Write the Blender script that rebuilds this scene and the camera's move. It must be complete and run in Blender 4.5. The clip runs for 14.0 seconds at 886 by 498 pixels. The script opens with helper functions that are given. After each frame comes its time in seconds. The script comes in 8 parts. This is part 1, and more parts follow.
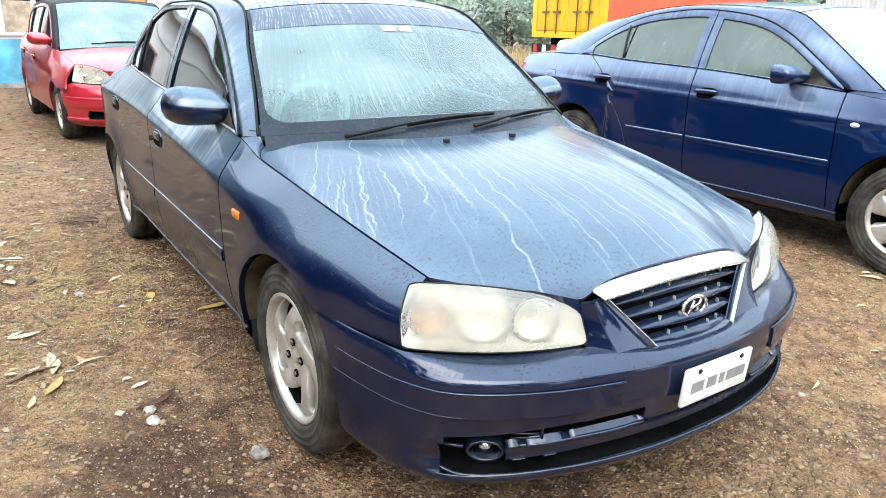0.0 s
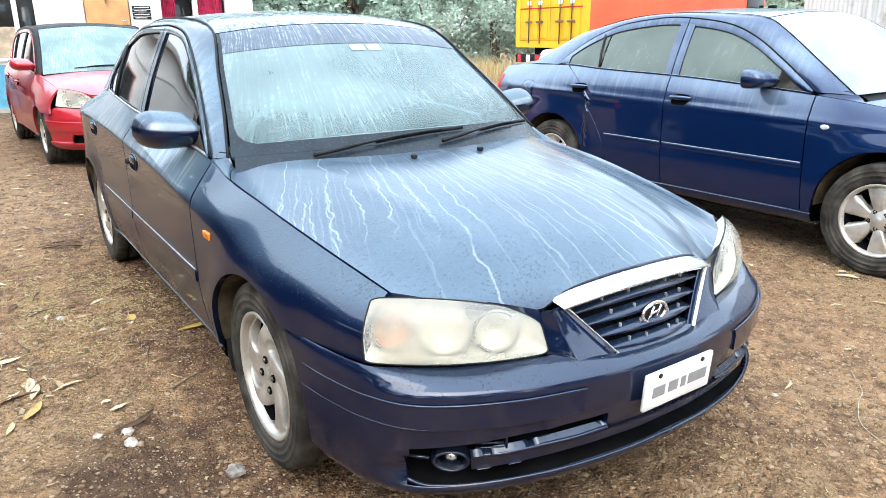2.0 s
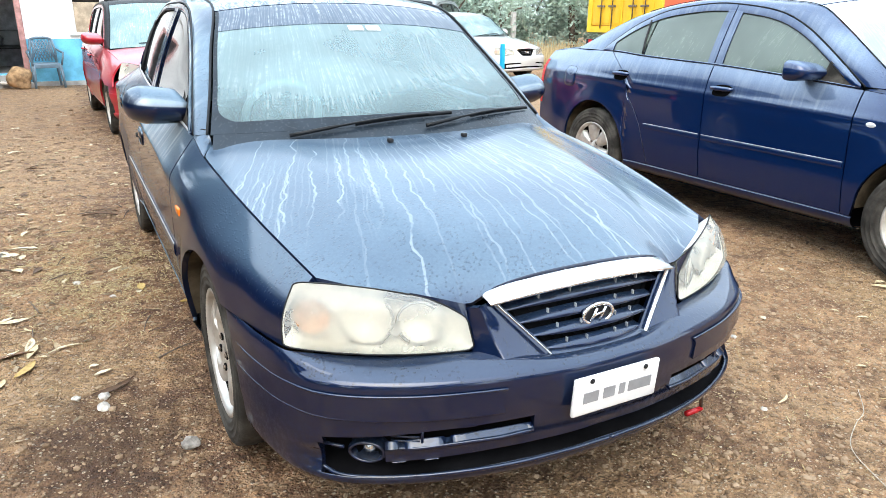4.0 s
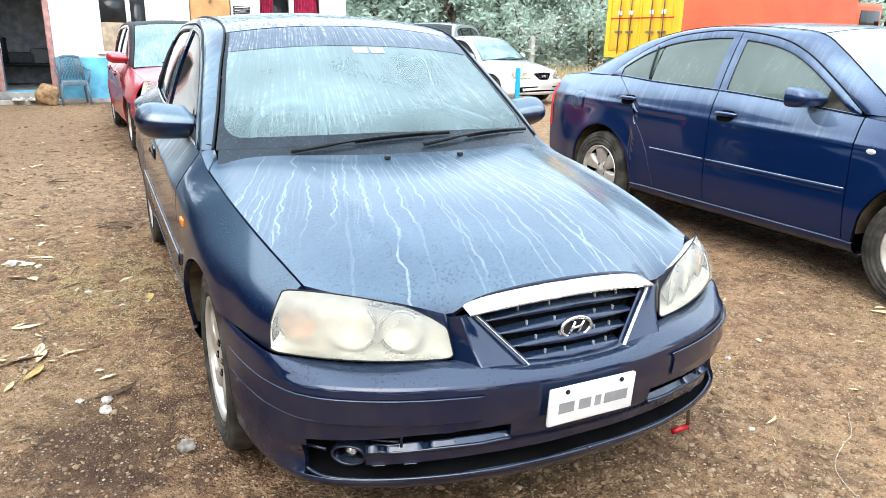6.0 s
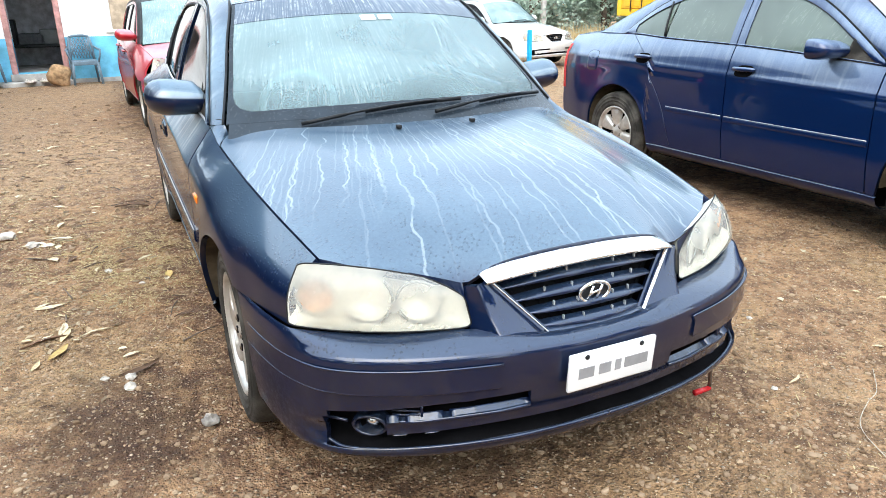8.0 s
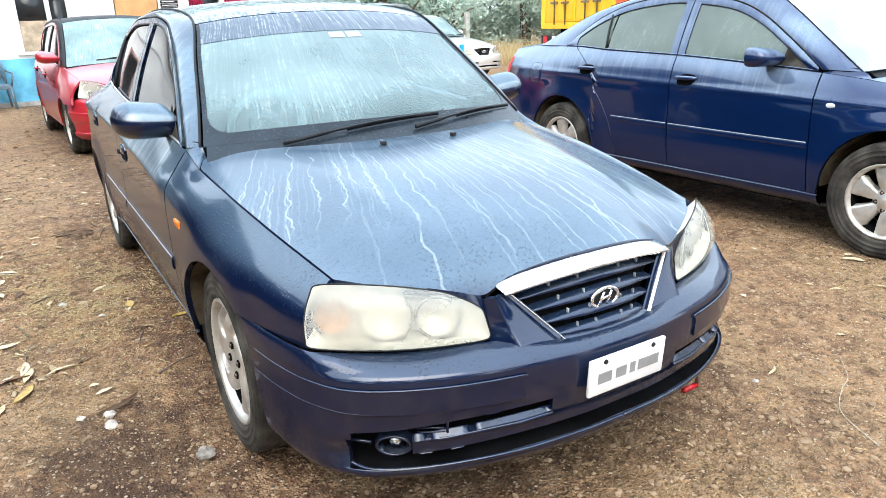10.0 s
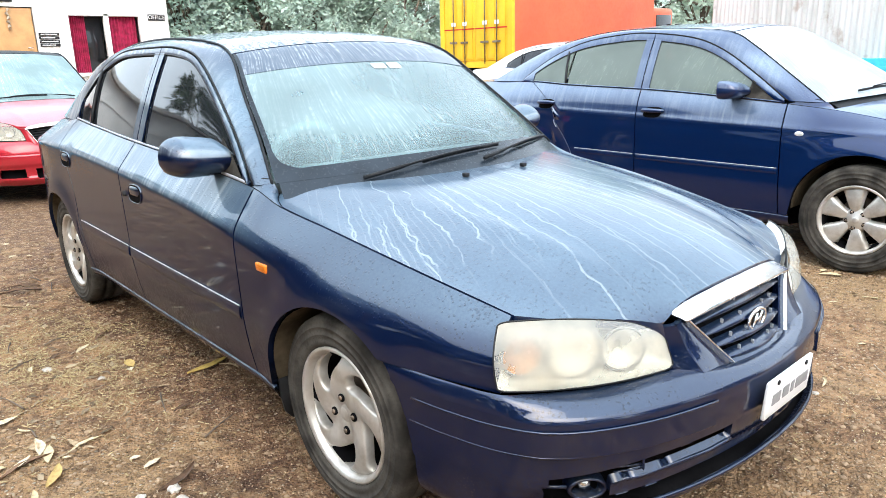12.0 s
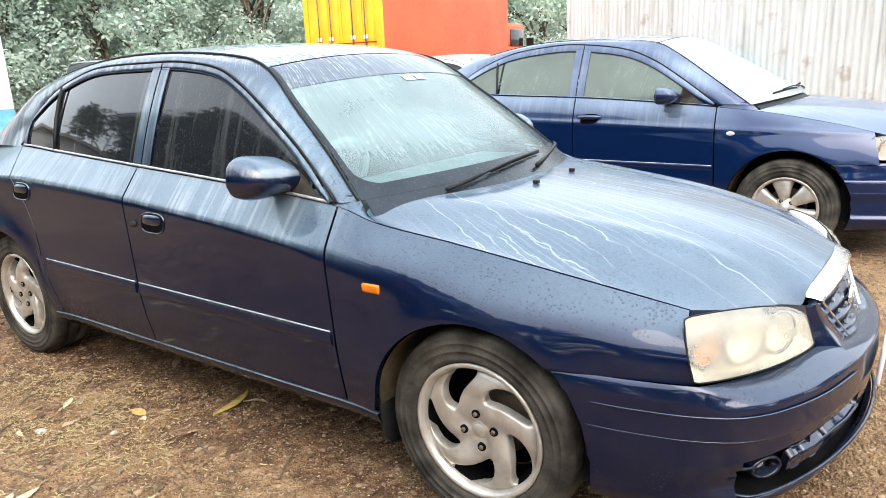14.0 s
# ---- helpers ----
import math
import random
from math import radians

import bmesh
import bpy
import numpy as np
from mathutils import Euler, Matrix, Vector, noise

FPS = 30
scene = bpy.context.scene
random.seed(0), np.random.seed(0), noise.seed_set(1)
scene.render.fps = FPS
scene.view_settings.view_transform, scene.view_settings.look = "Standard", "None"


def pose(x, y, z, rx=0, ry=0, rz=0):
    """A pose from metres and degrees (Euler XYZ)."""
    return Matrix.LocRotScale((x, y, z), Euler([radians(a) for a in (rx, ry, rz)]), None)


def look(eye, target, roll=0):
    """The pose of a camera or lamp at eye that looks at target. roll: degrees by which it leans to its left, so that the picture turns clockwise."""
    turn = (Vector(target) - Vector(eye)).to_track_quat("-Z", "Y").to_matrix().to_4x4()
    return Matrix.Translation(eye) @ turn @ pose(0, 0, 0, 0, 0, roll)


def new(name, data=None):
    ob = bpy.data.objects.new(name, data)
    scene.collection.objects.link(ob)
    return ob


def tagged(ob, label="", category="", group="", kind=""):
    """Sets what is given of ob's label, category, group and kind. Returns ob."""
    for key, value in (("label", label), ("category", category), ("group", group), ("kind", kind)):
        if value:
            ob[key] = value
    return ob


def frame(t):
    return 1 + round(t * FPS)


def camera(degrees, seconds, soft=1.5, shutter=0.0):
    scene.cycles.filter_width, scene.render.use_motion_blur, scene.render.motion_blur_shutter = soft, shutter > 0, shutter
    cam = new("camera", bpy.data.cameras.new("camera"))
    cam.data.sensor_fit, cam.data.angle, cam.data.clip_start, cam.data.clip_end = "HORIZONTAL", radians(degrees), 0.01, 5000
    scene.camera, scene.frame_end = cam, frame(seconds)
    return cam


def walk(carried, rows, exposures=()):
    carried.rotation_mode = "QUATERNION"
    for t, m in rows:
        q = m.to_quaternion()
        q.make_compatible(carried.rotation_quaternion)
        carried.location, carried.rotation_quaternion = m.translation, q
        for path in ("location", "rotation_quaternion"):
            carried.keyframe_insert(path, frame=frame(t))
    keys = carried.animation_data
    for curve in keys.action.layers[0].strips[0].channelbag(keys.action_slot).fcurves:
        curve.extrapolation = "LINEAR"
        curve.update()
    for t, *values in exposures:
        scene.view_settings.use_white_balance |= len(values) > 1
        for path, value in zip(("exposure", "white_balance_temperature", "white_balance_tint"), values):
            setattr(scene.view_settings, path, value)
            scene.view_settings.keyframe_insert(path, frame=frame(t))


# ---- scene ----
cam = camera(64.8, 14.0, soft=0.6)
METRES, EYE, TILT, LEAN, TURN = 2.485, 1.293, -17.971, -1.257, -33.756
ROWS = [
    (0.0, 0.0, 0.0, 0.0, 0.0, 0.0, -0.0),
    (0.5, 0.0029, -0.0293, 0.0013, 0.06, 0.62, 1.54),
    (1.0, 0.0102, -0.0322, 0.0007, -1.31, 0.78, 2.59),
    (1.5, 0.0176, -0.0288, 0.001, -0.57, 0.47, 1.32),
    (2.0, 0.0345, -0.0141, 0.0029, -0.39, 0.9, 1.83),
    (2.5, 0.0734, 0.0126, 0.0084, 0.75, 0.01, 0.18),
    (3.0, 0.1141, 0.0211, 0.0116, 2.89, -0.65, -0.21),
    (5.5, 0.2152, -0.0116, -0.0005, 7.49, 0.89, -2.49),
    (6.0, 0.2152, -0.014, -0.001, 7.1, 1.34, -2.34),
    (6.5, 0.2148, -0.012, -0.001, 6.68, 1.04, -1.97),
    (7.0, 0.2159, -0.0097, -0.0013, 7.06, 0.63, -1.7),
    (7.5, 0.2114, -0.0091, -0.0025, 8.62, -0.81, -1.43),
    (8.0, 0.2161, -0.0064, -0.0004, 8.47, -1.31, -0.52),
    (10.5, 0.0718, -0.0142, 0.0028, 1.12, 0.48, 1.98),
    (11.0, -0.0012, -0.0025, 0.0022, 0.17, 1.59, 1.88),
    (11.5, -0.0758, 0.0276, 0.0126, -0.57, 2.13, 5.52),
    (12.0, -0.1604, 0.0334, 0.0157, -7.33, 2.2, 5.14),
    (12.5, -0.2587, 0.0205, 0.0217, -11.0, 1.14, 8.11),
    (13.0, -0.3199, 0.0602, 0.0298, -13.42, 1.31, 8.78),
    (13.5, -0.3768, 0.0971, 0.0445, -12.08, 1.67, 6.71),
    (14.0, -0.4636, 0.1145, 0.0521, -19.81, 1.74, 9.86),
]
walk(cam, [(t, pose(-1.509, -1.856, EYE, TILT, LEAN, TURN) @ pose(METRES * x, METRES * y, METRES * z, 90 + pitch, roll, yaw)) for t, x, y, z, yaw, pitch, roll in ROWS],
     exposures=[(0.0, 1.35, 6350, 7.5), (11.0, 1.35, 6350, 7.5), (12.0, 1.35, 6500, 9.0), (13.0, 1.35, 6650, 10.0), (14.0, 1.38, 6950, 11.0)])

# ---- light: a bright overcast morning ----
world = bpy.data.worlds.new("overcast_sky")
scene.world = world
world.use_nodes = True
wn = world.node_tree.nodes
wl = world.node_tree.links
sky = wn.new("ShaderNodeTexSky")
sky.sky_type = "NISHITA"
sky.sun_disc = False
sky.sun_elevation = radians(48)
sky.sun_rotation = radians(215)
sky.air_density = 1.6
sky.dust_density = 6.0
veil = wn.new("ShaderNodeMix")
veil.data_type = "RGBA"
veil.inputs[0].default_value = 0.72
veil.inputs[7].default_value = (8.2, 9.4, 10.7, 1)
wl.new(sky.outputs[0], veil.inputs[6])
cloud = wn.new("ShaderNodeTexNoise")
cloud.inputs["Scale"].default_value = 2.2
cloud.inputs["Detail"].default_value = 4
cloud_range = wn.new("ShaderNodeMapRange")
cloud_range.inputs[3].default_value = 0.7
cloud_range.inputs[4].default_value = 1.3
wl.new(cloud.outputs[0], cloud_range.inputs[0])
mul = wn.new("ShaderNodeVectorMath")
mul.operation = "SCALE"
wl.new(veil.outputs[2], mul.inputs[0])
wl.new(cloud_range.outputs[0], mul.inputs["Scale"])
wl.new(mul.outputs[0], wn["Background"].inputs[0])
wn["Background"].inputs[1].default_value = 0.145

sun = new("sun", bpy.data.lights.new("sun", "SUN"))
sun.data.energy = 0.7
sun.data.angle = radians(50)
sun.data.color = (1.0, 0.97, 0.93)
sun.matrix_world = look((-6, -8, 11), (0, 0, 0))


# ---- materials ----
class Nodes:
    """A short way to write node trees."""

    def __init__(self, name):
        self.m = bpy.data.materials.new(name)
        self.m.use_nodes = True
        self.t = self.m.node_tree
        self.bsdf = self.t.nodes["Principled BSDF"]

    def add(self, kind, **kw):
        n = self.t.nodes.new("ShaderNode" + kind)
        for k, v in kw.items():
            setattr(n, k, v)
        return n

    def link(self, a, b):
        self.t.links.new(a, b)

    def put(self, node, key, v):
        if isinstance(v, bpy.types.NodeSocket):
            self.link(v, node.inputs[key])
        elif isinstance(v, (tuple, list)) and node.inputs[key].type == "RGBA" and len(v) == 3:
            node.inputs[key].default_value = (*v, 1)
        else:
            node.inputs[key].default_value = v

    def coords(self, scale=(1, 1, 1), kind="Object", loc=(0, 0, 0)):
        tc = self.add("TexCoord")
        mp = self.add("Mapping")
        mp.inputs["Scale"].default_value = scale
        mp.inputs["Location"].default_value = loc
        self.link(tc.outputs[kind], mp.inputs[0])
        return mp.outputs[0]

    def noise(self, vec, scale, detail=4, rough=0.55, dist=0.0):
        n = self.add("TexNoise")
        self.link(vec, n.inputs["Vector"])
        n.inputs["Scale"].default_value = scale
        n.inputs["Detail"].default_value = detail
        n.inputs["Roughness"].default_value = rough
        n.inputs["Distortion"].default_value = dist
        return n.outputs[0]

    def voronoi(self, vec, scale, feature="F1", rand=1.0):
        n = self.add("TexVoronoi", feature=feature)
        self.link(vec, n.inputs["Vector"])
        n.inputs["Scale"].default_value = scale
        n.inputs["Randomness"].default_value = rand
        return n.outputs[0]

    def ramp(self, v, a, b, lo=0.0, hi=1.0):
        n = self.add("MapRange", interpolation_type="SMOOTHSTEP")
        for k, w in zip((0, 1, 2, 3, 4), (v, a, b, lo, hi)):
            self.put(n, k, w)
        return n.outputs[0]

    def math(self, op, a, b=0.0):
        n = self.add("Math", operation=op)
        self.put(n, 0, a)
        self.put(n, 1, b)
        return n.outputs[0]

    def mix(self, f, a, b):
        n = self.add("Mix", data_type="RGBA")
        self.put(n, 0, f)
        self.put(n, 6, a)
        self.put(n, 7, b)
        return n.outputs[2]

    def xyz(self, vec):
        n = self.add("SeparateXYZ")
        self.link(vec, n.inputs[0])
        return n.outputs

    def vec(self, x, y, z):
        n = self.add("CombineXYZ")
        for k, v in enumerate((x, y, z)):
            self.put(n, k, v)
        return n.outputs[0]

    def set(self, **kw):
        for k, v in kw.items():
            self.put(self.bsdf, k.replace("_", " "), v)
        return self

    def bump(self, h, strength=0.3, dist=0.01):
        n = self.add("Bump")
        n.inputs["Strength"].default_value = strength
        n.inputs["Distance"].default_value = dist
        self.link(h, n.inputs["Height"])
        self.link(n.outputs[0], self.bsdf.inputs["Normal"])
        return self


def plain(name, colour, rough=0.5, metal=0.0, vary=0.12, scale=6.0, bump=0.0, spec=0.5):
    """A surface of one colour with stains at two scales and a little grain."""
    n = Nodes(name)
    c = n.coords()
    big = n.noise(c, scale, 4)
    fine = n.noise(c, scale * 14, 3)
    dark = tuple(v * (1 - 1.6 * vary) for v in colour)
    light = tuple(min(1, v * (1 + vary)) for v in colour)
    col = n.mix(n.ramp(big, 0.3, 0.7), dark, light)
    col = n.mix(n.math("MULTIPLY", n.ramp(fine, 0.5, 0.75), vary), col, tuple(v * 0.5 for v in colour))
    n.set(Base_Color=col, Roughness=n.ramp(fine, 0.2, 0.8, max(0.02, rough - 0.08), min(1, rough + 0.1)), Metallic=metal)
    n.bsdf.inputs["Specular IOR Level"].default_value = spec
    if bump:
        n.bump(fine, bump, 0.01)
    return n.m


def car_paint(name, colour, dust=(0.44, 0.50, 0.53), streaks=1.0, mud=0.85, flake=0.5, lines=1.0, film=0.44, dew=(0.22, 0.335, 0.42)):
    """Metallic paint under a clear coat, with dried runs of rain on the upper faces and splashed mud low down."""
    n = Nodes(name)
    c = n.coords()
    x, y, z = n.xyz(c)
    nx, ny, nz = n.xyz(n.add("TexCoord").outputs["Normal"])
    # runs of water down the bonnet, the roof and the boot, fanning out towards the nose
    ahead = n.math("SUBTRACT", 0.3, y)
    fan = n.math("DIVIDE", n.math("ADD", x, n.math("MULTIPLY", ahead, 0.10)), n.math("ADD", 1.0, n.math("MULTIPLY", ahead, 0.7)))
    up = n.math("MULTIPLY", n.ramp(nz, 0.72, 0.9), n.ramp(z, 0.62, 0.68))
    side_share = n.ramp(x, -0.5, 0.15, 0.35, 1.0)
    total = None
    for freq, seed, keep_, gain, thin, sway in ((15.0, 0.0, 0.58, 0.48, 0.055, 1.3), (24.0, 7.0, 0.55, 0.42, 0.075, 1.4), (38.0, 13.0, 0.72, 0.36, 0.10, 1.5), (60.0, 19.0, 0.66, 0.28, 0.15, 1.7)):
        u = n.math("ADD", n.math("MULTIPLY", fan, freq), seed + 40.0)
        u = n.math("ADD", u, n.math("MULTIPLY", n.math("SUBTRACT", n.noise(n.vec(n.math("MULTIPLY", x, 5.0), n.math("MULTIPLY", y, 7.0), seed), 1.0, 3), 0.5), sway))
        cell = n.math("FLOOR", u)
        mid_ = n.math("ABSOLUTE", n.math("SUBTRACT", n.math("FRACT", u), 0.5))
        pick = n.add("TexWhiteNoise", noise_dimensions="1D")
        n.link(cell, pick.inputs["W"])
        r1, r2, r3 = n.xyz(pick.outputs["Color"])
        line = n.math("SUBTRACT", 1.0, n.ramp(mid_, thin * 0.35, thin))
        start = n.math("ADD", n.math("MULTIPLY", r1, -0.62), 0.42)
        stop_ = n.math("SUBTRACT", start, n.math("ADD", 0.25, n.math("MULTIPLY", r2, 0.75)))
        on_roof = n.ramp(z, 1.1, 1.2)
        window = n.math("MAXIMUM", n.math("MULTIPLY", n.ramp(n.math("SUBTRACT", start, y), -0.01, 0.02), n.ramp(n.math("SUBTRACT", y, stop_), -0.01, 0.12)), on_roof)
        fade = n.ramp(n.noise(n.vec(n.math("MULTIPLY", x, 14.0), n.math("MULTIPLY", y, 9.0), seed + 1.0), 1.0, 3), 0.37, 0.56, 0.3, 1.0)
        some = n.math("LESS_THAN", r3, keep_)
        one = n.math("MULTIPLY", n.math("MULTIPLY", n.math("MULTIPLY", line, window), n.math("MULTIPLY", fade, some)), n.math("MULTIPLY", side_share, gain) if freq > 30 else gain)
        total = one if total is None else n.math("MAXIMUM", total, one)
    top = n.math("MULTIPLY", total, n.math("MULTIPLY", up, lines))
    # blotches and short drips below the windows
    side = n.noise(n.vec(n.math("MULTIPLY", y, 42.0), n.math("MULTIPLY", z, 2.6), n.math("MULTIPLY", x, 0.5)), 1.0, 3)
    low = n.noise(c, 3.0, 4)
    band = n.math("MULTIPLY", n.ramp(nz, 0.16, 0.32), n.ramp(nz, 0.85, 0.6))
    drip = n.math("MULTIPLY", n.math("MULTIPLY", n.ramp(side, 0.40, 0.68, 0.25, 1.0), n.ramp(n.noise(c, 6.0, 3), 0.32, 0.6, 0.35, 1.0)), n.math("MULTIPLY", n.math("MULTIPLY", band, n.ramp(y, 0.4, 0.7)), 0.46))
    mottle = n.math("MULTIPLY", n.math("MULTIPLY", n.ramp(n.noise(n.vec(n.math("MULTIPLY", x, 3.0), y, z), 26.0, 5, 0.7), 0.42, 0.56), n.ramp(nz, 0.86, 0.97)), n.math("MULTIPLY", n.ramp(z, 1.24, 1.33), 0.8))
    smear = n.math("MULTIPLY", n.ramp(n.noise(n.vec(n.math("MULTIPLY", y, 3.0), n.math("MULTIPLY", z, 13.0), n.math("MULTIPLY", x, 3.0)), 1.0, 4, 0.6), 0.5, 0.78), n.math("MULTIPLY", n.ramp(nz, 0.02, 0.14), n.math("MULTIPLY", n.ramp(nz, 0.6, 0.3), 0.05)))
    drip = n.math("MAXIMUM", n.math("MAXIMUM", drip, mottle), smear)
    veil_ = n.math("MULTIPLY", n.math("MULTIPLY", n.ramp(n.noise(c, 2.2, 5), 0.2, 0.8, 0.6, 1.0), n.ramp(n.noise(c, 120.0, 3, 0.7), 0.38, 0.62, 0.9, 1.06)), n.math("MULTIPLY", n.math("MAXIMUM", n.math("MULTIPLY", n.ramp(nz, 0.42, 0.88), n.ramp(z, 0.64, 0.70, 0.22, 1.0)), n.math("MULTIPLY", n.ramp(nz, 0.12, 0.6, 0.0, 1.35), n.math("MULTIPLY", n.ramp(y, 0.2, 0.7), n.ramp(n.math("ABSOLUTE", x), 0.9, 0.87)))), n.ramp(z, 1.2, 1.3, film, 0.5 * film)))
    drops = n.math("MINIMUM", n.voronoi(c, 88.0), n.math("ADD", n.voronoi(c, 62.0), n.ramp(n.noise(c, 9.0, 2), 0.5, 0.62, 0.3, 0.0)))
    keep = n.ramp(n.noise(c, 14.0, 3), 0.36, 0.54)
    bead = n.math("MULTIPLY", n.math("MULTIPLY", n.ramp(drops, 0.34, 0.12), keep), n.ramp(nz, 0.3, 0.7))
    # standing drops are clear and bright-edged where the film between them is dull
    wet = n.math("MULTIPLY", n.ramp(bead, 0.15, 0.6), n.ramp(z, 1.2, 1.1))
    veil_ = n.math("MULTIPLY", veil_, n.math("SUBTRACT", 1.0, n.math("MULTIPLY", wet, 0.2)))
    grime = n.math("MINIMUM", n.math("MULTIPLY", n.math("ADD", top, drip), streaks), 0.9)
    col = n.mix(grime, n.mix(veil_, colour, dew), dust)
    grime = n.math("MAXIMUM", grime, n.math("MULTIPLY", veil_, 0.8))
    splash = n.noise(c, 60.0, 5, 0.7)
    reach = n.math("MULTIPLY", n.ramp(z, 0.56, 0.2), n.ramp(n.noise(c, 2.5, 4), 0.25, 0.75))
    mudf = n.math("MULTIPLY", n.math("MULTIPLY", n.ramp(splash, 0.38, 0.56), reach), mud)
    col = n.mix(mudf, col, (0.012, 0.011, 0.012))
    specks = n.math("MULTIPLY", n.math("MULTIPLY", n.ramp(n.voronoi(c, 150.0), 0.30, 0.16), n.ramp(n.noise(c, 9.0, 3), 0.5, 0.66)), n.math("MULTIPLY", reach, 0.5 * mud))
    col = n.mix(specks, col, (0.30, 0.24, 0.18))
    soft = n.ramp(n.noise(c, 900.0, 1), 0.3, 0.7)
    dirty = n.math("MAXIMUM", grime, mudf)
    # road dust dulls the lower doors
    flank = n.math("MULTIPLY", n.ramp(z, 0.82, 0.6), n.ramp(n.math("ABSOLUTE", nx), 0.75, 0.95))
    n.set(Base_Color=col, Metallic=n.math("MULTIPLY", n.math("SUBTRACT", 1.0, dirty), flake),
          Roughness=n.math("ADD", n.math("MULTIPLY", soft, 0.08), n.math("ADD", 0.34, n.math("MULTIPLY", dirty, 0.4))),
          Coat_Weight=n.math("MULTIPLY", n.math("SUBTRACT", 1.0, n.math("MULTIPLY", flank, 0.35)), n.math("SUBTRACT", 1.0, n.math("MULTIPLY", dirty, 0.35))),
          Coat_Roughness=n.math("ADD", n.ramp(low, 0.2, 0.8, 0.010, 0.03), n.math("ADD", n.math("MULTIPLY", veil_, n.ramp(nz, 0.6, 0.88, 0.10, 0.40)), n.math("MULTIPLY", flank, 0.04))), Coat_IOR=1.62, Specular_Tint=(0.25, 0.3, 0.42))
    n.bsdf.inputs["Specular IOR Level"].default_value = 0.15
    n.bump(n.math("ADD", bead, n.math("MULTIPLY", n.noise(c, 5.0, 2), 0.16)), 0.6, 0.006)
    return n.m


def wet_glass(name, tint=(0.55, 0.75, 0.78), haze=(0.48, 0.68, 0.72), cover=0.36, streak=0.10, rough=0.12, dirt=0.0, coat=0.0):
    """Glass fogged inside and run with rain outside: part clear, part pale film."""
    n = Nodes(name)
    c = n.coords()
    x, y, z = n.xyz(c)
    wob = n.math("MULTIPLY", n.math("SUBTRACT", n.noise(c, 5.0, 3), 0.5), 0.03)
    along = n.math("ADD", n.math("MULTIPLY", n.math("ADD", n.math("ADD", x, y) if dirt else n.math("DIVIDE", x, n.math("SUBTRACT", 1.0, n.math("MULTIPLY", n.math("SUBTRACT", z, 0.888), 0.75))), wob), 90.0), 0.0)
    run = n.noise(n.vec(along, n.math("MULTIPLY", z, 7.0), 0.0), 1.0, 4, 0.7)
    big = n.noise(n.vec(n.math("MULTIPLY", x, 2.0), n.math("MULTIPLY", y, 2.0), n.math("MULTIPLY", z, 2.0)), 1.0, 3)
    s = n.math("MULTIPLY", n.math("MULTIPLY", n.ramp(run, 0.42, 0.66), n.ramp(n.noise(c, 45.0, 3), 0.36, 0.58, 0.4, 1.0)), n.ramp(big, 0.34, 0.6, 0.12, 1.0))
    n.set(Base_Color=n.mix(n.math("MULTIPLY", s, streak), n.mix(n.ramp(big, 0.3, 0.7), tuple(v * 0.8 for v in haze), tuple(v * 1.15 for v in haze)), (0.86, 0.9, 0.9)), Roughness=n.ramp(s, 0.0, 1.0, rough, 0.35))
    n.bsdf.inputs["Specular IOR Level"].default_value = 0.8
    n.bsdf.inputs["Coat Weight"].default_value = coat
    n.bsdf.inputs["Coat Roughness"].default_value = 0.16
    clear = n.add("BsdfTransparent")
    clear.inputs[0].default_value = (*tint, 1)
    m = n.add("MixShader")
    foot = n.ramp(z, 0.92, 1.12, 0.55, 1.0) if coat else 1.0
    n.put(m, 0, n.math("MINIMUM", n.math("ADD", n.math("MULTIPLY", foot, cover), n.math("MULTIPLY", s, streak * 0.5)), 1.0))
    n.link(clear.outputs[0], m.inputs[1])
    n.link(n.bsdf.outputs[0], m.inputs[2])
    n.link(m.outputs[0], n.t.nodes["Material Output"].inputs[0])
    return n.m


def tinted_glass(name, colour=(0.012, 0.014, 0.018), dusty=0.14, film=(0.4, 0.42, 0.42)):
    """Dark filmed side glass with dried dust and runs."""
    n = Nodes(name)
    c = n.coords()
    x, y, z = n.xyz(c)
    run = n.noise(n.vec(n.math("MULTIPLY", y, 22.0), n.math("MULTIPLY", z, 1.4), 0.0), 1.0, 4, 0.6)
    spots = n.noise(c, 90.0, 2)
    f = n.math("MULTIPLY", n.math("ADD", n.ramp(run, 0.5, 0.8), n.math("MULTIPLY", n.ramp(spots, 0.55, 0.7), 0.35)), dusty)
    n.set(Base_Color=n.mix(f, colour, film), Roughness=n.ramp(f, 0.0, 0.4, 0.03, 0.2))
    n.bsdf.inputs["Specular IOR Level"].default_value = 0.2
    n.bsdf.inputs["Coat Weight"].default_value = 1.0
    n.bsdf.inputs["Coat Roughness"].default_value = 0.05
    n.bsdf.inputs["Coat IOR"].default_value = 1.27
    return n.m


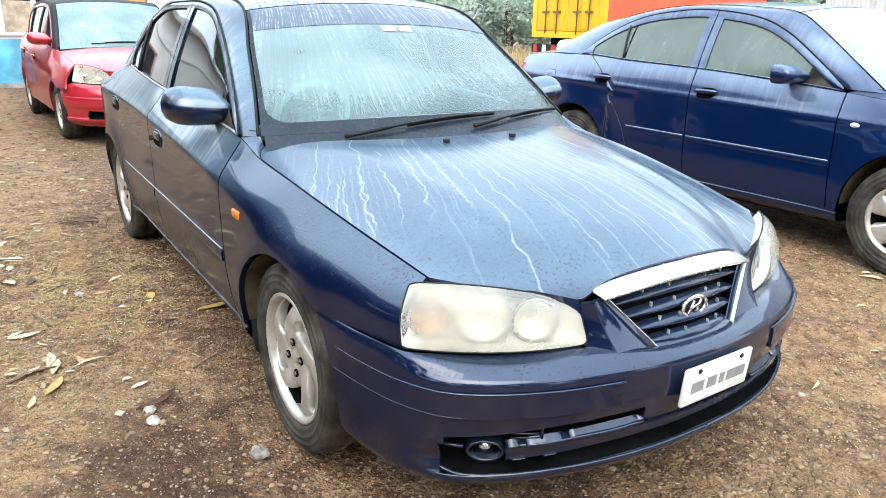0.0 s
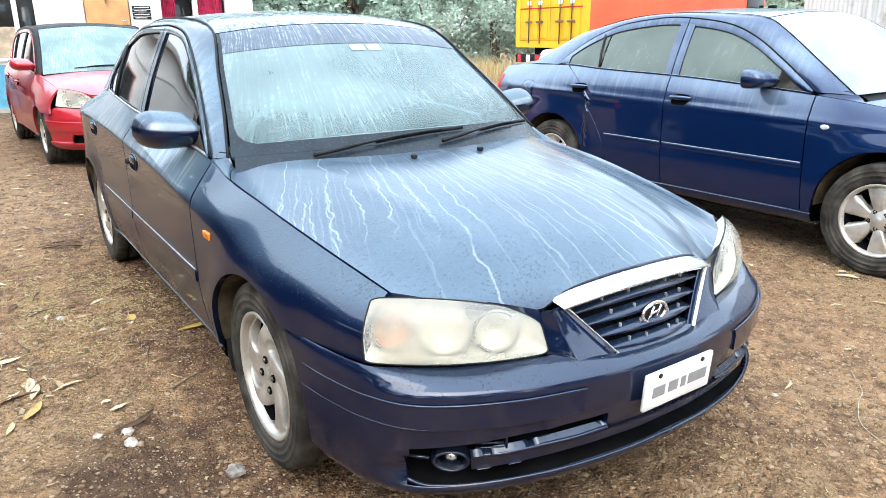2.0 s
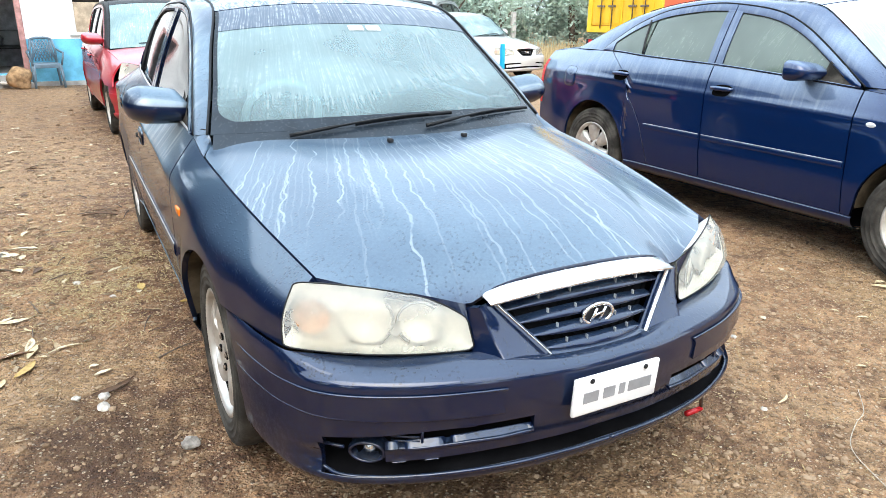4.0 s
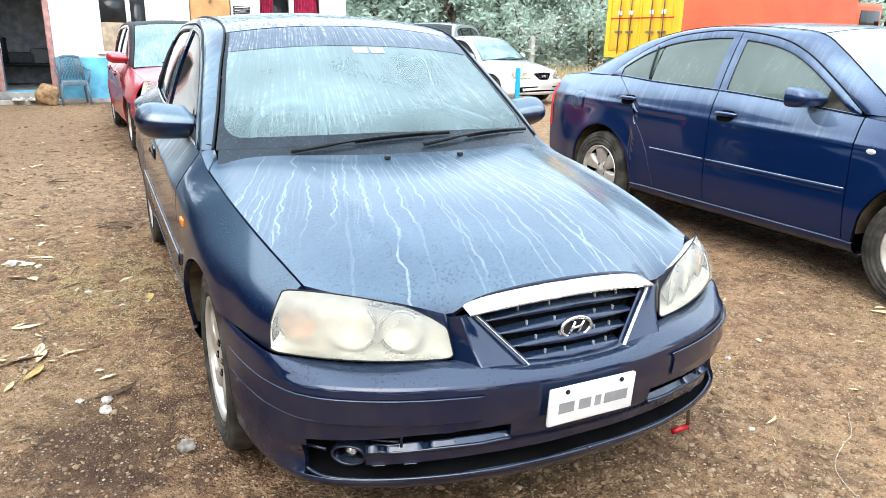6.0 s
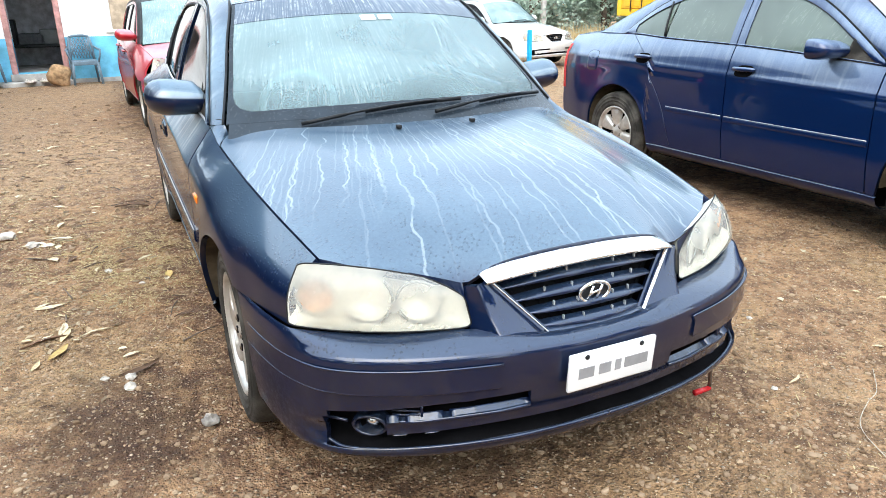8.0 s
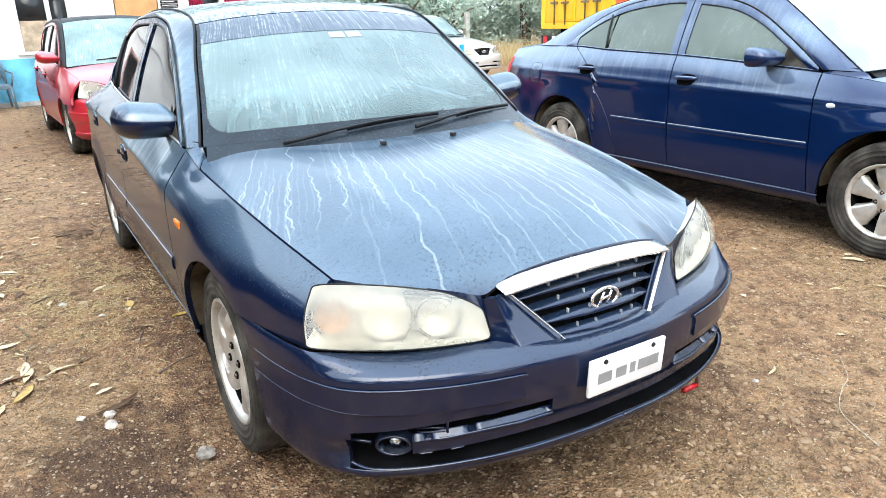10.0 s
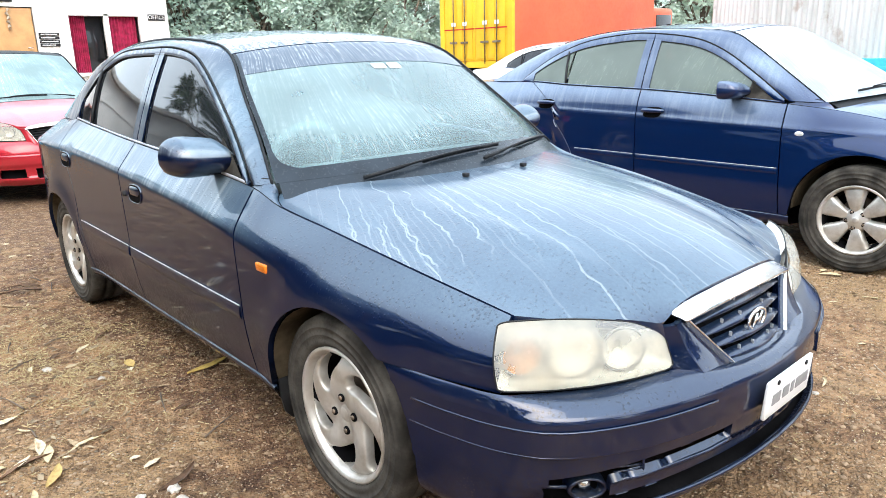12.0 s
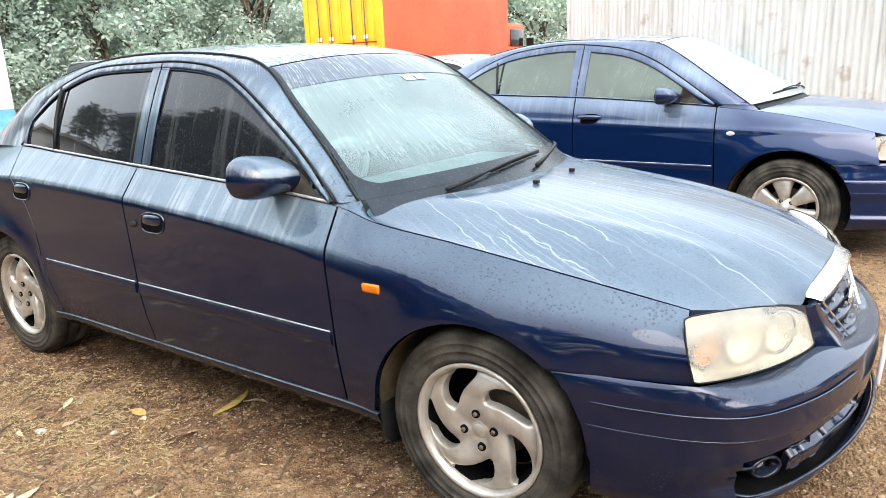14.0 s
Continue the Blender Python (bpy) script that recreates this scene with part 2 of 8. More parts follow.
BLUE = car_paint("dark_blue_metallic_paint", (0.0036, 0.0112, 0.046))
NAVY = car_paint("royal_navy_paint", (0.0028, 0.0170, 0.078), streaks=0.35, mud=0.25, flake=0.45, lines=0.8, film=0.42, dew=(0.36, 0.48, 0.64))
RED = car_paint("red_paint", (0.42, 0.018, 0.03), streaks=0.45, mud=0.35, flake=0.15, lines=0.2, film=0.5, dew=(0.72, 0.42, 0.47))
WHITE = car_paint("white_paint", (0.72, 0.74, 0.75), streaks=0.3, mud=0.4, flake=0.0, lines=0.2, film=0.1, dew=(0.8, 0.8, 0.8))
SILVER = car_paint("silver_paint", (0.45, 0.48, 0.5), streaks=0.3, mud=0.4, flake=0.4, lines=0.2, film=0.1, dew=(0.6, 0.6, 0.6))
BLACK = plain("black_trim_plastic", (0.012, 0.013, 0.015), 0.45, vary=0.3, scale=12, spec=0.22)
# near-black for the underbody, and for shade painted into cavities
VOID = plain("underbody_and_shade_black", (0.006, 0.006, 0.007), 0.9, vary=0.3, spec=0.04)
RUBBER = plain("dusty_tyre_rubber", (0.058, 0.053, 0.046), 0.9, vary=0.45, scale=9, bump=0.15, spec=0.2)
def alloy():
    """Painted wheel alloy with brake dust."""
    n = Nodes("dirty_silver_alloy")
    c = n.coords()
    dust_ = n.noise(c, 14.0, 4)
    n.set(Base_Color=n.mix(n.ramp(dust_, 0.35, 0.7), (0.60, 0.58, 0.545), (0.42, 0.385, 0.34)), Metallic=0.55, Roughness=n.ramp(n.noise(c, 9.0, 3), 0.3, 0.7, 0.28, 0.42))
    return n.m


ALLOY = alloy()
CHROME = plain("dull_chrome", (0.88, 0.89, 0.90), 0.2, 1.0, vary=0.06, scale=8)
PALE_TRIM_GLINT = plain("bright_trim_and_glint", (0.50, 0.53, 0.57), 0.35, 0.4, vary=0.15, scale=20)
STEEL = plain("rusty_steel", (0.22, 0.17, 0.13), 0.6, 0.6, vary=0.3, scale=20)
GLASS_WS = wet_glass("fogged_windscreen_glass", coat=1.0, streak=0.15, cover=0.36)
GLASS_FOG = wet_glass("fogged_side_glass", tint=(0.5, 0.52, 0.45), haze=(0.125, 0.16, 0.135), cover=0.80, streak=0.018, rough=0.06, dirt=1.0)
GLASS_OC = wet_glass("frosted_windscreen_glass", haze=(0.34, 0.40, 0.44), cover=0.85, streak=0.55, rough=0.3)
GLASS_DARK = tinted_glass("tinted_side_glass")
GLASS_GREEN = wet_glass("greenish_windscreen_glass", tint=(0.4, 0.6, 0.58), haze=(0.3, 0.45, 0.46), cover=0.6, streak=0.3)
AMBER = plain("amber_lamp_plastic", (0.75, 0.20, 0.015), 0.25, vary=0.1, scale=30)
AMBER_IN = plain("faded_amber_reflector", (0.52, 0.23, 0.06), 0.4, vary=0.2, scale=30)
REDLAMP = plain("red_lamp_plastic", (0.5, 0.015, 0.02), 0.2, vary=0.1)
REFLECT = plain("lamp_reflector", (0.72, 0.71, 0.67), 0.42, 0.25, vary=0.1, scale=14)
MUDDY = plain("muddy_wheel_house", (0.10, 0.08, 0.055), 0.95, vary=0.3, scale=9, spec=0.05)
WHEEL_GREY = plain("pale_grey_wheel_cover", (0.42, 0.43, 0.42), 0.6, vary=0.1)
TRIM_GREY = plain("grey_cabin_plastic", (0.2, 0.21, 0.21), 0.7, vary=0.15)
SEAT = plain("grey_seat_cloth", (0.10, 0.105, 0.11), 0.95, vary=0.2, scale=20)
PLATE = plain("white_number_plate", (0.8, 0.8, 0.8), 0.35, vary=0.03, scale=8)
CLEAR = plain("clear_lamp_plastic", (0.72, 0.74, 0.75), 0.15, vary=0.1, scale=40)
INK = plain("black_paint_marks", (0.02, 0.02, 0.022), 0.6, spec=0.2)


def lens_plastic():
    """Yellowed, hazy lamp cover."""
    n = Nodes("yellowed_lamp_lens")
    c = n.coords()
    haze = n.noise(c, 7.0, 4)
    n.set(Base_Color=n.mix(n.ramp(haze, 0.3, 0.75), (0.78, 0.78, 0.75), (0.76, 0.71, 0.60)), Roughness=n.ramp(n.noise(c, 30.0, 3), 0.2, 0.8, 0.08, 0.3))
    clear = n.add("BsdfTransparent")
    clear.inputs[0].default_value = (0.95, 0.93, 0.85, 1)
    m = n.add("MixShader")
    n.put(m, 0, n.ramp(haze, 0.25, 0.75, 0.22, 0.44))
    n.link(clear.outputs[0], m.inputs[1])
    n.link(n.bsdf.outputs[0], m.inputs[2])
    n.link(m.outputs[0], n.t.nodes["Material Output"].inputs[0])
    return n.m


LENS = lens_plastic()


def soil():
    """Damp brown yard earth: fine gravel, pale straw dust, dark wet patches and reddish tracks."""
    n = Nodes("damp_gravelly_earth")
    c = n.coords()
    big = n.noise(c, 0.6, 5, 0.62)
    mid = n.noise(c, 4.5, 6, 0.7)
    fine = n.noise(c, 26.0, 5, 0.7)
    clod = n.noise(c, 12.0, 4, 0.6)
    crumb = n.noise(c, 85.0, 3, 0.65)
    grit = n.voronoi(c, 95.0)
    grit2 = n.voronoi(c, 42.0)
    px, py, pz = n.xyz(c)
    col = n.mix(n.ramp(mid, 0.3, 0.7), (0.205, 0.102, 0.052), (0.58, 0.345, 0.182))
    col = n.mix(n.math("MULTIPLY", n.ramp(big, 0.5, 0.66), 0.7), col, (0.46, 0.30, 0.15))
    col = n.mix(n.math("MULTIPLY", n.ramp(big, 0.48, 0.32), 0.6), col, (0.17, 0.078, 0.040))
    # trodden dry earth further back, darker reddish earth along the saloon's width
    dry = n.ramp(n.math("ADD", py, n.math("MULTIPLY", n.math("SUBTRACT", big, 0.5), 5.0)), 2.4, 5.5)
    col = n.mix(n.math("MULTIPLY", dry, 0.6), col, (0.52, 0.34, 0.195))
    saloon_strip = n.math("MULTIPLY", n.ramp(n.math("ADD", n.math("ABSOLUTE", px), n.math("MULTIPLY", n.math("SUBTRACT", mid, 0.5), 1.4)), 1.15, 0.7), n.ramp(py, -1.2, -0.5))
    col = n.mix(n.math("MULTIPLY", saloon_strip, 0.6), col, (0.12, 0.052, 0.028))
    col = n.mix(n.math("MULTIPLY", n.ramp(fine, 0.53, 0.65), 0.62), col, (0.63, 0.41, 0.235))
    col = n.mix(n.math("MULTIPLY", n.ramp(fine, 0.47, 0.35), 0.62), col, (0.075, 0.036, 0.02))
    col = n.mix(n.math("MULTIPLY", n.ramp(crumb, 0.44, 0.32), 0.4), col, (0.04, 0.022, 0.014))
    col = n.mix(n.math("MULTIPLY", n.ramp(clod, 0.54, 0.64), 0.4), col, (0.60, 0.40, 0.23))
    col = n.mix(n.math("MULTIPLY", n.ramp(clod, 0.46, 0.36), 0.42), col, (0.085, 0.040, 0.022))
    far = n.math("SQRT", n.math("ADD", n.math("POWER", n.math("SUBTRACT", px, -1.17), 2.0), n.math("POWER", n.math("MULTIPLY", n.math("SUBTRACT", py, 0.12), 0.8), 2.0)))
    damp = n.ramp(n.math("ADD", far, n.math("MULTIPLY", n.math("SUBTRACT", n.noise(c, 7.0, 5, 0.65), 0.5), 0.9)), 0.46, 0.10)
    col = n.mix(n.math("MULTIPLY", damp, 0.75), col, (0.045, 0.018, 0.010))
    pale = n.math("MULTIPLY", n.ramp(grit, 0.36, 0.22), n.ramp(n.noise(c, 60.0, 2), 0.52, 0.58))
    col = n.mix(n.math("MULTIPLY", pale, 0.7), col, (0.78, 0.62, 0.44))
    pale2 = n.math("MULTIPLY", n.ramp(grit2, 0.28, 0.18), n.ramp(n.noise(c, 20.0, 2), 0.52, 0.6))
    col = n.mix(pale2, col, (0.76, 0.62, 0.46))
    n.set(Base_Color=col, Roughness=n.ramp(mid, 0.3, 0.7, 0.62, 0.95))
    n.bsdf.inputs["Specular IOR Level"].default_value = 0.35
    h = n.math("ADD", n.math("MULTIPLY", fine, 0.8), n.math("ADD", n.math("MULTIPLY", crumb, 0.4), n.math("ADD", n.math("MULTIPLY", n.ramp(grit, 0.5, 0.1), 0.3), n.math("MULTIPLY", n.ramp(grit2, 0.4, 0.1), 0.4))))
    n.bump(h, 1.0, 0.055)
    return n.m


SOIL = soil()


# ---- building blocks ----
def part(name, bm, material, parent=None, label="", smooth=True, out=None):
    """Links a bmesh as one mesh object under a thing or a part. out: a point inside, from which the faces look away."""
    if out is not None:
        s = sum((f.normal.dot(f.calc_center_median() - Vector(out)) * f.calc_area() for f in bm.faces))
        if s < 0:
            bmesh.ops.reverse_faces(bm, faces=bm.faces[:])
    me = bpy.data.meshes.new(name)
    for f in bm.faces:
        f.smooth = smooth
    bm.to_mesh(me)
    bm.free()
    if isinstance(material, (list, tuple)):
        for m in material:
            me.materials.append(m)
    else:
        me.materials.append(material)
    ob = new(name, me)
    if parent is not None:
        ob.parent = parent
    if label:
        ob["label"] = label
    return ob


def thing(name, label, category, group="", at=None):
    ob = new(name)
    ob.empty_display_size = 0.1
    if at is not None:
        ob.matrix_world = at
    return tagged(ob, label, category, group)


def fn(*pairs):
    """A smooth curve through (t, value) pairs, flat beyond its ends."""
    t = np.array([p[0] for p in pairs], float)
    v = np.array([p[1] for p in pairs], float)
    d = np.diff(v) / np.diff(t)
    m = np.zeros(len(t))
    m[0], m[-1] = d[0], d[-1]
    for i in range(1, len(t) - 1):
        if d[i - 1] * d[i] > 0:
            m[i] = 2 * d[i - 1] * d[i] / (d[i - 1] + d[i])

    def at(s):
        s = min(max(s, t[0]), t[-1])
        i = min(max(int(np.searchsorted(t, s)) - 1, 0), len(t) - 2)
        h = t[i + 1] - t[i]
        u = (s - t[i]) / h
        return float((1 + 2 * u) * (1 - u) ** 2 * v[i] + u * (1 - u) ** 2 * h * m[i] + u * u * (3 - 2 * u) * v[i + 1] + u * u * (u - 1) * h * m[i + 1])

    return at


def spline(points, n):
    """n points evenly along a smooth curve through the given ones."""
    p = [Vector(q) for q in points]
    p = [p[0] * 2 - p[1]] + p + [p[-1] * 2 - p[-2]]
    fine = []
    for i in range(1, len(p) - 2):
        for k in range(24):
            u = k / 24
            a, b, c, d = p[i - 1:i + 3]
            fine.append(0.5 * ((2 * b) + (c - a) * u + (2 * a - 5 * b + 4 * c - d) * u * u + (3 * b - a - 3 * c + d) * u ** 3))
    fine.append(p[-2])
    s = [0.0]
    for a, b in zip(fine, fine[1:]):
        s.append(s[-1] + (b - a).length)
    out = []
    for k in range(n):
        want = s[-1] * k / (n - 1)
        i = min(max(int(np.searchsorted(s, want)) - 1, 0), len(fine) - 2)
        f = (want - s[i]) / max(s[i + 1] - s[i], 1e-9)
        out.append(fine[i].lerp(fine[i + 1], f))
    return out


def sheet(rows, mirror=False, closed=False):
    """A grid of faces through rows of points."""
    bm = bmesh.new()
    vs = [[bm.verts.new((-p[0] if mirror else p[0], p[1], p[2])) for p in r] for r in rows]
    for a, b in zip(vs, vs[1:]):
        k = len(a)
        for i in range(k if closed else k - 1):
            j = (i + 1) % k
            q = [a[i], a[j], b[j], b[i]]
            bm.faces.new(q)
    bmesh.ops.remove_doubles(bm, verts=bm.verts[:], dist=1e-5)
    return bm


def rim(bm, depth, out):
    """Turns the border of a sheet inwards, so that it has an edge and thickness."""
    s = sum((f.normal.dot(f.calc_center_median() - Vector(out)) * f.calc_area() for f in bm.faces))
    bm.normal_update()
    if s < 0:
        bmesh.ops.reverse_faces(bm, faces=bm.faces[:])
    bm.normal_update()
    nrm = {v: v.normal.copy() for v in bm.verts}
    border = [e for e in bm.edges if len(e.link_faces) == 1]
    g = bmesh.ops.extrude_edge_only(bm, edges=border)
    moved = [v for v in g["geom"] if isinstance(v, bmesh.types.BMVert)]
    for e in border:
        e.smooth = False
    for v in moved:
        src = [w for e in v.link_edges for w in [e.other_vert(v)] if w in nrm]
        n = nrm[src[0]] if src else Vector((0, 0, 1))
        v.co -= n * depth
    return bm


def box(bm, lo, hi, bevel=0.0, m=None):
    """A box with rounded edges added to bm."""
    g = bmesh.ops.create_cube(bm, size=1.0)
    vs = g["verts"]
    for v in vs:
        v.co = Vector([a + (b - a) * (c + 0.5) for a, b, c in zip(lo, hi, v.co)])
    if bevel:
        es = list({e for v in vs for e in v.link_edges})
        r = bmesh.ops.bevel(bm, geom=es, offset=bevel, segments=2, affect="EDGES", profile=0.6)
        vs = list({v for f in r["faces"] for v in f.verts} | {v for v in vs if v.is_valid})
    if m is not None:
        bmesh.ops.transform(bm, matrix=m, verts=vs)
    return bm


def boxed(lo, hi, bevel=0.0, m=None):
    return box(bmesh.new(), lo, hi, bevel, m)


def tube(points, radius, n=8, caps=True):
    """A round bar along points; radius: a number or one per point."""
    bm = bmesh.new()
    pts = [Vector(p) for p in points]
    rs = radius if isinstance(radius, (list, tuple)) else [radius] * len(pts)
    rings = []
    ref = Vector((0, 0, 1))
    for i, p in enumerate(pts):
        d = (pts[min(i + 1, len(pts) - 1)] - pts[max(i - 1, 0)]).normalized()
        a = d.cross(ref)
        a = (d.cross(Vector((0, 1, 0))) if a.length < 0.05 else a).normalized()
        b = d.cross(a)
        rings.append([bm.verts.new(p + (a * math.cos(k * math.tau / n) + b * math.sin(k * math.tau / n)) * rs[i]) for k in range(n)])
    for a, b in zip(rings, rings[1:]):
        for k in range(n):
            bm.faces.new((a[k], a[(k + 1) % n], b[(k + 1) % n], b[k]))
    if caps:
        bm.faces.new(rings[0][::-1])
        bm.faces.new(rings[-1])
    bm.normal_update()
    return bm


def lathe(profile, n=48, axis="x"):
    """A turned shape: profile of (radius, along) pairs round the x axis."""
    bm = bmesh.new()
    rings = []
    for r, a in profile:
        rings.append([bm.verts.new((a, r * math.cos(k * math.tau / n), r * math.sin(k * math.tau / n))) for k in range(n)])
    for a, b in zip(rings, rings[1:]):
        for k in range(n):
            bm.faces.new((a[k], a[(k + 1) % n], b[(k + 1) % n], b[k]))
    bmesh.ops.remove_doubles(bm, verts=bm.verts[:], dist=1e-6)
    bmesh.ops.recalc_face_normals(bm, faces=bm.faces[:])
    return bm


# ---- cars: each in its own axes, front axle over the origin, nose towards -y, near side at -x ----
def wheel(car, s, y, r, face, rim_r=0.2, spokes=5, swirl=0.9, wide=(0.62, 0.36, 0.50), metal=None, nuts=4, half=0.098, pierced=False):
    """A tyre on an alloy rim, its outer face at x = s * face."""
    o = s * (face - half)
    metal = metal or ALLOY
    hub = Vector((o, y, r))

    def put(bm):
        for v in bm.verts:
            v.co = Vector((v.co.x * -s, v.co.y, v.co.z)) + hub
        if s > 0:
            bmesh.ops.reverse_faces(bm, faces=bm.faces[:])
        return bm

    h, q = half, r - rim_r
    tyre_prof = [(rim_r, -h * 0.84), (rim_r + 0.012, -h), (rim_r + q * 0.22, -h * 1.06), (rim_r + q * 0.26, -h * 1.03), (rim_r + q * 0.40, -h * 1.06), (rim_r + q * 0.41, -h * 1.075), (rim_r + q * 0.44, -h * 1.075), (rim_r + q * 0.45, -h * 1.06), (rim_r + q * 0.62, -h * 1.05), (rim_r + q * 0.63, -h * 1.065), (rim_r + q * 0.66, -h * 1.06), (rim_r + q * 0.67, -h * 1.045), (rim_r + q * 0.78, -h * 1.01), (rim_r + q * 0.82, -h * 1.02),
                 (rim_r + q * 0.93, -h * 0.92), (r - 0.004, -h * 0.76), (r, -h * 0.5), (r, -h * 0.36), (r - 0.009, -h * 0.34), (r - 0.009, -h * 0.24), (r, -h * 0.22), (r, h * 0.22), (r - 0.009, h * 0.24),
                 (r - 0.009, h * 0.34), (r, h * 0.36), (r - 0.004, h * 0.76), (rim_r + q * 0.7, h * 1.05), (rim_r, h * 0.84)]
    whole = thing("wheel", "", "")
    del_keys = [k for k in whole.keys()]
    for k in del_keys:
        del whole[k]
    whole.parent = car
    part("tyre", put(lathe(tyre_prof, 64)), RUBBER, whole, "worn dusty black rubber tyre")
    rim_prof = [(rim_r + 0.004, -h * 0.86), (rim_r + 0.006, -h * 0.98), (rim_r - 0.002, -h * 1.0), (rim_r - 0.010, -h * 0.93), (rim_r - 0.016, -h * 0.72)]
    part("rim", put(lathe(rim_prof, 56)), metal, whole, "dirty silver alloy rim")
    # black barrel and backing disc stand for the shade behind the spokes
    part("rim_barrel", put(lathe([(rim_r - 0.016, -h * 0.72), (rim_r - 0.028, -h * 0.4), (rim_r - 0.03, h * 0.3), (rim_r - 0.012, h * 0.9)], 56)), VOID, whole)
    part("brake_disc", put(lathe([(0.02, 0.03), (rim_r * 0.6, 0.03), (rim_r * 0.6, 0.045), (0.02, 0.045)], 32)), STEEL, whole)
    part("wheel_well_backing", put(lathe([(0.01, 0.055), (rim_r - 0.03, 0.06)], 32)), VOID, whole)
    bm = bmesh.new()
    if pierced:
        c0, ea, eb, lim = rim_r * 0.69, rim_r * 0.245, 0.40, math.pi / spokes
        r_in, r_out = 0.012, rim_r - 0.005
        t_out = math.atan2(lim / eb, (r_out - c0) / ea)
        t_in = math.pi - math.atan2(lim / eb, (c0 - r_in) / ea)
        half_turn = [t_out * k / 9 for k in range(9)] + [t_out + (t_in - t_out) * k / 12 for k in range(12)] + [t_in + (math.pi - t_in) * k / 9 for k in range(10)]
        turn = half_turn + [math.tau - t for t in half_turn[-2:0:-1]]

        def face_at(rad, skew, i, push):
            f = rad / rim_r
            a = skew + 0.9 * (f - 0.62) + swirl * f ** 1.5 + 0.62 + i * math.tau / spokes
            dep = -h * (0.72 + 0.16 * math.sin(f * 2.9) - 0.16 * max(0.0, f - 0.86) / 0.14) - 0.006 * math.cos(skew / lim * math.pi) * (-1) * min(1.0, f * 1.5) * (1 - max(0.0, f - 0.8) / 0.2)
            return bm.verts.new((dep + push, rad * math.cos(a), rad * math.sin(a)))

        for i in range(spokes):
            rings = []
            for step, push in ((-0.03, 0.030), (-0.02, 0.012), (0.0, 0.005), (0.035, 0.0015), (0.08, 0.0), (0.25, 0.0), (0.45, 0.0), (0.7, 0.0), (1.0, 0.0)):
                ring = []
                for t in turn:
                    ca, sa = math.cos(t), math.sin(t)
                    hole_r = c0 + ea * ca
                    hole_s = (0.46 - 0.34 * (0.94 - hole_r / rim_r)) * sa
                    reach = min(((r_out if ca > 0 else r_in) - c0) / (ea * ca) if abs(ca) > 1e-6 else 1e9, lim / (eb * abs(sa)) if abs(sa) > 1e-6 else 1e9)
                    edge_r, edge_s = c0 + ea * ca * reach, eb * sa * reach
                    ring.append(face_at(hole_r + (edge_r - hole_r) * step, hole_s + (edge_s - hole_s) * step, i, push))
                rings.append(ring)
            for a, b in zip(rings, rings[1:]):
                for k in range(len(turn)):
                    k2 = (k + 1) % len(turn)
                    bm.faces.new((a[k], a[k2], b[k2], b[k]))
        bmesh.ops.remove_doubles(bm, verts=bm.verts[:], dist=2e-4)
    for i in range(0 if pierced else spokes):
        rows = []
        for k in range(15):
            f = k / 14
            rad = 0.035 + (rim_r - 0.048) * f
            w = wide[0] * (1 - f) ** 2 + 2 * wide[1] * f * (1 - f) + wide[2] * f * f
            a0 = i * math.tau / spokes + swirl * (f ** 1.5) + 0.38
            dep = -h * (0.70 + 0.17 * math.sin(f * 2.7))
            row = []
            for j in range(11):
                g = j / 5 - 1
                a = a0 + w * g * 0.5 * 1.02
                edge = abs(g) ** 3
                row.append((dep + 0.010 * edge + (0.03 if abs(g) > 0.99 else 0), rad * math.cos(a), rad * math.sin(a)))
            rows.append(row)
        one = sheet(rows)
        me = bpy.data.meshes.new("tmp")
        one.to_mesh(me)
        one.free()
        bm.from_mesh(me)
        bpy.data.meshes.remove(me)
    bmesh.ops.recalc_face_normals(bm, faces=bm.faces[:])
    part("spokes", put(bm), metal, whole)
    cap = lathe([(0.0005, -h * 0.80), (0.024, -h * 0.80), (0.03, -h * 0.76), (0.060, -h * 0.74), (0.068, -h * 0.69), (0.07, -h * 0.3)], 32)
    part("hub_cap", put(cap), metal, whole)
    e_ = -h * (0.86 if pierced else 0.83)
    badge = lathe([(0.0005, e_), (0.016, e_), (0.02, e_ + 0.003)], 20)
    part("cap_emblem", put(badge), metal, whole)
    out_ = 0.115 * h if pierced else 0.0
    for i in range(nuts):
        a = i * math.tau / nuts - 0.17
        nut = lathe([(0.0005, -h * 0.80), (0.0065, -h * 0.80), (0.0075, -h * 0.74)], 6)
        socket = lathe([(0.0005, -h * 0.752), (0.0125, -h * 0.752), (0.0135, -h * 0.70)], 16)
        for v in socket.verts:
            v.co += Vector((0, 0.05 * math.cos(a), 0.05 * math.sin(a)))
        for v in socket.verts:
            v.co.x -= out_
        part("nut_socket", put(socket), VOID, whole)
        for v in nut.verts:
            v.co += Vector((-out_, 0.05 * math.cos(a), 0.05 * math.sin(a)))
        part("wheel_nut", put(nut), STEEL, whole)
    return whole


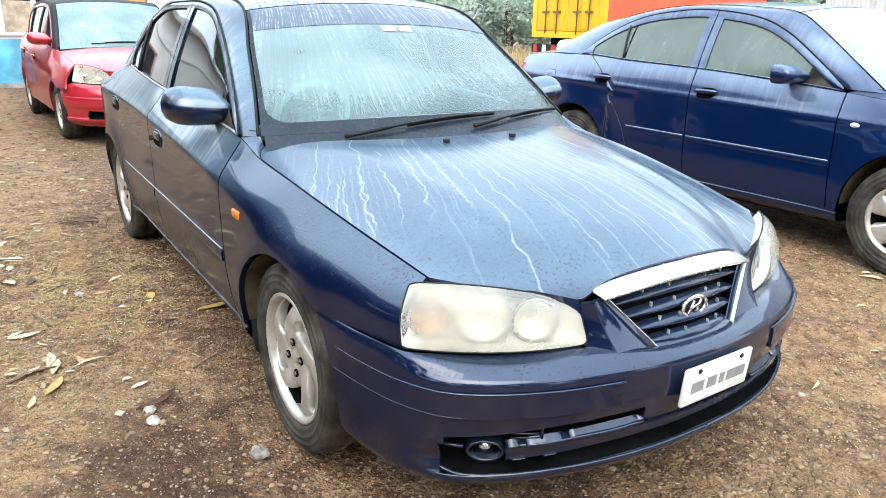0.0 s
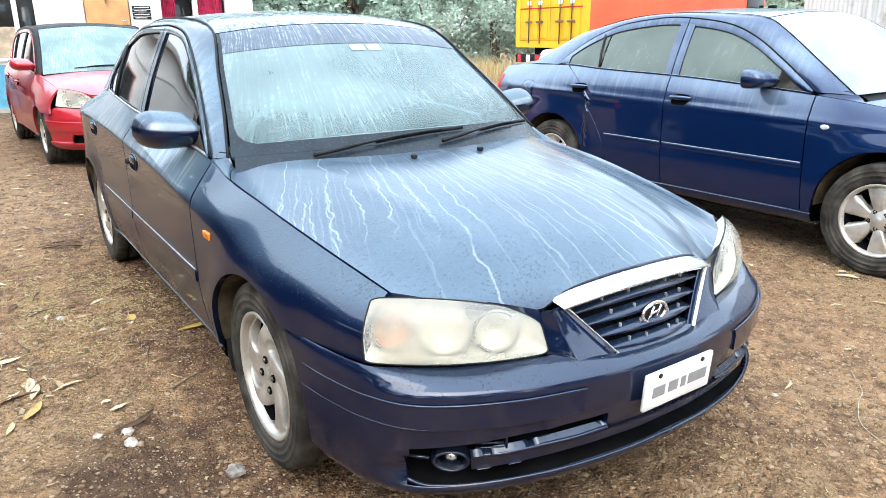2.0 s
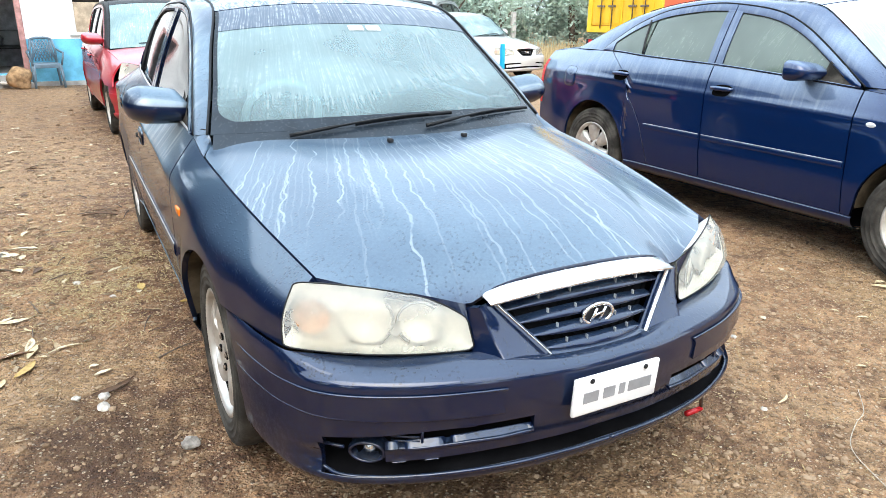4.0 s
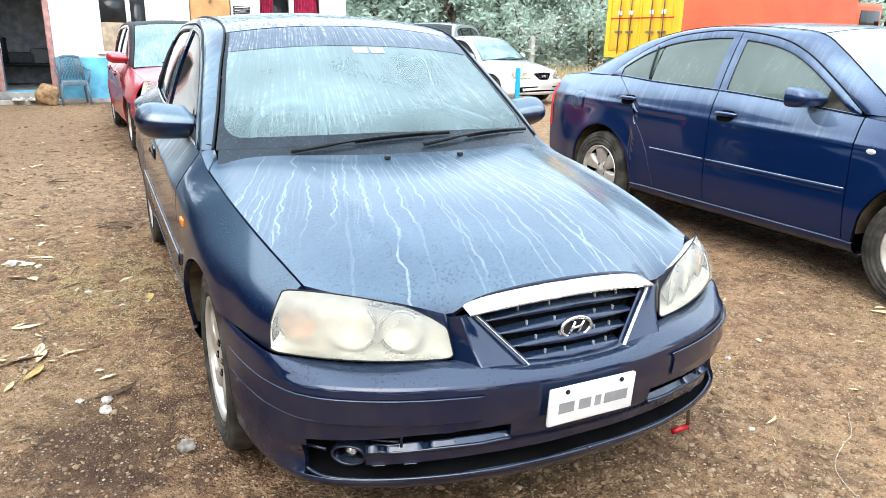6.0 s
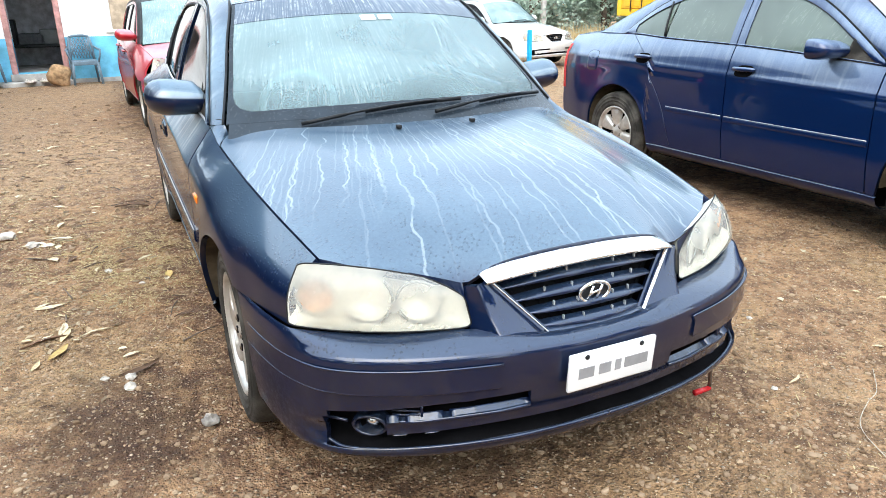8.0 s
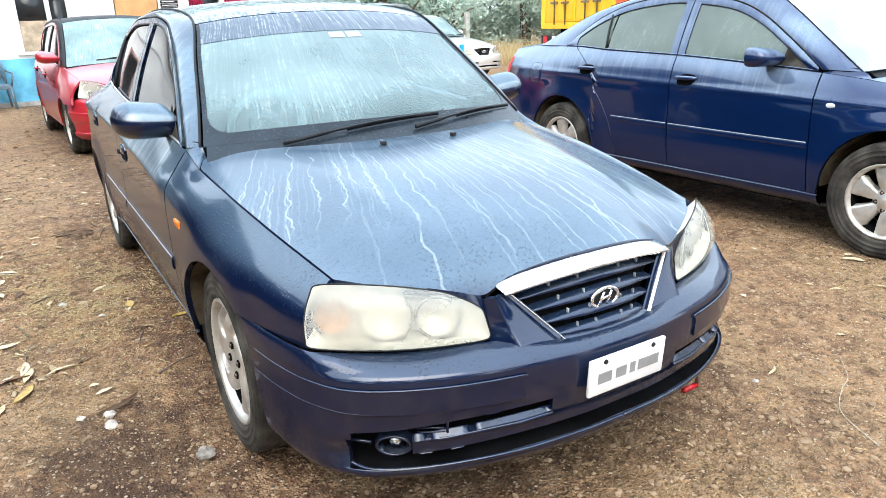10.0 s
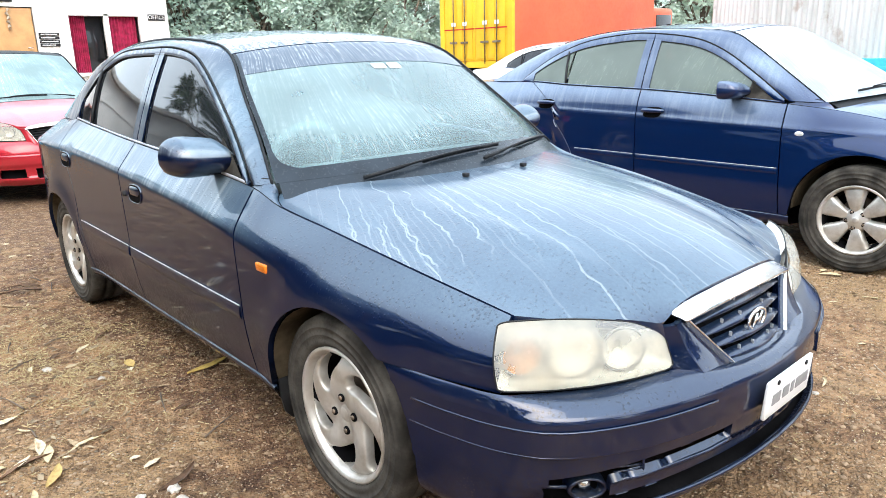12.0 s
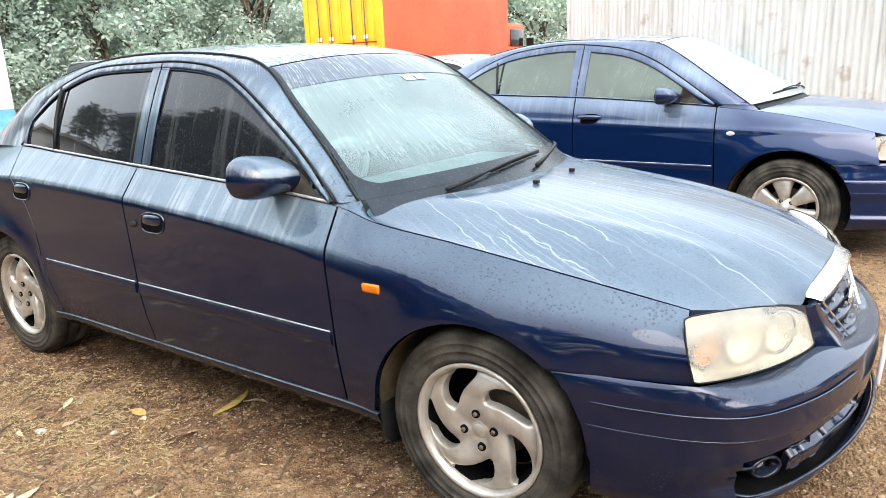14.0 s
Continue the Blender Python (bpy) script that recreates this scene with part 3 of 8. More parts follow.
def build_car(c, name, label, at, group=""):
    """A saloon or hatchback from its spec c: panels with real gaps over a dark inner shell."""
    car = thing(name, label, "car", group, at)
    W, xt, zt, wb, ra, zc = c["W"], c["xt"], c["zt"], c["wb"], c["arch"], c["zc"]
    paint, mid = c["paint"], (0, wb / 2, 0.6)
    end = c["end"]

    def side_x(y, z):
        d = zt(y) - z
        w = W(y)
        edge_ = c.get("shoulder")
        if edge_:
            t = (z - edge_(y)) / max(zt(y) - edge_(y), 0.02)
            k = 0.002 + 0.23 * min(1.0, max(0.0, (0.6 - y) / 0.5))
            x = w - (w - xt(y)) * (t + math.sqrt(t * t + k)) / (1 + math.sqrt(1 + k))
        else:
            x = w - (w - xt(y)) * max(0.0, 1 - d / 0.30) ** c.get("round", 2.2)
        if z < 0.5:
            x -= 0.05 * ((0.5 - z) / 0.3) ** 1.6
        for yc in (0, wb):
            q = math.hypot(y - yc, z - zc) - ra
            x += 0.013 * math.exp(-(q / 0.075) ** 2) if z > 0.2 else 0
        crease = c.get("crease")
        if crease:
            x += 0.006 * math.exp(-((z - crease(y)) / 0.02) ** 2)
        return x

    def arch_z(y, base):
        for yc in (0, wb):
            if abs(y - yc) < ra:
                return max(base, zc + math.sqrt(ra * ra - (y - yc) ** 2))
        return base

    def side_panel(nm, s, yf, yr, lo, hi, us, nv, lab="", mat_=None, lift=0.0, parent=None):
        rows = []
        for u in us:
            row = []
            for k in range(nv + 1):
                v = k / nv
                y = yf(v) * (1 - u) + yr(v) * u
                z = lo(y) * (1 - v) + hi(y) * v
                row.append((s * (side_x(y, z) + (lift * (0.35 + 0.65 * min(1, v / 0.2)) * (1 - 0.75 * max(0, (v - 0.72) / 0.28)) if lift else 0)), y, z))
            rows.append(row)
        bm = sheet(rows)
        rim(bm, 0.02 if lift == 0 else 0.008, (0, 1.3, 0.5))
        return part(nm, bm, mat_ or paint, parent or car, lab)

    ease = [i / 22 for i in range(23)]
    belt = lambda y: zt(y) - 0.002
    sill = c.get("sill", 0.27)
    yd1, yd2 = c["door1"], c["door2"]          # door seams as functions of v (0 bottom, 1 top)
    yd3 = c["door3"]
    gap = 0.004
    bump_z = c["bump_seam"]
    nose_y = c["fender_front"]
    # columns that crowd towards the wheel arches
    y0, y1 = nose_y(0.5), yd1(0.5)
    cols = sorted(set([y0 + (y1 - y0) * i / 36 for i in range(37)] + [ra * math.cos(k * math.pi / 20) for k in range(21) if y0 < ra * math.cos(k * math.pi / 20) < y1] + [ra + 0.0006]))
    us_f = [(y - y0) / (y1 - y0) for y in cols]
    for s in (-1, 1):
        side_panel("front_wing", s, nose_y, lambda v: yd1(v) - gap,
                   lambda y: arch_z(y, bump_z if y < 0 else sill), belt, us_f, 46)
        side_panel("front_door", s, lambda v: yd1(v) + gap, lambda v: yd2(v) - gap, lambda y: sill, belt, ease, 46)
        side_panel("rear_door", s, lambda v: yd2(v) + gap, lambda v: yd3(v) - gap, lambda y: arch_z(y + gap, sill), belt, ease, 46)
        side_panel("rear_wing", s, lambda v: yd3(v) + gap, lambda v: end, lambda y: arch_z(y - gap if y < wb else y, sill if y < wb else sill + 0.03), belt, [i / 60 for i in range(61)], 40)
        # sill
        rows = []
        for k in range(25):
            y = ra + 0.002 + (wb - 2 * ra - 0.004) * k / 24
            rows.append([(s * (side_x(y, sill) - 0.012), y, sill - 0.003), (s * (side_x(y, sill) + 0.001), y, sill - 0.007), (s * (side_x(y, sill) + 0.001), y, sill - 0.010), (s * (side_x(y, sill) - 0.016), y, sill - 0.045), (s * (side_x(y, sill) - 0.06), y, sill - 0.08), (s * (side_x(y, sill) - 0.14), y, sill - 0.09)])
        part("sill", sheet(rows), paint, car, out=mid)
        if c.get("mould"):
            mz0, mz1 = c["mould"]
            for nm, a, b in (("door_moulding", yd1, yd2), ("door_moulding", yd2, yd3)):
                side_panel(nm, s, lambda v: a(0.4) + 0.012, lambda v: b(0.38) - (0.012 if b is yd2 else 0.05), lambda y: mz0(y), lambda y: mz1(y), [i / 16 for i in range(17)], 5, lift=0.006)
                ya, yb = a(0.4) + 0.014, b(0.38) - (0.014 if b is yd2 else 0.052)
                # pale tube puts the sky's glint on the moulding's upper bevel into colour
                part("moulding_glint", tube([(s * (side_x(y, mz1(y)) + 0.004), y, mz1(y) - 0.001) for y in [ya + (yb - ya) * i / 16 for i in range(17)]], 0.0026, 6), PALE_TRIM_GLINT, car, "thin pale line painting the glint on the moulding's edge")
        # wheel houses
        for yc in (0, wb):
            rows = []
            for k in range(25):
                a = math.pi * (k / 24 * 0.98 + 0.01)
                rr = ra - 0.004
                yy, zz = yc + rr * math.cos(a), zc + rr * math.sin(a)
                rows.append([(s * (side_x(yy, zz) - 0.018), yy, zz), (s * 0.5, yy, zz)])
            part("wheel_house", sheet(rows), MUDDY, car)
    # inner shell
    rows = []
    for k in range(49):
        y = -0.52 + (end - 0.05 + 0.52) * k / 48
        near = min(abs(y), abs(y - wb)) < ra + 0.03
        w = 0.56 if near else W(y) - 0.075
        w = min(w, xt(y) - 0.03)
        top = zt(y) - (0.10 if y < 0.4 else 0.05)
        rows.append([(-w, y, top), (-w, y, 0.2), (-0.3, y, 0.17), (0.3, y, 0.17), (w, y, 0.2), (w, y, top), (0, y, top)])
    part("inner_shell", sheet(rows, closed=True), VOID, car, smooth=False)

    # ---- roof, pillars and glass ----
    n = 60
    R = spline(c["rail"], n)
    E = spline(c["edge"], n)
    zr = fn(*sorted({round(p.y, 4): p.z for p in R}.items()))
    xr = fn(*sorted({round(p.y, 4): -p.x for p in R}.items()))
    for s in (-1, 1):
        rows = []
        for a, b in zip(R, E):
            row = []
            for k in range(7):
                u = k / 6
                p = a.lerp(b, u)
                d = Vector((p.x, 0, 0.55 * max(p.z - 0.75, 0))).normalized()
                p = p + d * 0.014 * 4 * u * (1 - u)
                row.append((-s * p.x, p.y, p.z))
            rows.append(row)
        bm = sheet(rows)
        rim(bm, 0.015, (0, 1.3, 0.6))
        part("pillar_and_roof_rail", bm, c.get("pillar", paint), car)
        part("door_seal", tube([(-s * (p.x + 0.001), p.y, p.z + 0.001) for p in R], 0.0045, 6), BLACK, car)
        part("roof_gutter", tube([(-s * p.x, p.y - 0.002, p.z + 0.004) for p in E[:int(n * 0.75)]], c.get("gutter", 0.003), 6), BLACK, car)

        def glass_x(y, z):
            zb = zt(y)
            t = (z - zb) / max(zr(y) - zb, 0.02)
            return xt(y) + (xr(y) - xt(y)) * t + 0.045 * max(0, t) * (1 - min(t, 1))

        fr = c.get("frame", 0.042)

        def pane(nm, ya, yb, lo_off, hi_off, material, lift, nu=26, nv=10, lean=0.0, depth=0.006, lab=""):
            rows = []
            for i in range(nu + 1):
                row = []
                for k in range(nv + 1):
                    v = k / nv
                    y = ya + (yb - ya) * i / nu + lean * (v - 0.5)
                    lo, hi = zt(y) + lo_off, zr(y) + hi_off
                    if hi < lo:
                        lo = hi = (lo + hi) / 2
                    z = lo + (hi - lo) * v
                    row.append((s * (glass_x(y, z) + lift), y, z))
                rows.append(row)
            bm = sheet(rows)
            bmesh.ops.dissolve_degenerate(bm, dist=1e-4, edges=bm.edges[:])
            rim(bm, depth, (0, 1.3, 0.6))
            return part(nm, bm, material, car, lab)

        ys = c["glass"]                           # front tip, rear of front pane, front of rear pane, divider, rear tip
        ln = c.get("lean", 0.03)
        pane("front_side_window", ys[0], ys[1], 0.003, -fr, c["side_glass"], -0.006, lean=0)
        pane("rear_side_window", ys[2], ys[3] - 0.012, 0.003, -fr, c["side_glass"], -0.006)
        pane("quarter_window", ys[3] + 0.006, ys[4], 0.003, -fr, c["side_glass"], -0.006)
        pane("window_frame", ys[4] + 0.002, R[-1].y - 0.002, 0.0, -0.002, paint, 0.003, nu=6)
        part("window_divider", tube([(s * (glass_x(ys[3] + 0.06 * k / 4, zt(ys[3]) + (zr(ys[3]) - fr - zt(ys[3])) * k / 4) + 0.001), ys[3] + 0.06 * k / 4, zt(ys[3]) + (zr(ys[3]) - fr - zt(ys[3])) * k / 4) for k in range(5)], 0.009, 6), BLACK, car)
        # door frames along the rail, and the two posts
        for nm, ya, yb in (("window_frame", R[0].y + 0.02, (ys[1] + ys[2]) / 2 - 0.003), ("window_frame", (ys[1] + ys[2]) / 2 + 0.003, R[-1].y - 0.04)):
            rows = []
            for i in range(31):
                y = ya + (yb - ya) * i / 30
                hi, lo = zr(y) - 0.004, max(zr(y) - fr, zt(y))
                hi = max(hi, lo + 0.001)
                rows.append([(s * (glass_x(y, lo + (hi - lo) * k / 3) + 0.004 - (0.004 if k == 0 else 0)), y, lo + (hi - lo) * k / 3) for k in range(4)])
            bm = sheet(rows)
            rim(bm, 0.012, (0, 1.3, 0.6))
            part(nm, bm, paint, car)
        part("window_seal", tube([(s * (glass_x(y, max(zr(y) - fr, zt(y) + 0.012))), y, max(zr(y) - fr, zt(y) + 0.012)) for y in [ys[0] + (ys[4] - ys[0]) * i / 50 for i in range(51)]], 0.003, 6), BLACK, car)
        mid_y = (ys[1] + ys[2]) / 2
        pane("centre_post", ys[1], mid_y - 0.004, 0.0, -0.01, c.get("post", paint), 0.003, nu=3, lean=0)
        pane("centre_post", mid_y + 0.004, ys[2], 0.0, -0.01, c.get("post", paint), 0.003, nu=3, lean=0)
        part("waist_seal", tube([(s * (xt(y) + 0.003), y, zt(y) + 0.007) for y in [R[0].y + 0.03 + (ys[4] - R[0].y) * i / 40 for i in range(41)]], 0.0048, 6), c.get("waist", BLACK), car)

    kh = c["header"]                              # share of the edge curve that is windscreen
    kr = c["rear_header"]
    def screen(u, v, k0, k1, bow0, bow1, lift=0.0):
        f = (k0 + (k1 - k0) * v) * (n - 1)
        i = max(0, min(int(f), n - 2))
        p = E[i].lerp(E[i + 1], f - i)
        by = bow0[0] + (bow1[0] - bow0[0]) * v
        bz = bow0[1] + (bow1[1] - bow0[1]) * v
        w = 1 - abs(u) ** 2.2
        return (u * -p.x, p.y + by * w - lift * 0.5, p.z + bz * w + lift)

    def screen_part(nm, u0, u1, v0, v1, k0, k1, b0, b1, material, lift, lab="", nu=24, nv=16, parent=None):
        rows = [[screen(u0 + (u1 - u0) * i / nu, v0 + (v1 - v0) * k / nv, k0, k1, b0, b1, lift) for k in range(nv + 1)] for i in range(nu + 1)]
        bm = sheet(rows)
        rim(bm, 0.004, (0, 1.3, 0.6))
        return part(nm, bm, material, parent or car, lab)

    b0, b1, b2, b3 = c["bows"]
    glass = screen_part("windscreen", -0.985, 0.985, 0.0, 1.0, 0.0, kh, b0, b1, c["screen"], 0.0, c.get("screen_label", ""))
    yr_mid, yr_side, z_mid = c["hood_rear"]
    corner = c.get("corner", 0.0)

    def rear_y(a):
        """How far back the bonnet reaches, with its rear corner rounded off."""
        return yr_side + (yr_mid - yr_side) * (1 - a * a) - corner * max(0.0, (a - 0.90) / 0.10) ** 2.2

    y_end = rear_y(1.0)

    def back_edge(a):
        return Vector((-a * (xt(y_end) - 0.004), rear_y(a), zt(y_end) + (z_mid - zt(y_end)) * (1 - a ** (8.4 if corner else 2.4)) - 0.001))

    def along(pts, f):
        k = min(int(f * (len(pts) - 1)), len(pts) - 2)
        return pts[k].lerp(pts[k + 1], f * (len(pts) - 1) - k)

    inner = 0.94 if corner else 0.975
    for s in (-1, 1):
        front = [back_edge(1 - (1 - inner) * i / 8) + Vector((0, 0.003, 0)) for i in range(9)]
        foot = E[0].lerp(E[1], 0.45) + Vector((-0.002, 0, 0.003))
        glass_side = [front[-1].lerp(foot, i / 16) + Vector((0, -0.006, 0.004)) * math.sin(math.pi * i / 16) for i in range(17)]
        pillar_side = [R[0].lerp(R[1], 0.3).lerp(glass_side[-1], i / 8) + Vector((-0.5, 0, 1)) * 0.005 * math.sin(math.pi * i / 8) for i in range(9)]
        wing_side = [Vector((-(xt(y) + 0.0005), y, zt(y) + 0.0005)) for y in [y_end - 0.003 + (R[0].y - y_end + 0.003) * i / 16 for i in range(17)]]
        rows = []
        for i in range(17):
            v = i / 16
            row = []
            for k in range(9):
                u = k / 8
                q = along(front, u) * (1 - v) + along(pillar_side, u) * v + along(wing_side, v) * (1 - u) + along(glass_side, v) * u
                q -= (front[0] * (1 - u) + front[-1] * u) * (1 - v) + (pillar_side[0] * (1 - u) + pillar_side[-1] * u) * v
                row.append((-s * q.x, q.y, q.z))
            rows.append(row)
        bm = sheet(rows)
        part("wing_top", bm, paint, car, out=(0, 1.3, 0.6))
        seam = [q + Vector((0, 0, 0.0005)) for q in pillar_side]
        part("pillar_seam", tube([(-s * q.x, q.y, q.z) for q in seam], 0.0018, 5), INK, car)
    if c.get("border"):
        screen_part("glass_border", -0.972, 0.972, -0.10, 0.0, 0.0, kh, b0, b1, c["border"], 0.0015, "black painted glass border", parent=glass)
        screen_part("glass_border", -0.985, 0.985, 0.0, 0.078, 0.0, kh, b0, b1, c["border"], 0.002, "black painted glass border", parent=glass)
        for sg in (-1, 1):
            screen_part("glass_border", sg * 0.962, sg * 0.985, 0.078, 1.0, 0.0, kh, b0, b1, c["border"], 0.002, "black painted glass border", nu=3, parent=glass)
        for sg in (-1, 1):
            rows = []
            for i in range(11):
                q = i / 10
                h = 0.13 * (1 - math.sqrt(1 - (1 - q) ** 2)) if q < 1 else 0.0
                rows.append([screen(sg * (0.962 - 0.11 * q), 0.078 + h * k / 3, 0.0, kh, b0, b1, 0.002) for k in range(4)])
            bm = sheet(rows)
            bmesh.ops.dissolve_degenerate(bm, dist=1e-4, edges=bm.edges[:])
            part("border_corner", bm, c["border"], glass, "black painted rounded glass corner", out=mid)
        screen_part("sun_strip", -0.962, 0.962, 0.80, 1.0, 0.0, kh, b0, b1, c["strip"], 0.002, "dark blue tinted sun strip with rain marks", parent=glass)
    screen_part("roof_panel", -0.995, 0.995, 0.0, 1.0, kh + 0.004, kr - 0.004, b1, b2, c.get("roof_paint", paint), 0.0, c.get("roof_label", ""), nu=28, nv=28)
    part("headliner", sheet([[screen(-0.97 + 1.94 * i / 12, k / 12, kh, kr, b1, b2, -0.035) for k in range(13)] for i in range(13)]), TRIM_GREY, car)
    screen_part("rear_window", -0.985, 0.985, 0.0, 1.0, kr, 1.0, b2, b3, c["side_glass"], 0.0)

    # ---- bonnet ----
    hf = spline(c["hood_front"], 40)              # from the middle out to the wing seam
    xf = -hf[-1].x
    fy = fn(*sorted({round(-p.x / xf, 4): p.y for p in hf}.items()))
    fz = fn(*sorted({round(-p.x / xf, 4): p.z for p in hf}.items()))
    zmid = fn(*c["hood_mid"])
    rows = []
    for k in range(31):
        v = k / 30
        row = []
        ys_ = hf[-1].y + (y_end - hf[-1].y) * v
        for i in range(61):
            u = math.sin(math.pi / 2 * (i / 30 - 1)) if corner else i / 30 - 1
            a = abs(u)
            y = fy(a) * (1 - v) + rear_y(a) * v
            x = u * (xt(ys_) - 0.004)
            def shape(vv):
                yy = hf[-1].y + (y_end - hf[-1].y) * vv
                cr = zmid(vv)
                base = zt(yy)
                return base + (cr - base) * (1 - a ** (2.4 + (6.0 * vv ** 5 if corner else 0.0))) + 0.015 * math.exp(-((a - (0.48 + 0.22 * vv)) / 0.055) ** 2) * (1 - vv) * c.get("ridge", 1)
            z = shape(v) + (fz(a) - shape(0)) * (1 - v) ** c.get("nose_pow", 6)
            row.append((x, y, z))
        rows.append(row)
    bm = sheet(rows)
    rim(bm, 0.018, (0, 0.3, 0.2))
    part("bonnet", bm, paint, car, c.get("hood_label", ""))
    # cowl below the windscreen
    def cowl_row(u):
        p = screen(u, 0.0, 0.0, kh, b0, b1)
        q = back_edge(abs(u))
        a_ = Vector((u * xt(y_end), q.y - 0.03, q.z - 0.012))
        b_ = Vector((p[0], p[1] + 0.02, p[2] + 0.004))
        return [a_.lerp(b_, k / 4) for k in range(5)]

    part("cowl", sheet([[q - Vector((0, 0, 0.012)) for q in cowl_row(-0.93 + 1.86 * i / 30)] for i in range(31)]), BLACK, car, out=mid)

    # ---- front face ----
    plan = spline(c["bump_plan"], 160)

    def plan_row(z, out, y_stop, m=70):
        pts = []
        for i, p in enumerate(plan):
            if p.y > y_stop:
                break
            d = (plan[min(i + 1, len(plan) - 1)] - plan[max(i - 1, 0)])
            nn = Vector((d.y, -d.x, 0)).normalized()
            if nn.y > 0 or nn.x > 0:
                nn = -nn if nn.y > 0 else nn
            w = min(1.0, max(0.0, (-p.x - 0.70) / 0.07)) if c.get("side_push") else 0.0
            o = out + (c["side_push"](z) - out) * w * w * (3 - 2 * w) if w else out
            pts.append(Vector((p.x + nn.x * o, p.y + nn.y * o, z)))
        s = [0.0]
        for a, b in zip(pts, pts[1:]):
            s.append(s[-1] + (b - a).length)
        res = []
        for k in range(m):
            w = s[-1] * k / (m - 1)
            i = min(max(int(np.searchsorted(s, w)) - 1, 0), len(pts) - 2)
            res.append(pts[i].lerp(pts[i + 1], (w - s[i]) / max(s[i + 1] - s[i], 1e-9)))
        return res

    def stop(z):
        return -math.sqrt(max(ra * ra - (z - zc) ** 2, 0.0)) - 0.001

    zs = c["bump_rows"]
    first = plan_row(zs[0][0], zs[0][1], stop(zs[0][0]))
    top46 = spline(c["bump_top"], 70)
    grid = [top46]
    for f in (0.3, 0.6, 0.85):
        grid.append([a.lerp(b, f) + Vector((0, 0, c.get("shelf", 0.020) * math.sin(f * math.pi))) for a, b in zip(top46, first)])
    grid += [plan_row(z, o, stop(z)) for z, o in zs]
    full = [[Vector((-p.x, p.y, p.z)) for p in r[:0:-1]] + list(r) for r in grid]
    bm = sheet(full)
    cut = []
    for f in bm.faces:
        q = f.calc_center_median()
        for xa, xb, za, zb in c["intakes"]:
            if xa < abs(q.x) < xb and za < q.z < zb:
                cut.append(f)
                break
    bmesh.ops.delete(bm, geom=cut, context="FACES")
    warp = c.get("warp", lambda x, z: z)
    for v in bm.verts:
        v.co.z = warp(abs(v.co.x), v.co.z)
    rim(bm, 0.02, (0, 0.2, 0.35))
    bumper = part("front_bumper", bm, paint, car)
    # near-black sheet stands for the shade inside the air intakes
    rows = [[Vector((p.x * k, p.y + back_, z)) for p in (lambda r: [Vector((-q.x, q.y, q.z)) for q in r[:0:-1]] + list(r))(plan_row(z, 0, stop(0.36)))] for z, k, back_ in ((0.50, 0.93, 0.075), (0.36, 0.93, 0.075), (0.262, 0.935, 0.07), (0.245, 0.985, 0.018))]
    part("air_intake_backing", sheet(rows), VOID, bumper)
    for xa, xb, za, zb in c["intakes"]:
        if zb - za > 0.05 and c.get("bars", True):
            for sg in (-1, 1):
                pts = [p for p in plan_row((za + zb) / 2, -0.008, stop(0.3)) if xa - 0.02 < -p.x < xb + 0.02]
                if len(pts) > 2:
                    part("intake_bar", tube([(sg * -p.x, p.y, p.z + 0.006) for p in pts], 0.0065, 8), paint, bumper)
    if c.get("rub"):
        xa, xb, za, zb = c["rub"]
        for sg in (-1, 1):
            rows = []
            for k in range(5):
                z = za + (zb - za) * k / 4
                pts = [p for p in plan_row(z, c["rub_out"], stop(z), 90) if xa < -p.x and p.y < xb]
                pts = [pts[round(i * (len(pts) - 1) / 23)] for i in range(24)]
                rows.append([(sg * -p.x, p.y, p.z) for p in pts])
            bm = sheet(rows)
            rim(bm, 0.01, (0, 0.2, 0.35))
            strip = part("rub_strip", bm, paint, bumper)
            part("strip_edge", tube([(x, y + 0.002, z + 0.001) for x, y, z in rows[-1]], 0.0032, 8), paint, strip)
            part("strip_edge", tube([(x, y + 0.002, z) for x, y, z in rows[0]], 0.0022, 6), paint, strip)

    # headlamps
    ot, ob, ib, it = [Vector(p) for p in c["lamp"]]
    for sg in (-1, 1):
        def lamp(u, v, push):
            a = ot.lerp(it, u) + Vector((0, 0, c.get("lamp_arc", 0.018) * 4 * u * (1 - u)))
            b = ob.lerp(ib, u) + Vector((0, 0, -0.010 * 4 * u * (1 - u)))
            e1, e2, e0 = max(0.0, (u - 0.68) / 0.32), max(0.0, (u - 0.94) / 0.06), max(0.0, (0.06 - u) / 0.06)
            hi_ = 1 - c.get("lamp_round", 0.38) * (1 - math.sqrt(max(0.0, 1 - e1 ** 2.2))) - 0.05 * (1 - math.sqrt(1 - e0 * e0))
            lo_ = 0.12 * (1 - math.sqrt(max(0.0, 1 - e2 * e2))) + 0.05 * (1 - math.sqrt(1 - e0 * e0))
            v = lo_ + (hi_ - lo_) * v
            p = b.lerp(a, v)
            k = (1 - (2 * u - 1) ** 4) * (1 - (2 * v - 1) ** 4)
            out = Vector((-0.45, -1, 0.12)).normalized()
            bow = 0.022 * 4 * u * (1 - u)
            p = p + out * (push * k + bow) + Vector((-c.get("lamp_side", 0.0) * (1 - u) ** 2 * math.sin(math.pi * v), 0, 0))
            return (sg * -p.x, p.y, p.z)
        eu = [(1 - math.cos(math.pi * i / 36)) / 2 for i in range(37)]
        lens = part("headlamp", sheet([[lamp(u, v / 12, c.get("lamp_bulge", 0.014)) for v in range(13)] for u in eu]), c["lens"], car, c.get("lamp_label", ""), out=(0, 0.3, 0.5))
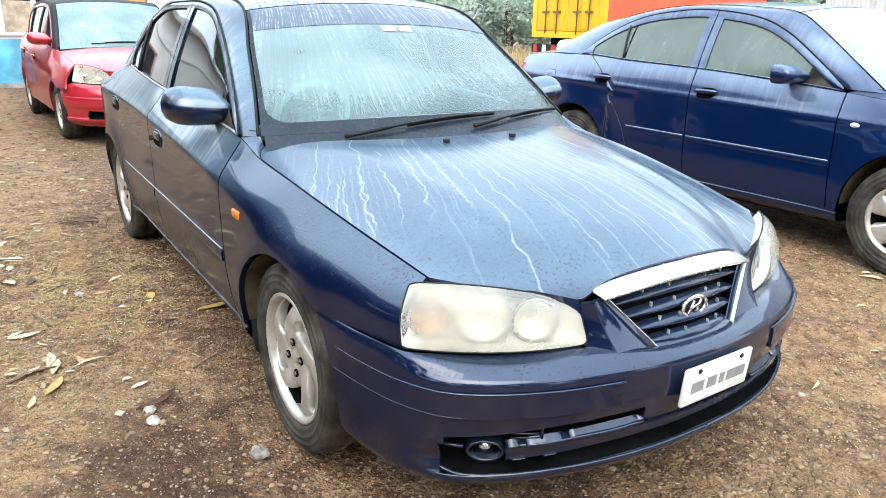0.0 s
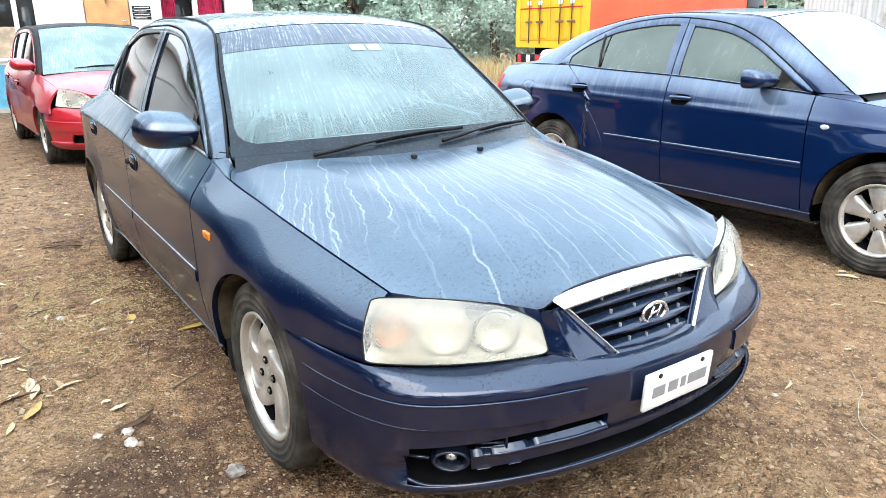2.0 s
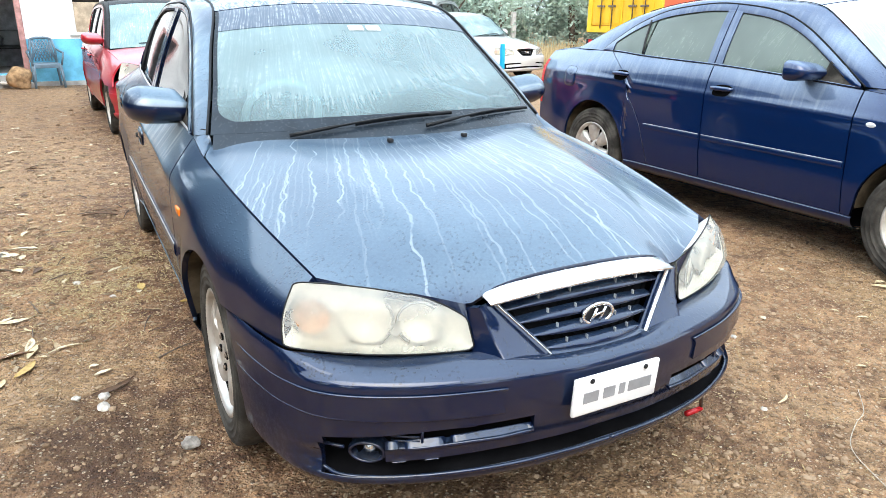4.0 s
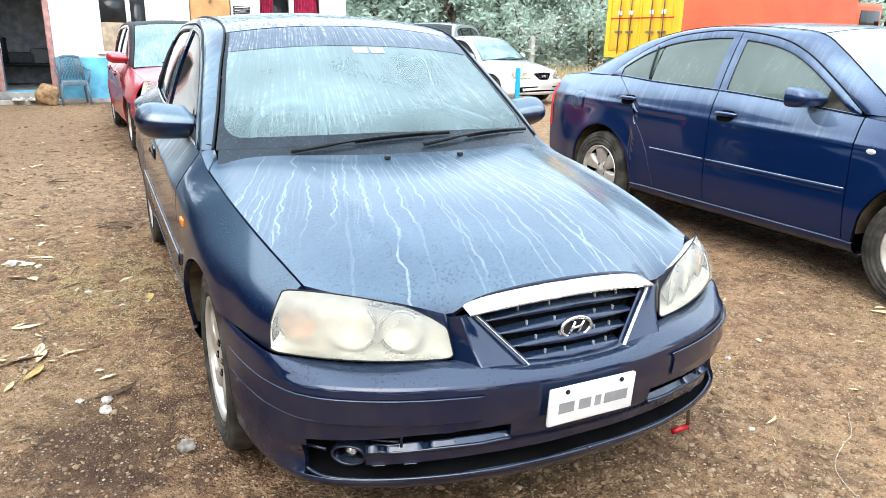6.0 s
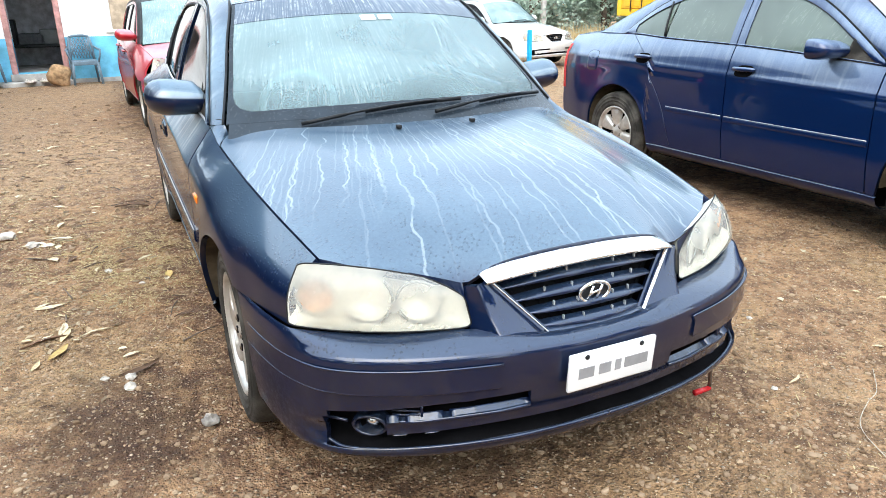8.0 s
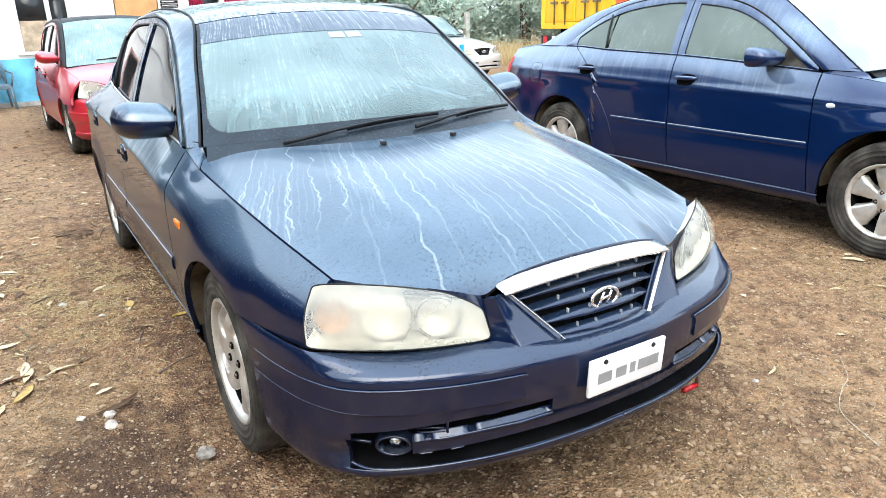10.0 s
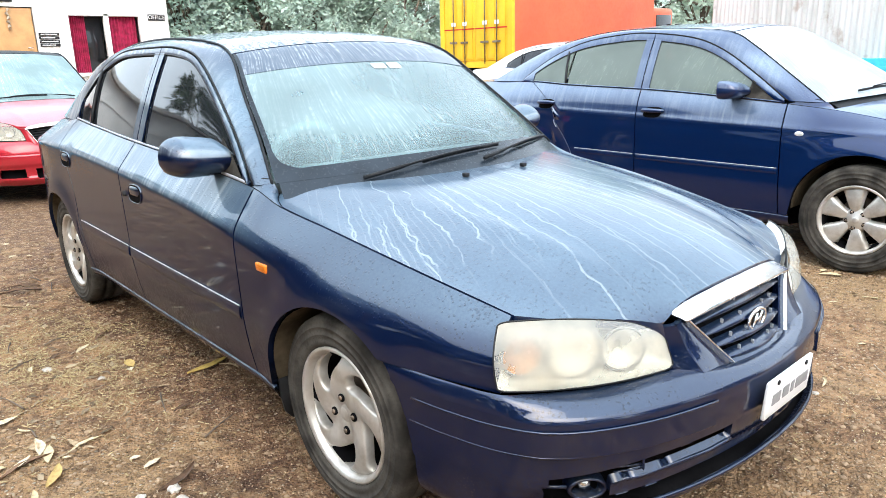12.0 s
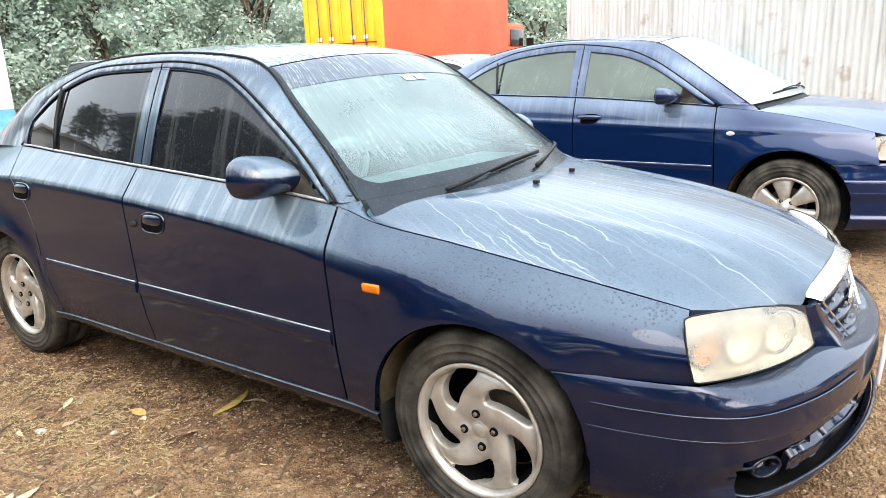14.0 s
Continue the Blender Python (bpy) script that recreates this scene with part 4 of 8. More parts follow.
        part("lamp_housing", sheet([[lamp(u, v / 12, -0.07) for v in range(13)] for u in eu]), REFLECT, lens, out=(0, 0.3, 0.5))
        pts = [lamp(u, 0, 0) for u in eu] + [lamp(1, v / 8, 0) for v in range(1, 9)] + [lamp(u, 1, 0) for u in eu[-2::-1]] + [lamp(0, 1 - v / 8, 0) for v in range(1, 9)]
        part("lamp_gasket", tube(pts, 0.0022, 6, caps=False), BLACK, lens)
        rows = []
        for i in range(11):
            uu = 0.68 + 0.32 * math.sin(math.pi / 2 * i / 10)
            raw = ot.lerp(it, uu) + Vector((0.004 * i / 10, 0.0, c.get("lamp_arc", 0.018) * 4 * uu * (1 - uu) + 0.004)) + Vector((-0.45, -1, 0.12)).normalized() * 0.022 * 4 * uu * (1 - uu)
            low_ = Vector(lamp(uu, 1.0, 0.0))
            high_ = Vector((sg * -raw.x, raw.y, raw.z))
            rows.append([low_.lerp(high_, k / 4) for k in range(5)])
        part("lamp_surround", sheet(rows), paint, car, out=(0, 0.3, 0.5))
        for uu, rad, mt in c["bulbs"]:
            q = Vector(lamp(uu, 0.5, -0.035))
            bowl = lathe([(rad * 0.2, 0.02), (rad * 0.6, 0.012), (rad, -0.012), (rad * 1.05, -0.012)], 28)
            tilt = Matrix.Rotation(radians(58 * (1 if sg < 0 else -1) + (180 if sg > 0 else 0)), 4, "Z")
            bmesh.ops.transform(bowl, matrix=Matrix.Translation(q) @ tilt, verts=bowl.verts[:])
            part("lamp_bowl", bowl, mt, lens, smooth=True)
            ring = tube([(-0.016, rad * 1.06 * math.cos(a), rad * 1.06 * math.sin(a)) for a in [k * math.tau / 28 for k in range(29)]], 0.004, 6, caps=False)
            bmesh.ops.transform(ring, matrix=Matrix.Translation(q) @ tilt, verts=ring.verts[:])
            part("bowl_ring", ring, TRIM_GREY, lens)
    # nose wedges beside the grille and the grille itself
    g = c["grille"]
    gt, gb, nt_, nb = [Vector(p) for p in g["corners"]]       # grille top/bottom corner, nose top/bottom corner
    r0, r1 = [Vector(p) for p in c.get("nose_ridge", (tuple(gb.lerp(nb, 0.5) + Vector((0, -0.010, 0.0))), tuple(gt.lerp(nt_, 0.6) + Vector((0, -0.006, 0.0)))))]
    for sg in (-1, 1):
        rows = []
        for k in range(-1, 13):
            v = k / 12
            a, b, q = gb.lerp(gt, v), nb.lerp(nt_, v), r0.lerp(r1, v)
            q = q + Vector((0, 0.010 * math.sin(math.pi * max(v, 0)), 0))
            a = a + Vector((0.010, 0.008, 0))
            b = b + Vector((-0.004, 0.012, 0))
            row = [a.lerp(q, f) + Vector((0, -0.005, 0.002)) * math.sin(math.pi * f) for f in (0, 0.2, 0.4, 0.6, 0.8, 0.94, 1.0)] + [q.lerp(b, f) for f in (0.06, 0.3, 0.6, 1.0)]
            rows.append([(sg * -p.x, p.y, p.z) for p in row])
        bm = sheet(rows)
        rim(bm, 0.02, (0, 0.2, 0.4))
        part("nose_panel", bm, paint, car)
    # plain near-black sheet stands for the shade behind the slats
    grille = part("grille_backing", sheet([[(x / 10 * (gb.x + (gt.x - gb.x) * v / 6), (gb.y + (gt.y - gb.y) * v / 6) + 0.045 - 0.03 * (1 - (x / 10) ** 2), gb.z + (gt.z - gb.z) * v / 6 + 0.02 * (1 - (x / 10) ** 2) * v / 6) for v in range(7)] for x in range(-10, 11)]), VOID, car, out=(0, 0.5, 0.6))
    ns = g["slats"]
    for k in range(ns):
        v = (k + 0.55) / ns if ns > 4 else 0.03 + 0.245 * k
        hw = -(gb.x + (gt.x - gb.x) * v) - 0.004
        yy = gb.y + (gt.y - gb.y) * v
        zz = gb.z + (gt.z - gb.z) * v
        rows = []
        for i in range(25):
            u = i / 12 - 1
            y = yy - 0.03 * (1 - u * u) + 0.012
            z = zz + 0.02 * (1 - u * u) * v
            th = 0.35 + 0.65 * (1 - abs(u) ** 2.2)
            rows.append([(u * hw, y + 0.028, z + 0.017 * th), (u * hw, y + 0.012, z + 0.014 * th), (u * hw, y + 0.003, z + 0.008 * th), (u * hw, y - 0.002, z + 0.001 * th), (u * hw, y - 0.001, z - 0.004 * th), (u * hw, y + 0.006, z - 0.007 * th), (u * hw, y + 0.026, z - 0.006 * th)])
        part("grille_slat", sheet(rows), g["slat_paint"], grille, out=(0, 0.5, zz))
        if ns <= 4:
            for u in (-0.62, -0.26, 0.34, 0.66):
                y, z = yy - 0.03 * (1 - u * u) + 0.020, zz + 0.02 * (1 - u * u) * v
                part("grille_tab", boxed((u * hw - 0.0016, y, z + 0.010), (u * hw + 0.0016, y + 0.008, z + 0.022), 0.0006), PALE_TRIM_GLINT, grille, "pale moulded tab")
    if g.get("ribs"):
        for i in range(g["ribs"]):
            u = (i + 0.5) / g["ribs"] * 2 - 1
            a = Vector((u * -gb.x, gb.y + 0.03 - 0.03 * (1 - u * u), gb.z + 0.01))
            b = Vector((u * -gt.x, gt.y + 0.03 - 0.03 * (1 - u * u), gt.z))
            part("grille_rib", tube([a + Vector((0, 0.012, 0)), b + Vector((0, 0.012, 0))], 0.0025, 5), VOID, grille)
    if g.get("chrome"):
        thick = g["chrome"]
        rows = []
        for i in range(49):
            u = math.sin(math.pi / 2 * (i / 24 - 1))
            q = abs(u)
            x = u * (-gt.x + 0.012)
            y = gt.y - 0.03 * (1 - u * u) - 0.004
            z = gt.z + 0.025 * (1 - u * u)
            h = thick * (0.15 + 0.85 * math.sqrt(max(0.0, 1 - q ** 5)))
            rows.append([(x, y + 0.01, z - 0.012), (x, y - 0.012, z - 0.008), (x, y - 0.013, z - 0.002), (x, y + 0.006, z + h * 0.45), (x, y + 0.028, z + h * 0.9), (x, y + 0.036, z + h * 0.95), (x, y + 0.05, z + h * 0.8)])
        part("grille_trim", sheet(rows), CHROME, car, "bright chrome grille strip", out=(0, 0.5, 0.5))
        for sg in (-1, 1):
            pts = [gt.lerp(gb, k / 8) for k in range(9)]
            rows = [[(sg * -(p.x - 0.004 + 0.009 * j), p.y - 0.006 - 0.008 * math.sin(j * math.pi), p.z) for j in (0, 0.35, 0.7, 1)] for p in pts]
            part("grille_side_trim", sheet(rows), CHROME, car, "chrome side trim", out=(0, 0.5, 0.6))
        rows = [[(u * -gb.x, gb.y + dy - 0.030 * (1 - u * u), gb.z + dz) for dy, dz in ((0.05, 0.006), (0.02, 0.003), (0.0, -0.002), (-0.012, -0.012))] for u in [i / 10 - 1 for i in range(21)]]
        part("grille_sill", sheet(rows), paint, car, out=(0, 0.3, 0.3))
    if g.get("badge"):
        bz = g["badge"]
        yb = gb.y + (gt.y - gb.y) * (bz - gb.z) / (gt.z - gb.z) - 0.026
        ring = tube([(0.047 * math.cos(a), yb + 0.000, bz + 0.027 * math.sin(a)) for a in [k * math.tau / 36 for k in range(37)]], 0.0055, 8, caps=False)
        em = part("emblem", ring, CHROME, car, "oval chrome emblem on dark ground")
        disc = bmesh.new()
        vs = [disc.verts.new((0.045 * math.cos(k * math.tau / 36), yb + 0.004, bz + 0.025 * math.sin(k * math.tau / 36))) for k in range(36)]
        disc.faces.new(vs)
        part("emblem_ground", disc, INK, em)
        for dx in (-0.014, 0.014):
            part("emblem_bar", tube([(dx - 0.008, yb - 0.002, bz - 0.017), (dx + 0.008, yb - 0.002, bz + 0.017)], 0.0045, 6), CHROME, em)
        part("emblem_bar", tube([(-0.014, yb - 0.002, bz - 0.003), (0.014, yb - 0.002, bz + 0.004)], 0.004, 6), CHROME, em)
    # tail
    rows = []
    for k in range(17):
        u = k / 8 - 1
        yb = end + 0.09 * (1 - abs(u) ** 2.5)
        e0 = E[-1].y
        row = [(u * -E[-1].x, e0 - 0.02, E[-1].z + 0.0 + 0.02 * (1 - u * u))]
        for f in (0.0, 0.25, 0.5, 0.75, 1.0):
            y = e0 + (end - 0.004 - e0) * f
            row.append((u * xt(y), y, zt(y) + (0.02 + 0.015 * f) * (1 - abs(u) ** 3)))
        row.append((u * xt(end), yb, zt(end) - 0.03))
        rows.append(row)
    part("boot_lid", sheet(rows), paint, car, out=mid)
    rows = []
    for k in range(25):
        u = k / 12 - 1
        yb = end + 0.09 * (1 - abs(u) ** 2.5)
        rows.append([(u * (side_x(end, max(z, 0.35)) - (0.05 if z < 0.3 else 0.0)), yb + o * (1 - abs(u) ** 4), z) for z, o in ((zt(end) - 0.02, 0), (0.6, 0.03), (0.55, 0.06), (0.4, 0.07), (0.25, 0.03))])
    part("rear_bumper", sheet(rows), paint, car, out=mid)
    # door handles, mirrors
    def oblong(a):
        f = (abs(math.cos(a)) ** 3.2 + abs(math.sin(a)) ** 3.2) ** (-1 / 3.2)
        return math.cos(a) * f, math.sin(a) * f

    for s in (-1, 1):
        for hy, hz in c["handles"]:
            x = side_x(hy, hz)
            # flat near-black face on the door paints the shade of the handle hollow
            recess = bmesh.new()
            vs = [recess.verts.new((s * (side_x(hy + 0.068 * ca, hz + 0.036 * sa) + 0.0035), hy + 0.068 * ca - 0.01 * sa, hz + 0.036 * sa)) for ca, sa in [oblong(k * math.tau / 28) for k in range(28)]]
            recess.faces.new(vs)
            rr = part("handle_recess_shade", recess, c.get("recess", VOID), car, out=mid)
            if c.get("flush_handles"):
                rows = []
                for f in (0.0, 0.5, 0.85, 1.0):
                    ring = []
                    for k in range(28):
                        a = k * math.tau / 28
                        ca, sa = oblong(a)
                        yy, zz = hy + 0.058 * f * ca - 0.008 * f * sa, hz + 0.012 + 0.020 * f * sa
                        ring.append((s * (side_x(yy, zz) + 0.011 - 0.006 * f ** 4), yy, zz))
                    rows.append(ring)
                part("door_handle", sheet(rows, closed=True), paint, car, out=mid)
                part("handle_rim", tube([(s * (side_x(hy + 0.070 * ca, hz + 0.038 * sa) + 0.002), hy + 0.070 * ca - 0.01 * sa, hz + 0.038 * sa) for ca, sa in [oblong(k * math.tau / 28) for k in range(29)]], 0.0035, 6, caps=False), paint, car)
                continue
            pts = [(s * (side_x(hy + d, hz) + h), hy + d, hz + 0.012) for d, h in ((-0.085, 0.004), (-0.07, 0.018), (-0.03, 0.024), (0.03, 0.024), (0.07, 0.018), (0.085, 0.004))]
            part("door_handle", tube(pts, [0.008, 0.013, 0.015, 0.015, 0.013, 0.008], 8), paint, car)
        mx, my, mz = c["mirror"]
        rows = []
        ml = c.get("mirror_len", 0.235)
        for k in range(15):
            u = k / 14
            u = u ** 0.8
            tip = math.sqrt(max(0.0, 1 - ((u - 0.5) / 0.5) ** c.get("mirror_tip", 2.6))) if u > 0.5 else 1.0
            tip = max(tip, 0.06)
            grow = 0.88 + 0.12 * math.sin(min(u / 0.75, 1) * math.pi / 2)
            cx = mx - ml * (1 - u)
            row = []
            for j in range(20):
                a = j * math.tau / 20
                ca, sa = math.cos(a), math.sin(a)
                e_ = c.get("mirror_square", 2.8)
                sq = (abs(ca) ** e_ + abs(sa) ** e_) ** (-1 / e_)
                dy = ca * sq
                dz = sa * sq
                fwd = 0.115 * (1 - 0.45 * abs(dz) ** 2) if dy < 0 else 0.018
                py = my + 0.045 + dy * fwd * tip * grow
                pz = mz + dz * (0.078 if dz > 0 else 0.066) * c.get("mirror_high", 1.0) * grow * (0.15 + 0.85 * tip) - 0.012 * (1 - u)
                row.append((s * (cx + 0.05 * max(0.0, dz) * (1 - u)), py, pz))
            rows.append(row)
        bm = sheet(rows, closed=True)
        bmesh.ops.holes_fill(bm, edges=[e for e in bm.edges if len(e.link_faces) == 1], sides=0)
        mir = part("door_mirror", bm, paint, car, out=(s * (mx - 0.1), my, mz))
        base = box(bmesh.new(), (-0.05, -0.035, -0.03), (0.06, 0.035, 0.02), 0.014)
        bmesh.ops.transform(base, matrix=Matrix.Translation((s * (mx - ml - 0.01), my + 0.025, mz - 0.045)), verts=base.verts[:])
        part("mirror_arm", base, c.get("arm", BLACK), mir)
        gl = bmesh.new()
        vs = [gl.verts.new((s * (mx - 0.105 + 0.08 * math.cos(a)), my + 0.066, mz + 0.048 * math.sin(a))) for a in [k * math.tau / 24 for k in range(24)]]
        gl.faces.new(vs)
        part("mirror_glass", gl, CHROME, mir)
        # sail behind the mirror
        yb0 = R[0].y
        sail = bmesh.new()
        pts = [(yb0 + 0.05, 0.0), (yb0 + 0.26, 0.0), (yb0 + 0.235, 0.12), (yb0 + 0.13, 0.07)]
        vs = [sail.verts.new((s * (glass_x(y, min(zt(y) + dz, zr(y) - 0.03)) + 0.004), y, min(zt(y) + dz, zr(y) - 0.03))) for y, dz in pts]
        sail.faces.new(vs)
        part("mirror_sail", sail, RUBBER, car, smooth=False, out=mid)
        # wheels
        wk = c["wheel"]
        for yc in (0, wb):
            wheel(car, s, yc, c["tyre"], c["track"], **wk)
        if c.get("repeater"):
            ry, rz, rm = c["repeater"]
            bm = box(bmesh.new(), (-0.006, -0.032, -0.014), (0.010, 0.032, 0.014), 0.006)
            if rm is not AMBER:
                bm.free()
                bm = bmesh.new()
                bmesh.ops.create_uvsphere(bm, u_segments=20, v_segments=10, radius=1.0, matrix=Matrix.Diagonal((0.007, 0.027, 0.015, 1)))
            bmesh.ops.transform(bm, matrix=Matrix.Translation((s * side_x(ry, rz), ry, rz)) @ Matrix.Rotation(s * 0.12, 4, "Y"), verts=bm.verts[:])
            part("side_indicator", bm, rm, car, "orange side indicator" if rm is AMBER else "clear side indicator")
        tl = c.get("tail_lamp")
        if tl:
            za, zb = tl
            tl_len = c.get("tail_len", 0.14)
            rows = [[(s * (side_x(y, za + (zb - za) * k / 6) + 0.004), y, za + (zb - za) * k / 6) for k in range(7)] for y in (end - tl_len, end - tl_len * 0.66, end - tl_len * 0.33, end)]
            part("tail_lamp", sheet(rows), REDLAMP, car, "red tail lamp", out=mid)
    # cabin
    if c.get("cabin", True):
        dash = boxed((-0.62, 0.52, 0.72), (0.62, 0.86, 0.90), 0.05)
        part("dashboard", dash, TRIM_GREY, car)
        sw = tube([(-0.305 + 0.16 * math.cos(a), 0.93 - 0.055 * math.sin(a), 0.90 + 0.145 * math.sin(a)) for a in [k * math.tau / 30 for k in range(31)]], 0.017, 8, caps=False)
        st = part("steering_wheel", sw, WHEEL_GREY, car)
        part("steering_hub", boxed((-0.385, 0.91, 0.85), (-0.225, 0.96, 0.94), 0.02), BLACK, st)
        for sx in (-0.34, 0.34):
            part("front_seat", box(box(boxed((sx - 0.25, 1.05, 0.38), (sx + 0.25, 1.55, 0.58), 0.06), (sx - 0.24, 1.45, 0.5), (sx + 0.24, 1.62, 1.08), 0.07), (sx - 0.13, 1.52, 1.06), (sx + 0.13, 1.61, 1.24), 0.04), SEAT, car)
        part("rear_seat", box(boxed((-0.62, 2.0, 0.38), (0.62, 2.4, 0.6), 0.06), (-0.62, 2.3, 0.5), (0.62, 2.45, 1.0), 0.06), SEAT, car)
    # wipers
    for wx, tip, lift in c.get("wipers", ()):
        p0, p1 = wx, tip
        pts = []
        for k in range(13):
            t = 0.82 * k / 12
            u = p0[0] + (p1[0] - p0[0]) * t
            v = p0[1] + (p1[1] - p0[1]) * t + 0.018 * math.sin(t * math.pi)
            q = screen(u, v, 0, kh, b0, b1, 0.014 + 0.6 * lift * math.sin(t * math.pi))
            pts.append(q)
        wiper = part("wiper", tube(pts, [0.0075] * 4 + [0.0045] * 9, 6), BLACK, car, "black windscreen wiper")
        blade = []
        a0 = 0.36
        for k in range(15):
            t = a0 + (1.0 - a0) * k / 14
            u = p0[0] + (p1[0] - p0[0]) * t
            v = p0[1] + (p1[1] - p0[1]) * t + 0.022 * math.sin(t * math.pi)
            blade.append(screen(max(-0.97, min(0.97, u)), max(0.0, v), 0, kh, b0, b1, 0.012))
        rows = [[(p[0], p[1] - 0.003, p[2] - 0.006), (p[0], p[1] - 0.0025, p[2] + 0.007), (p[0], p[1] + 0.003, p[2] + 0.007), (p[0], p[1] + 0.0025, p[2] - 0.006)] for p in blade]
        part("wiper_blade", sheet(rows, closed=True), BLACK, wiper)
    return car, side_x, screen


def share(points, k):
    """How far along its curve the k-th given point lies."""
    p = [Vector(q) for q in points]
    s = [0.0]
    for a, b in zip(p, p[1:]):
        s.append(s[-1] + (b - a).length)
    return s[k] / s[-1]


def face_rows(z0, z1):
    """Rows of a bumper's face from its shoulder down to its lip, as (height, push)."""
    shape = ((0.0, -0.006), (0.06, 0.0), (0.10, 0.001), (0.114, 0.001), (0.120, 0.0065), (0.15, 0.008), (0.25, 0.008), (0.35, 0.007), (0.42, 0.004), (0.45, -0.004), (0.52, -0.008), (0.61, -0.010), (0.69, -0.012), (0.755, -0.012), (0.765, 0.002), (0.79, 0.004), (0.83, 0.0), (0.88, -0.008), (1.0, -0.05))
    return [(z0 + (z1 - z0) * f, o) for f, o in shape]


SALOON_FACE = [(0.517, -0.010), (0.512, -0.003), (0.50, 0.0), (0.485, 0.001), (0.455, 0.003), (0.424, 0.001), (0.405, -0.001), (0.386, -0.003), (0.384, -0.003), (0.365, -0.006), (0.346, -0.008), (0.344, -0.010), (0.326, -0.014), (0.309, -0.016), (0.307, -0.014), (0.29, -0.010), (0.276, -0.004), (0.274, -0.002), (0.26, -0.002), (0.245, -0.010), (0.215, -0.045)]


def saloon_warp(x, z):
    """The openings in the bumper rise towards its middle."""
    top_ = float(np.interp(x, (0.2, 0.47, 0.66, 0.73), (0.398, 0.388, 0.369, 0.356)))
    lip_ = float(np.interp(x, (0.0, 0.3, 0.5, 0.65, 0.75), (0.287, 0.277, 0.267, 0.261, 0.261)))
    return float(np.interp(z, (0.2, 0.275, 0.385, 0.43, 1.0), (0.2, lip_, top_, 0.43, 1.0)))


STRIP = wet_glass("sun_strip_film", tint=(0.07, 0.10, 0.15), haze=(0.065, 0.095, 0.14), cover=0.85, streak=0.2, rough=0.12)
BORDER = plain("black_glass_border", (0.020, 0.028, 0.038), 0.22, vary=0.2, spec=0.24)

rail = [(-0.739, 0.533, 0.905), (-0.70, 0.70, 1.05), (-0.655, 0.90, 1.18), (-0.625, 1.06, 1.275), (-0.605, 1.2, 1.33), (-0.593, 1.41, 1.357), (-0.589, 1.615, 1.361), (-0.59, 1.98, 1.353), (-0.60, 2.2, 1.308), (-0.61, 2.33, 1.262), (-0.622, 2.44, 1.205), (-0.64, 2.52, 1.145), (-0.66, 2.55, 1.08), (-0.69, 2.562, 1.012)]
edge = [(-0.702, 0.475, 0.908), (-0.652, 0.63, 1.04), (-0.60, 0.82, 1.185), (-0.545, 1.0, 1.318), (-0.53, 1.2, 1.368), (-0.525, 1.6, 1.393), (-0.525, 2.0, 1.383), (-0.535, 2.35, 1.333), (-0.56, 2.62, 1.258), (-0.60, 2.85, 1.125), (-0.645, 3.02, 1.008)]
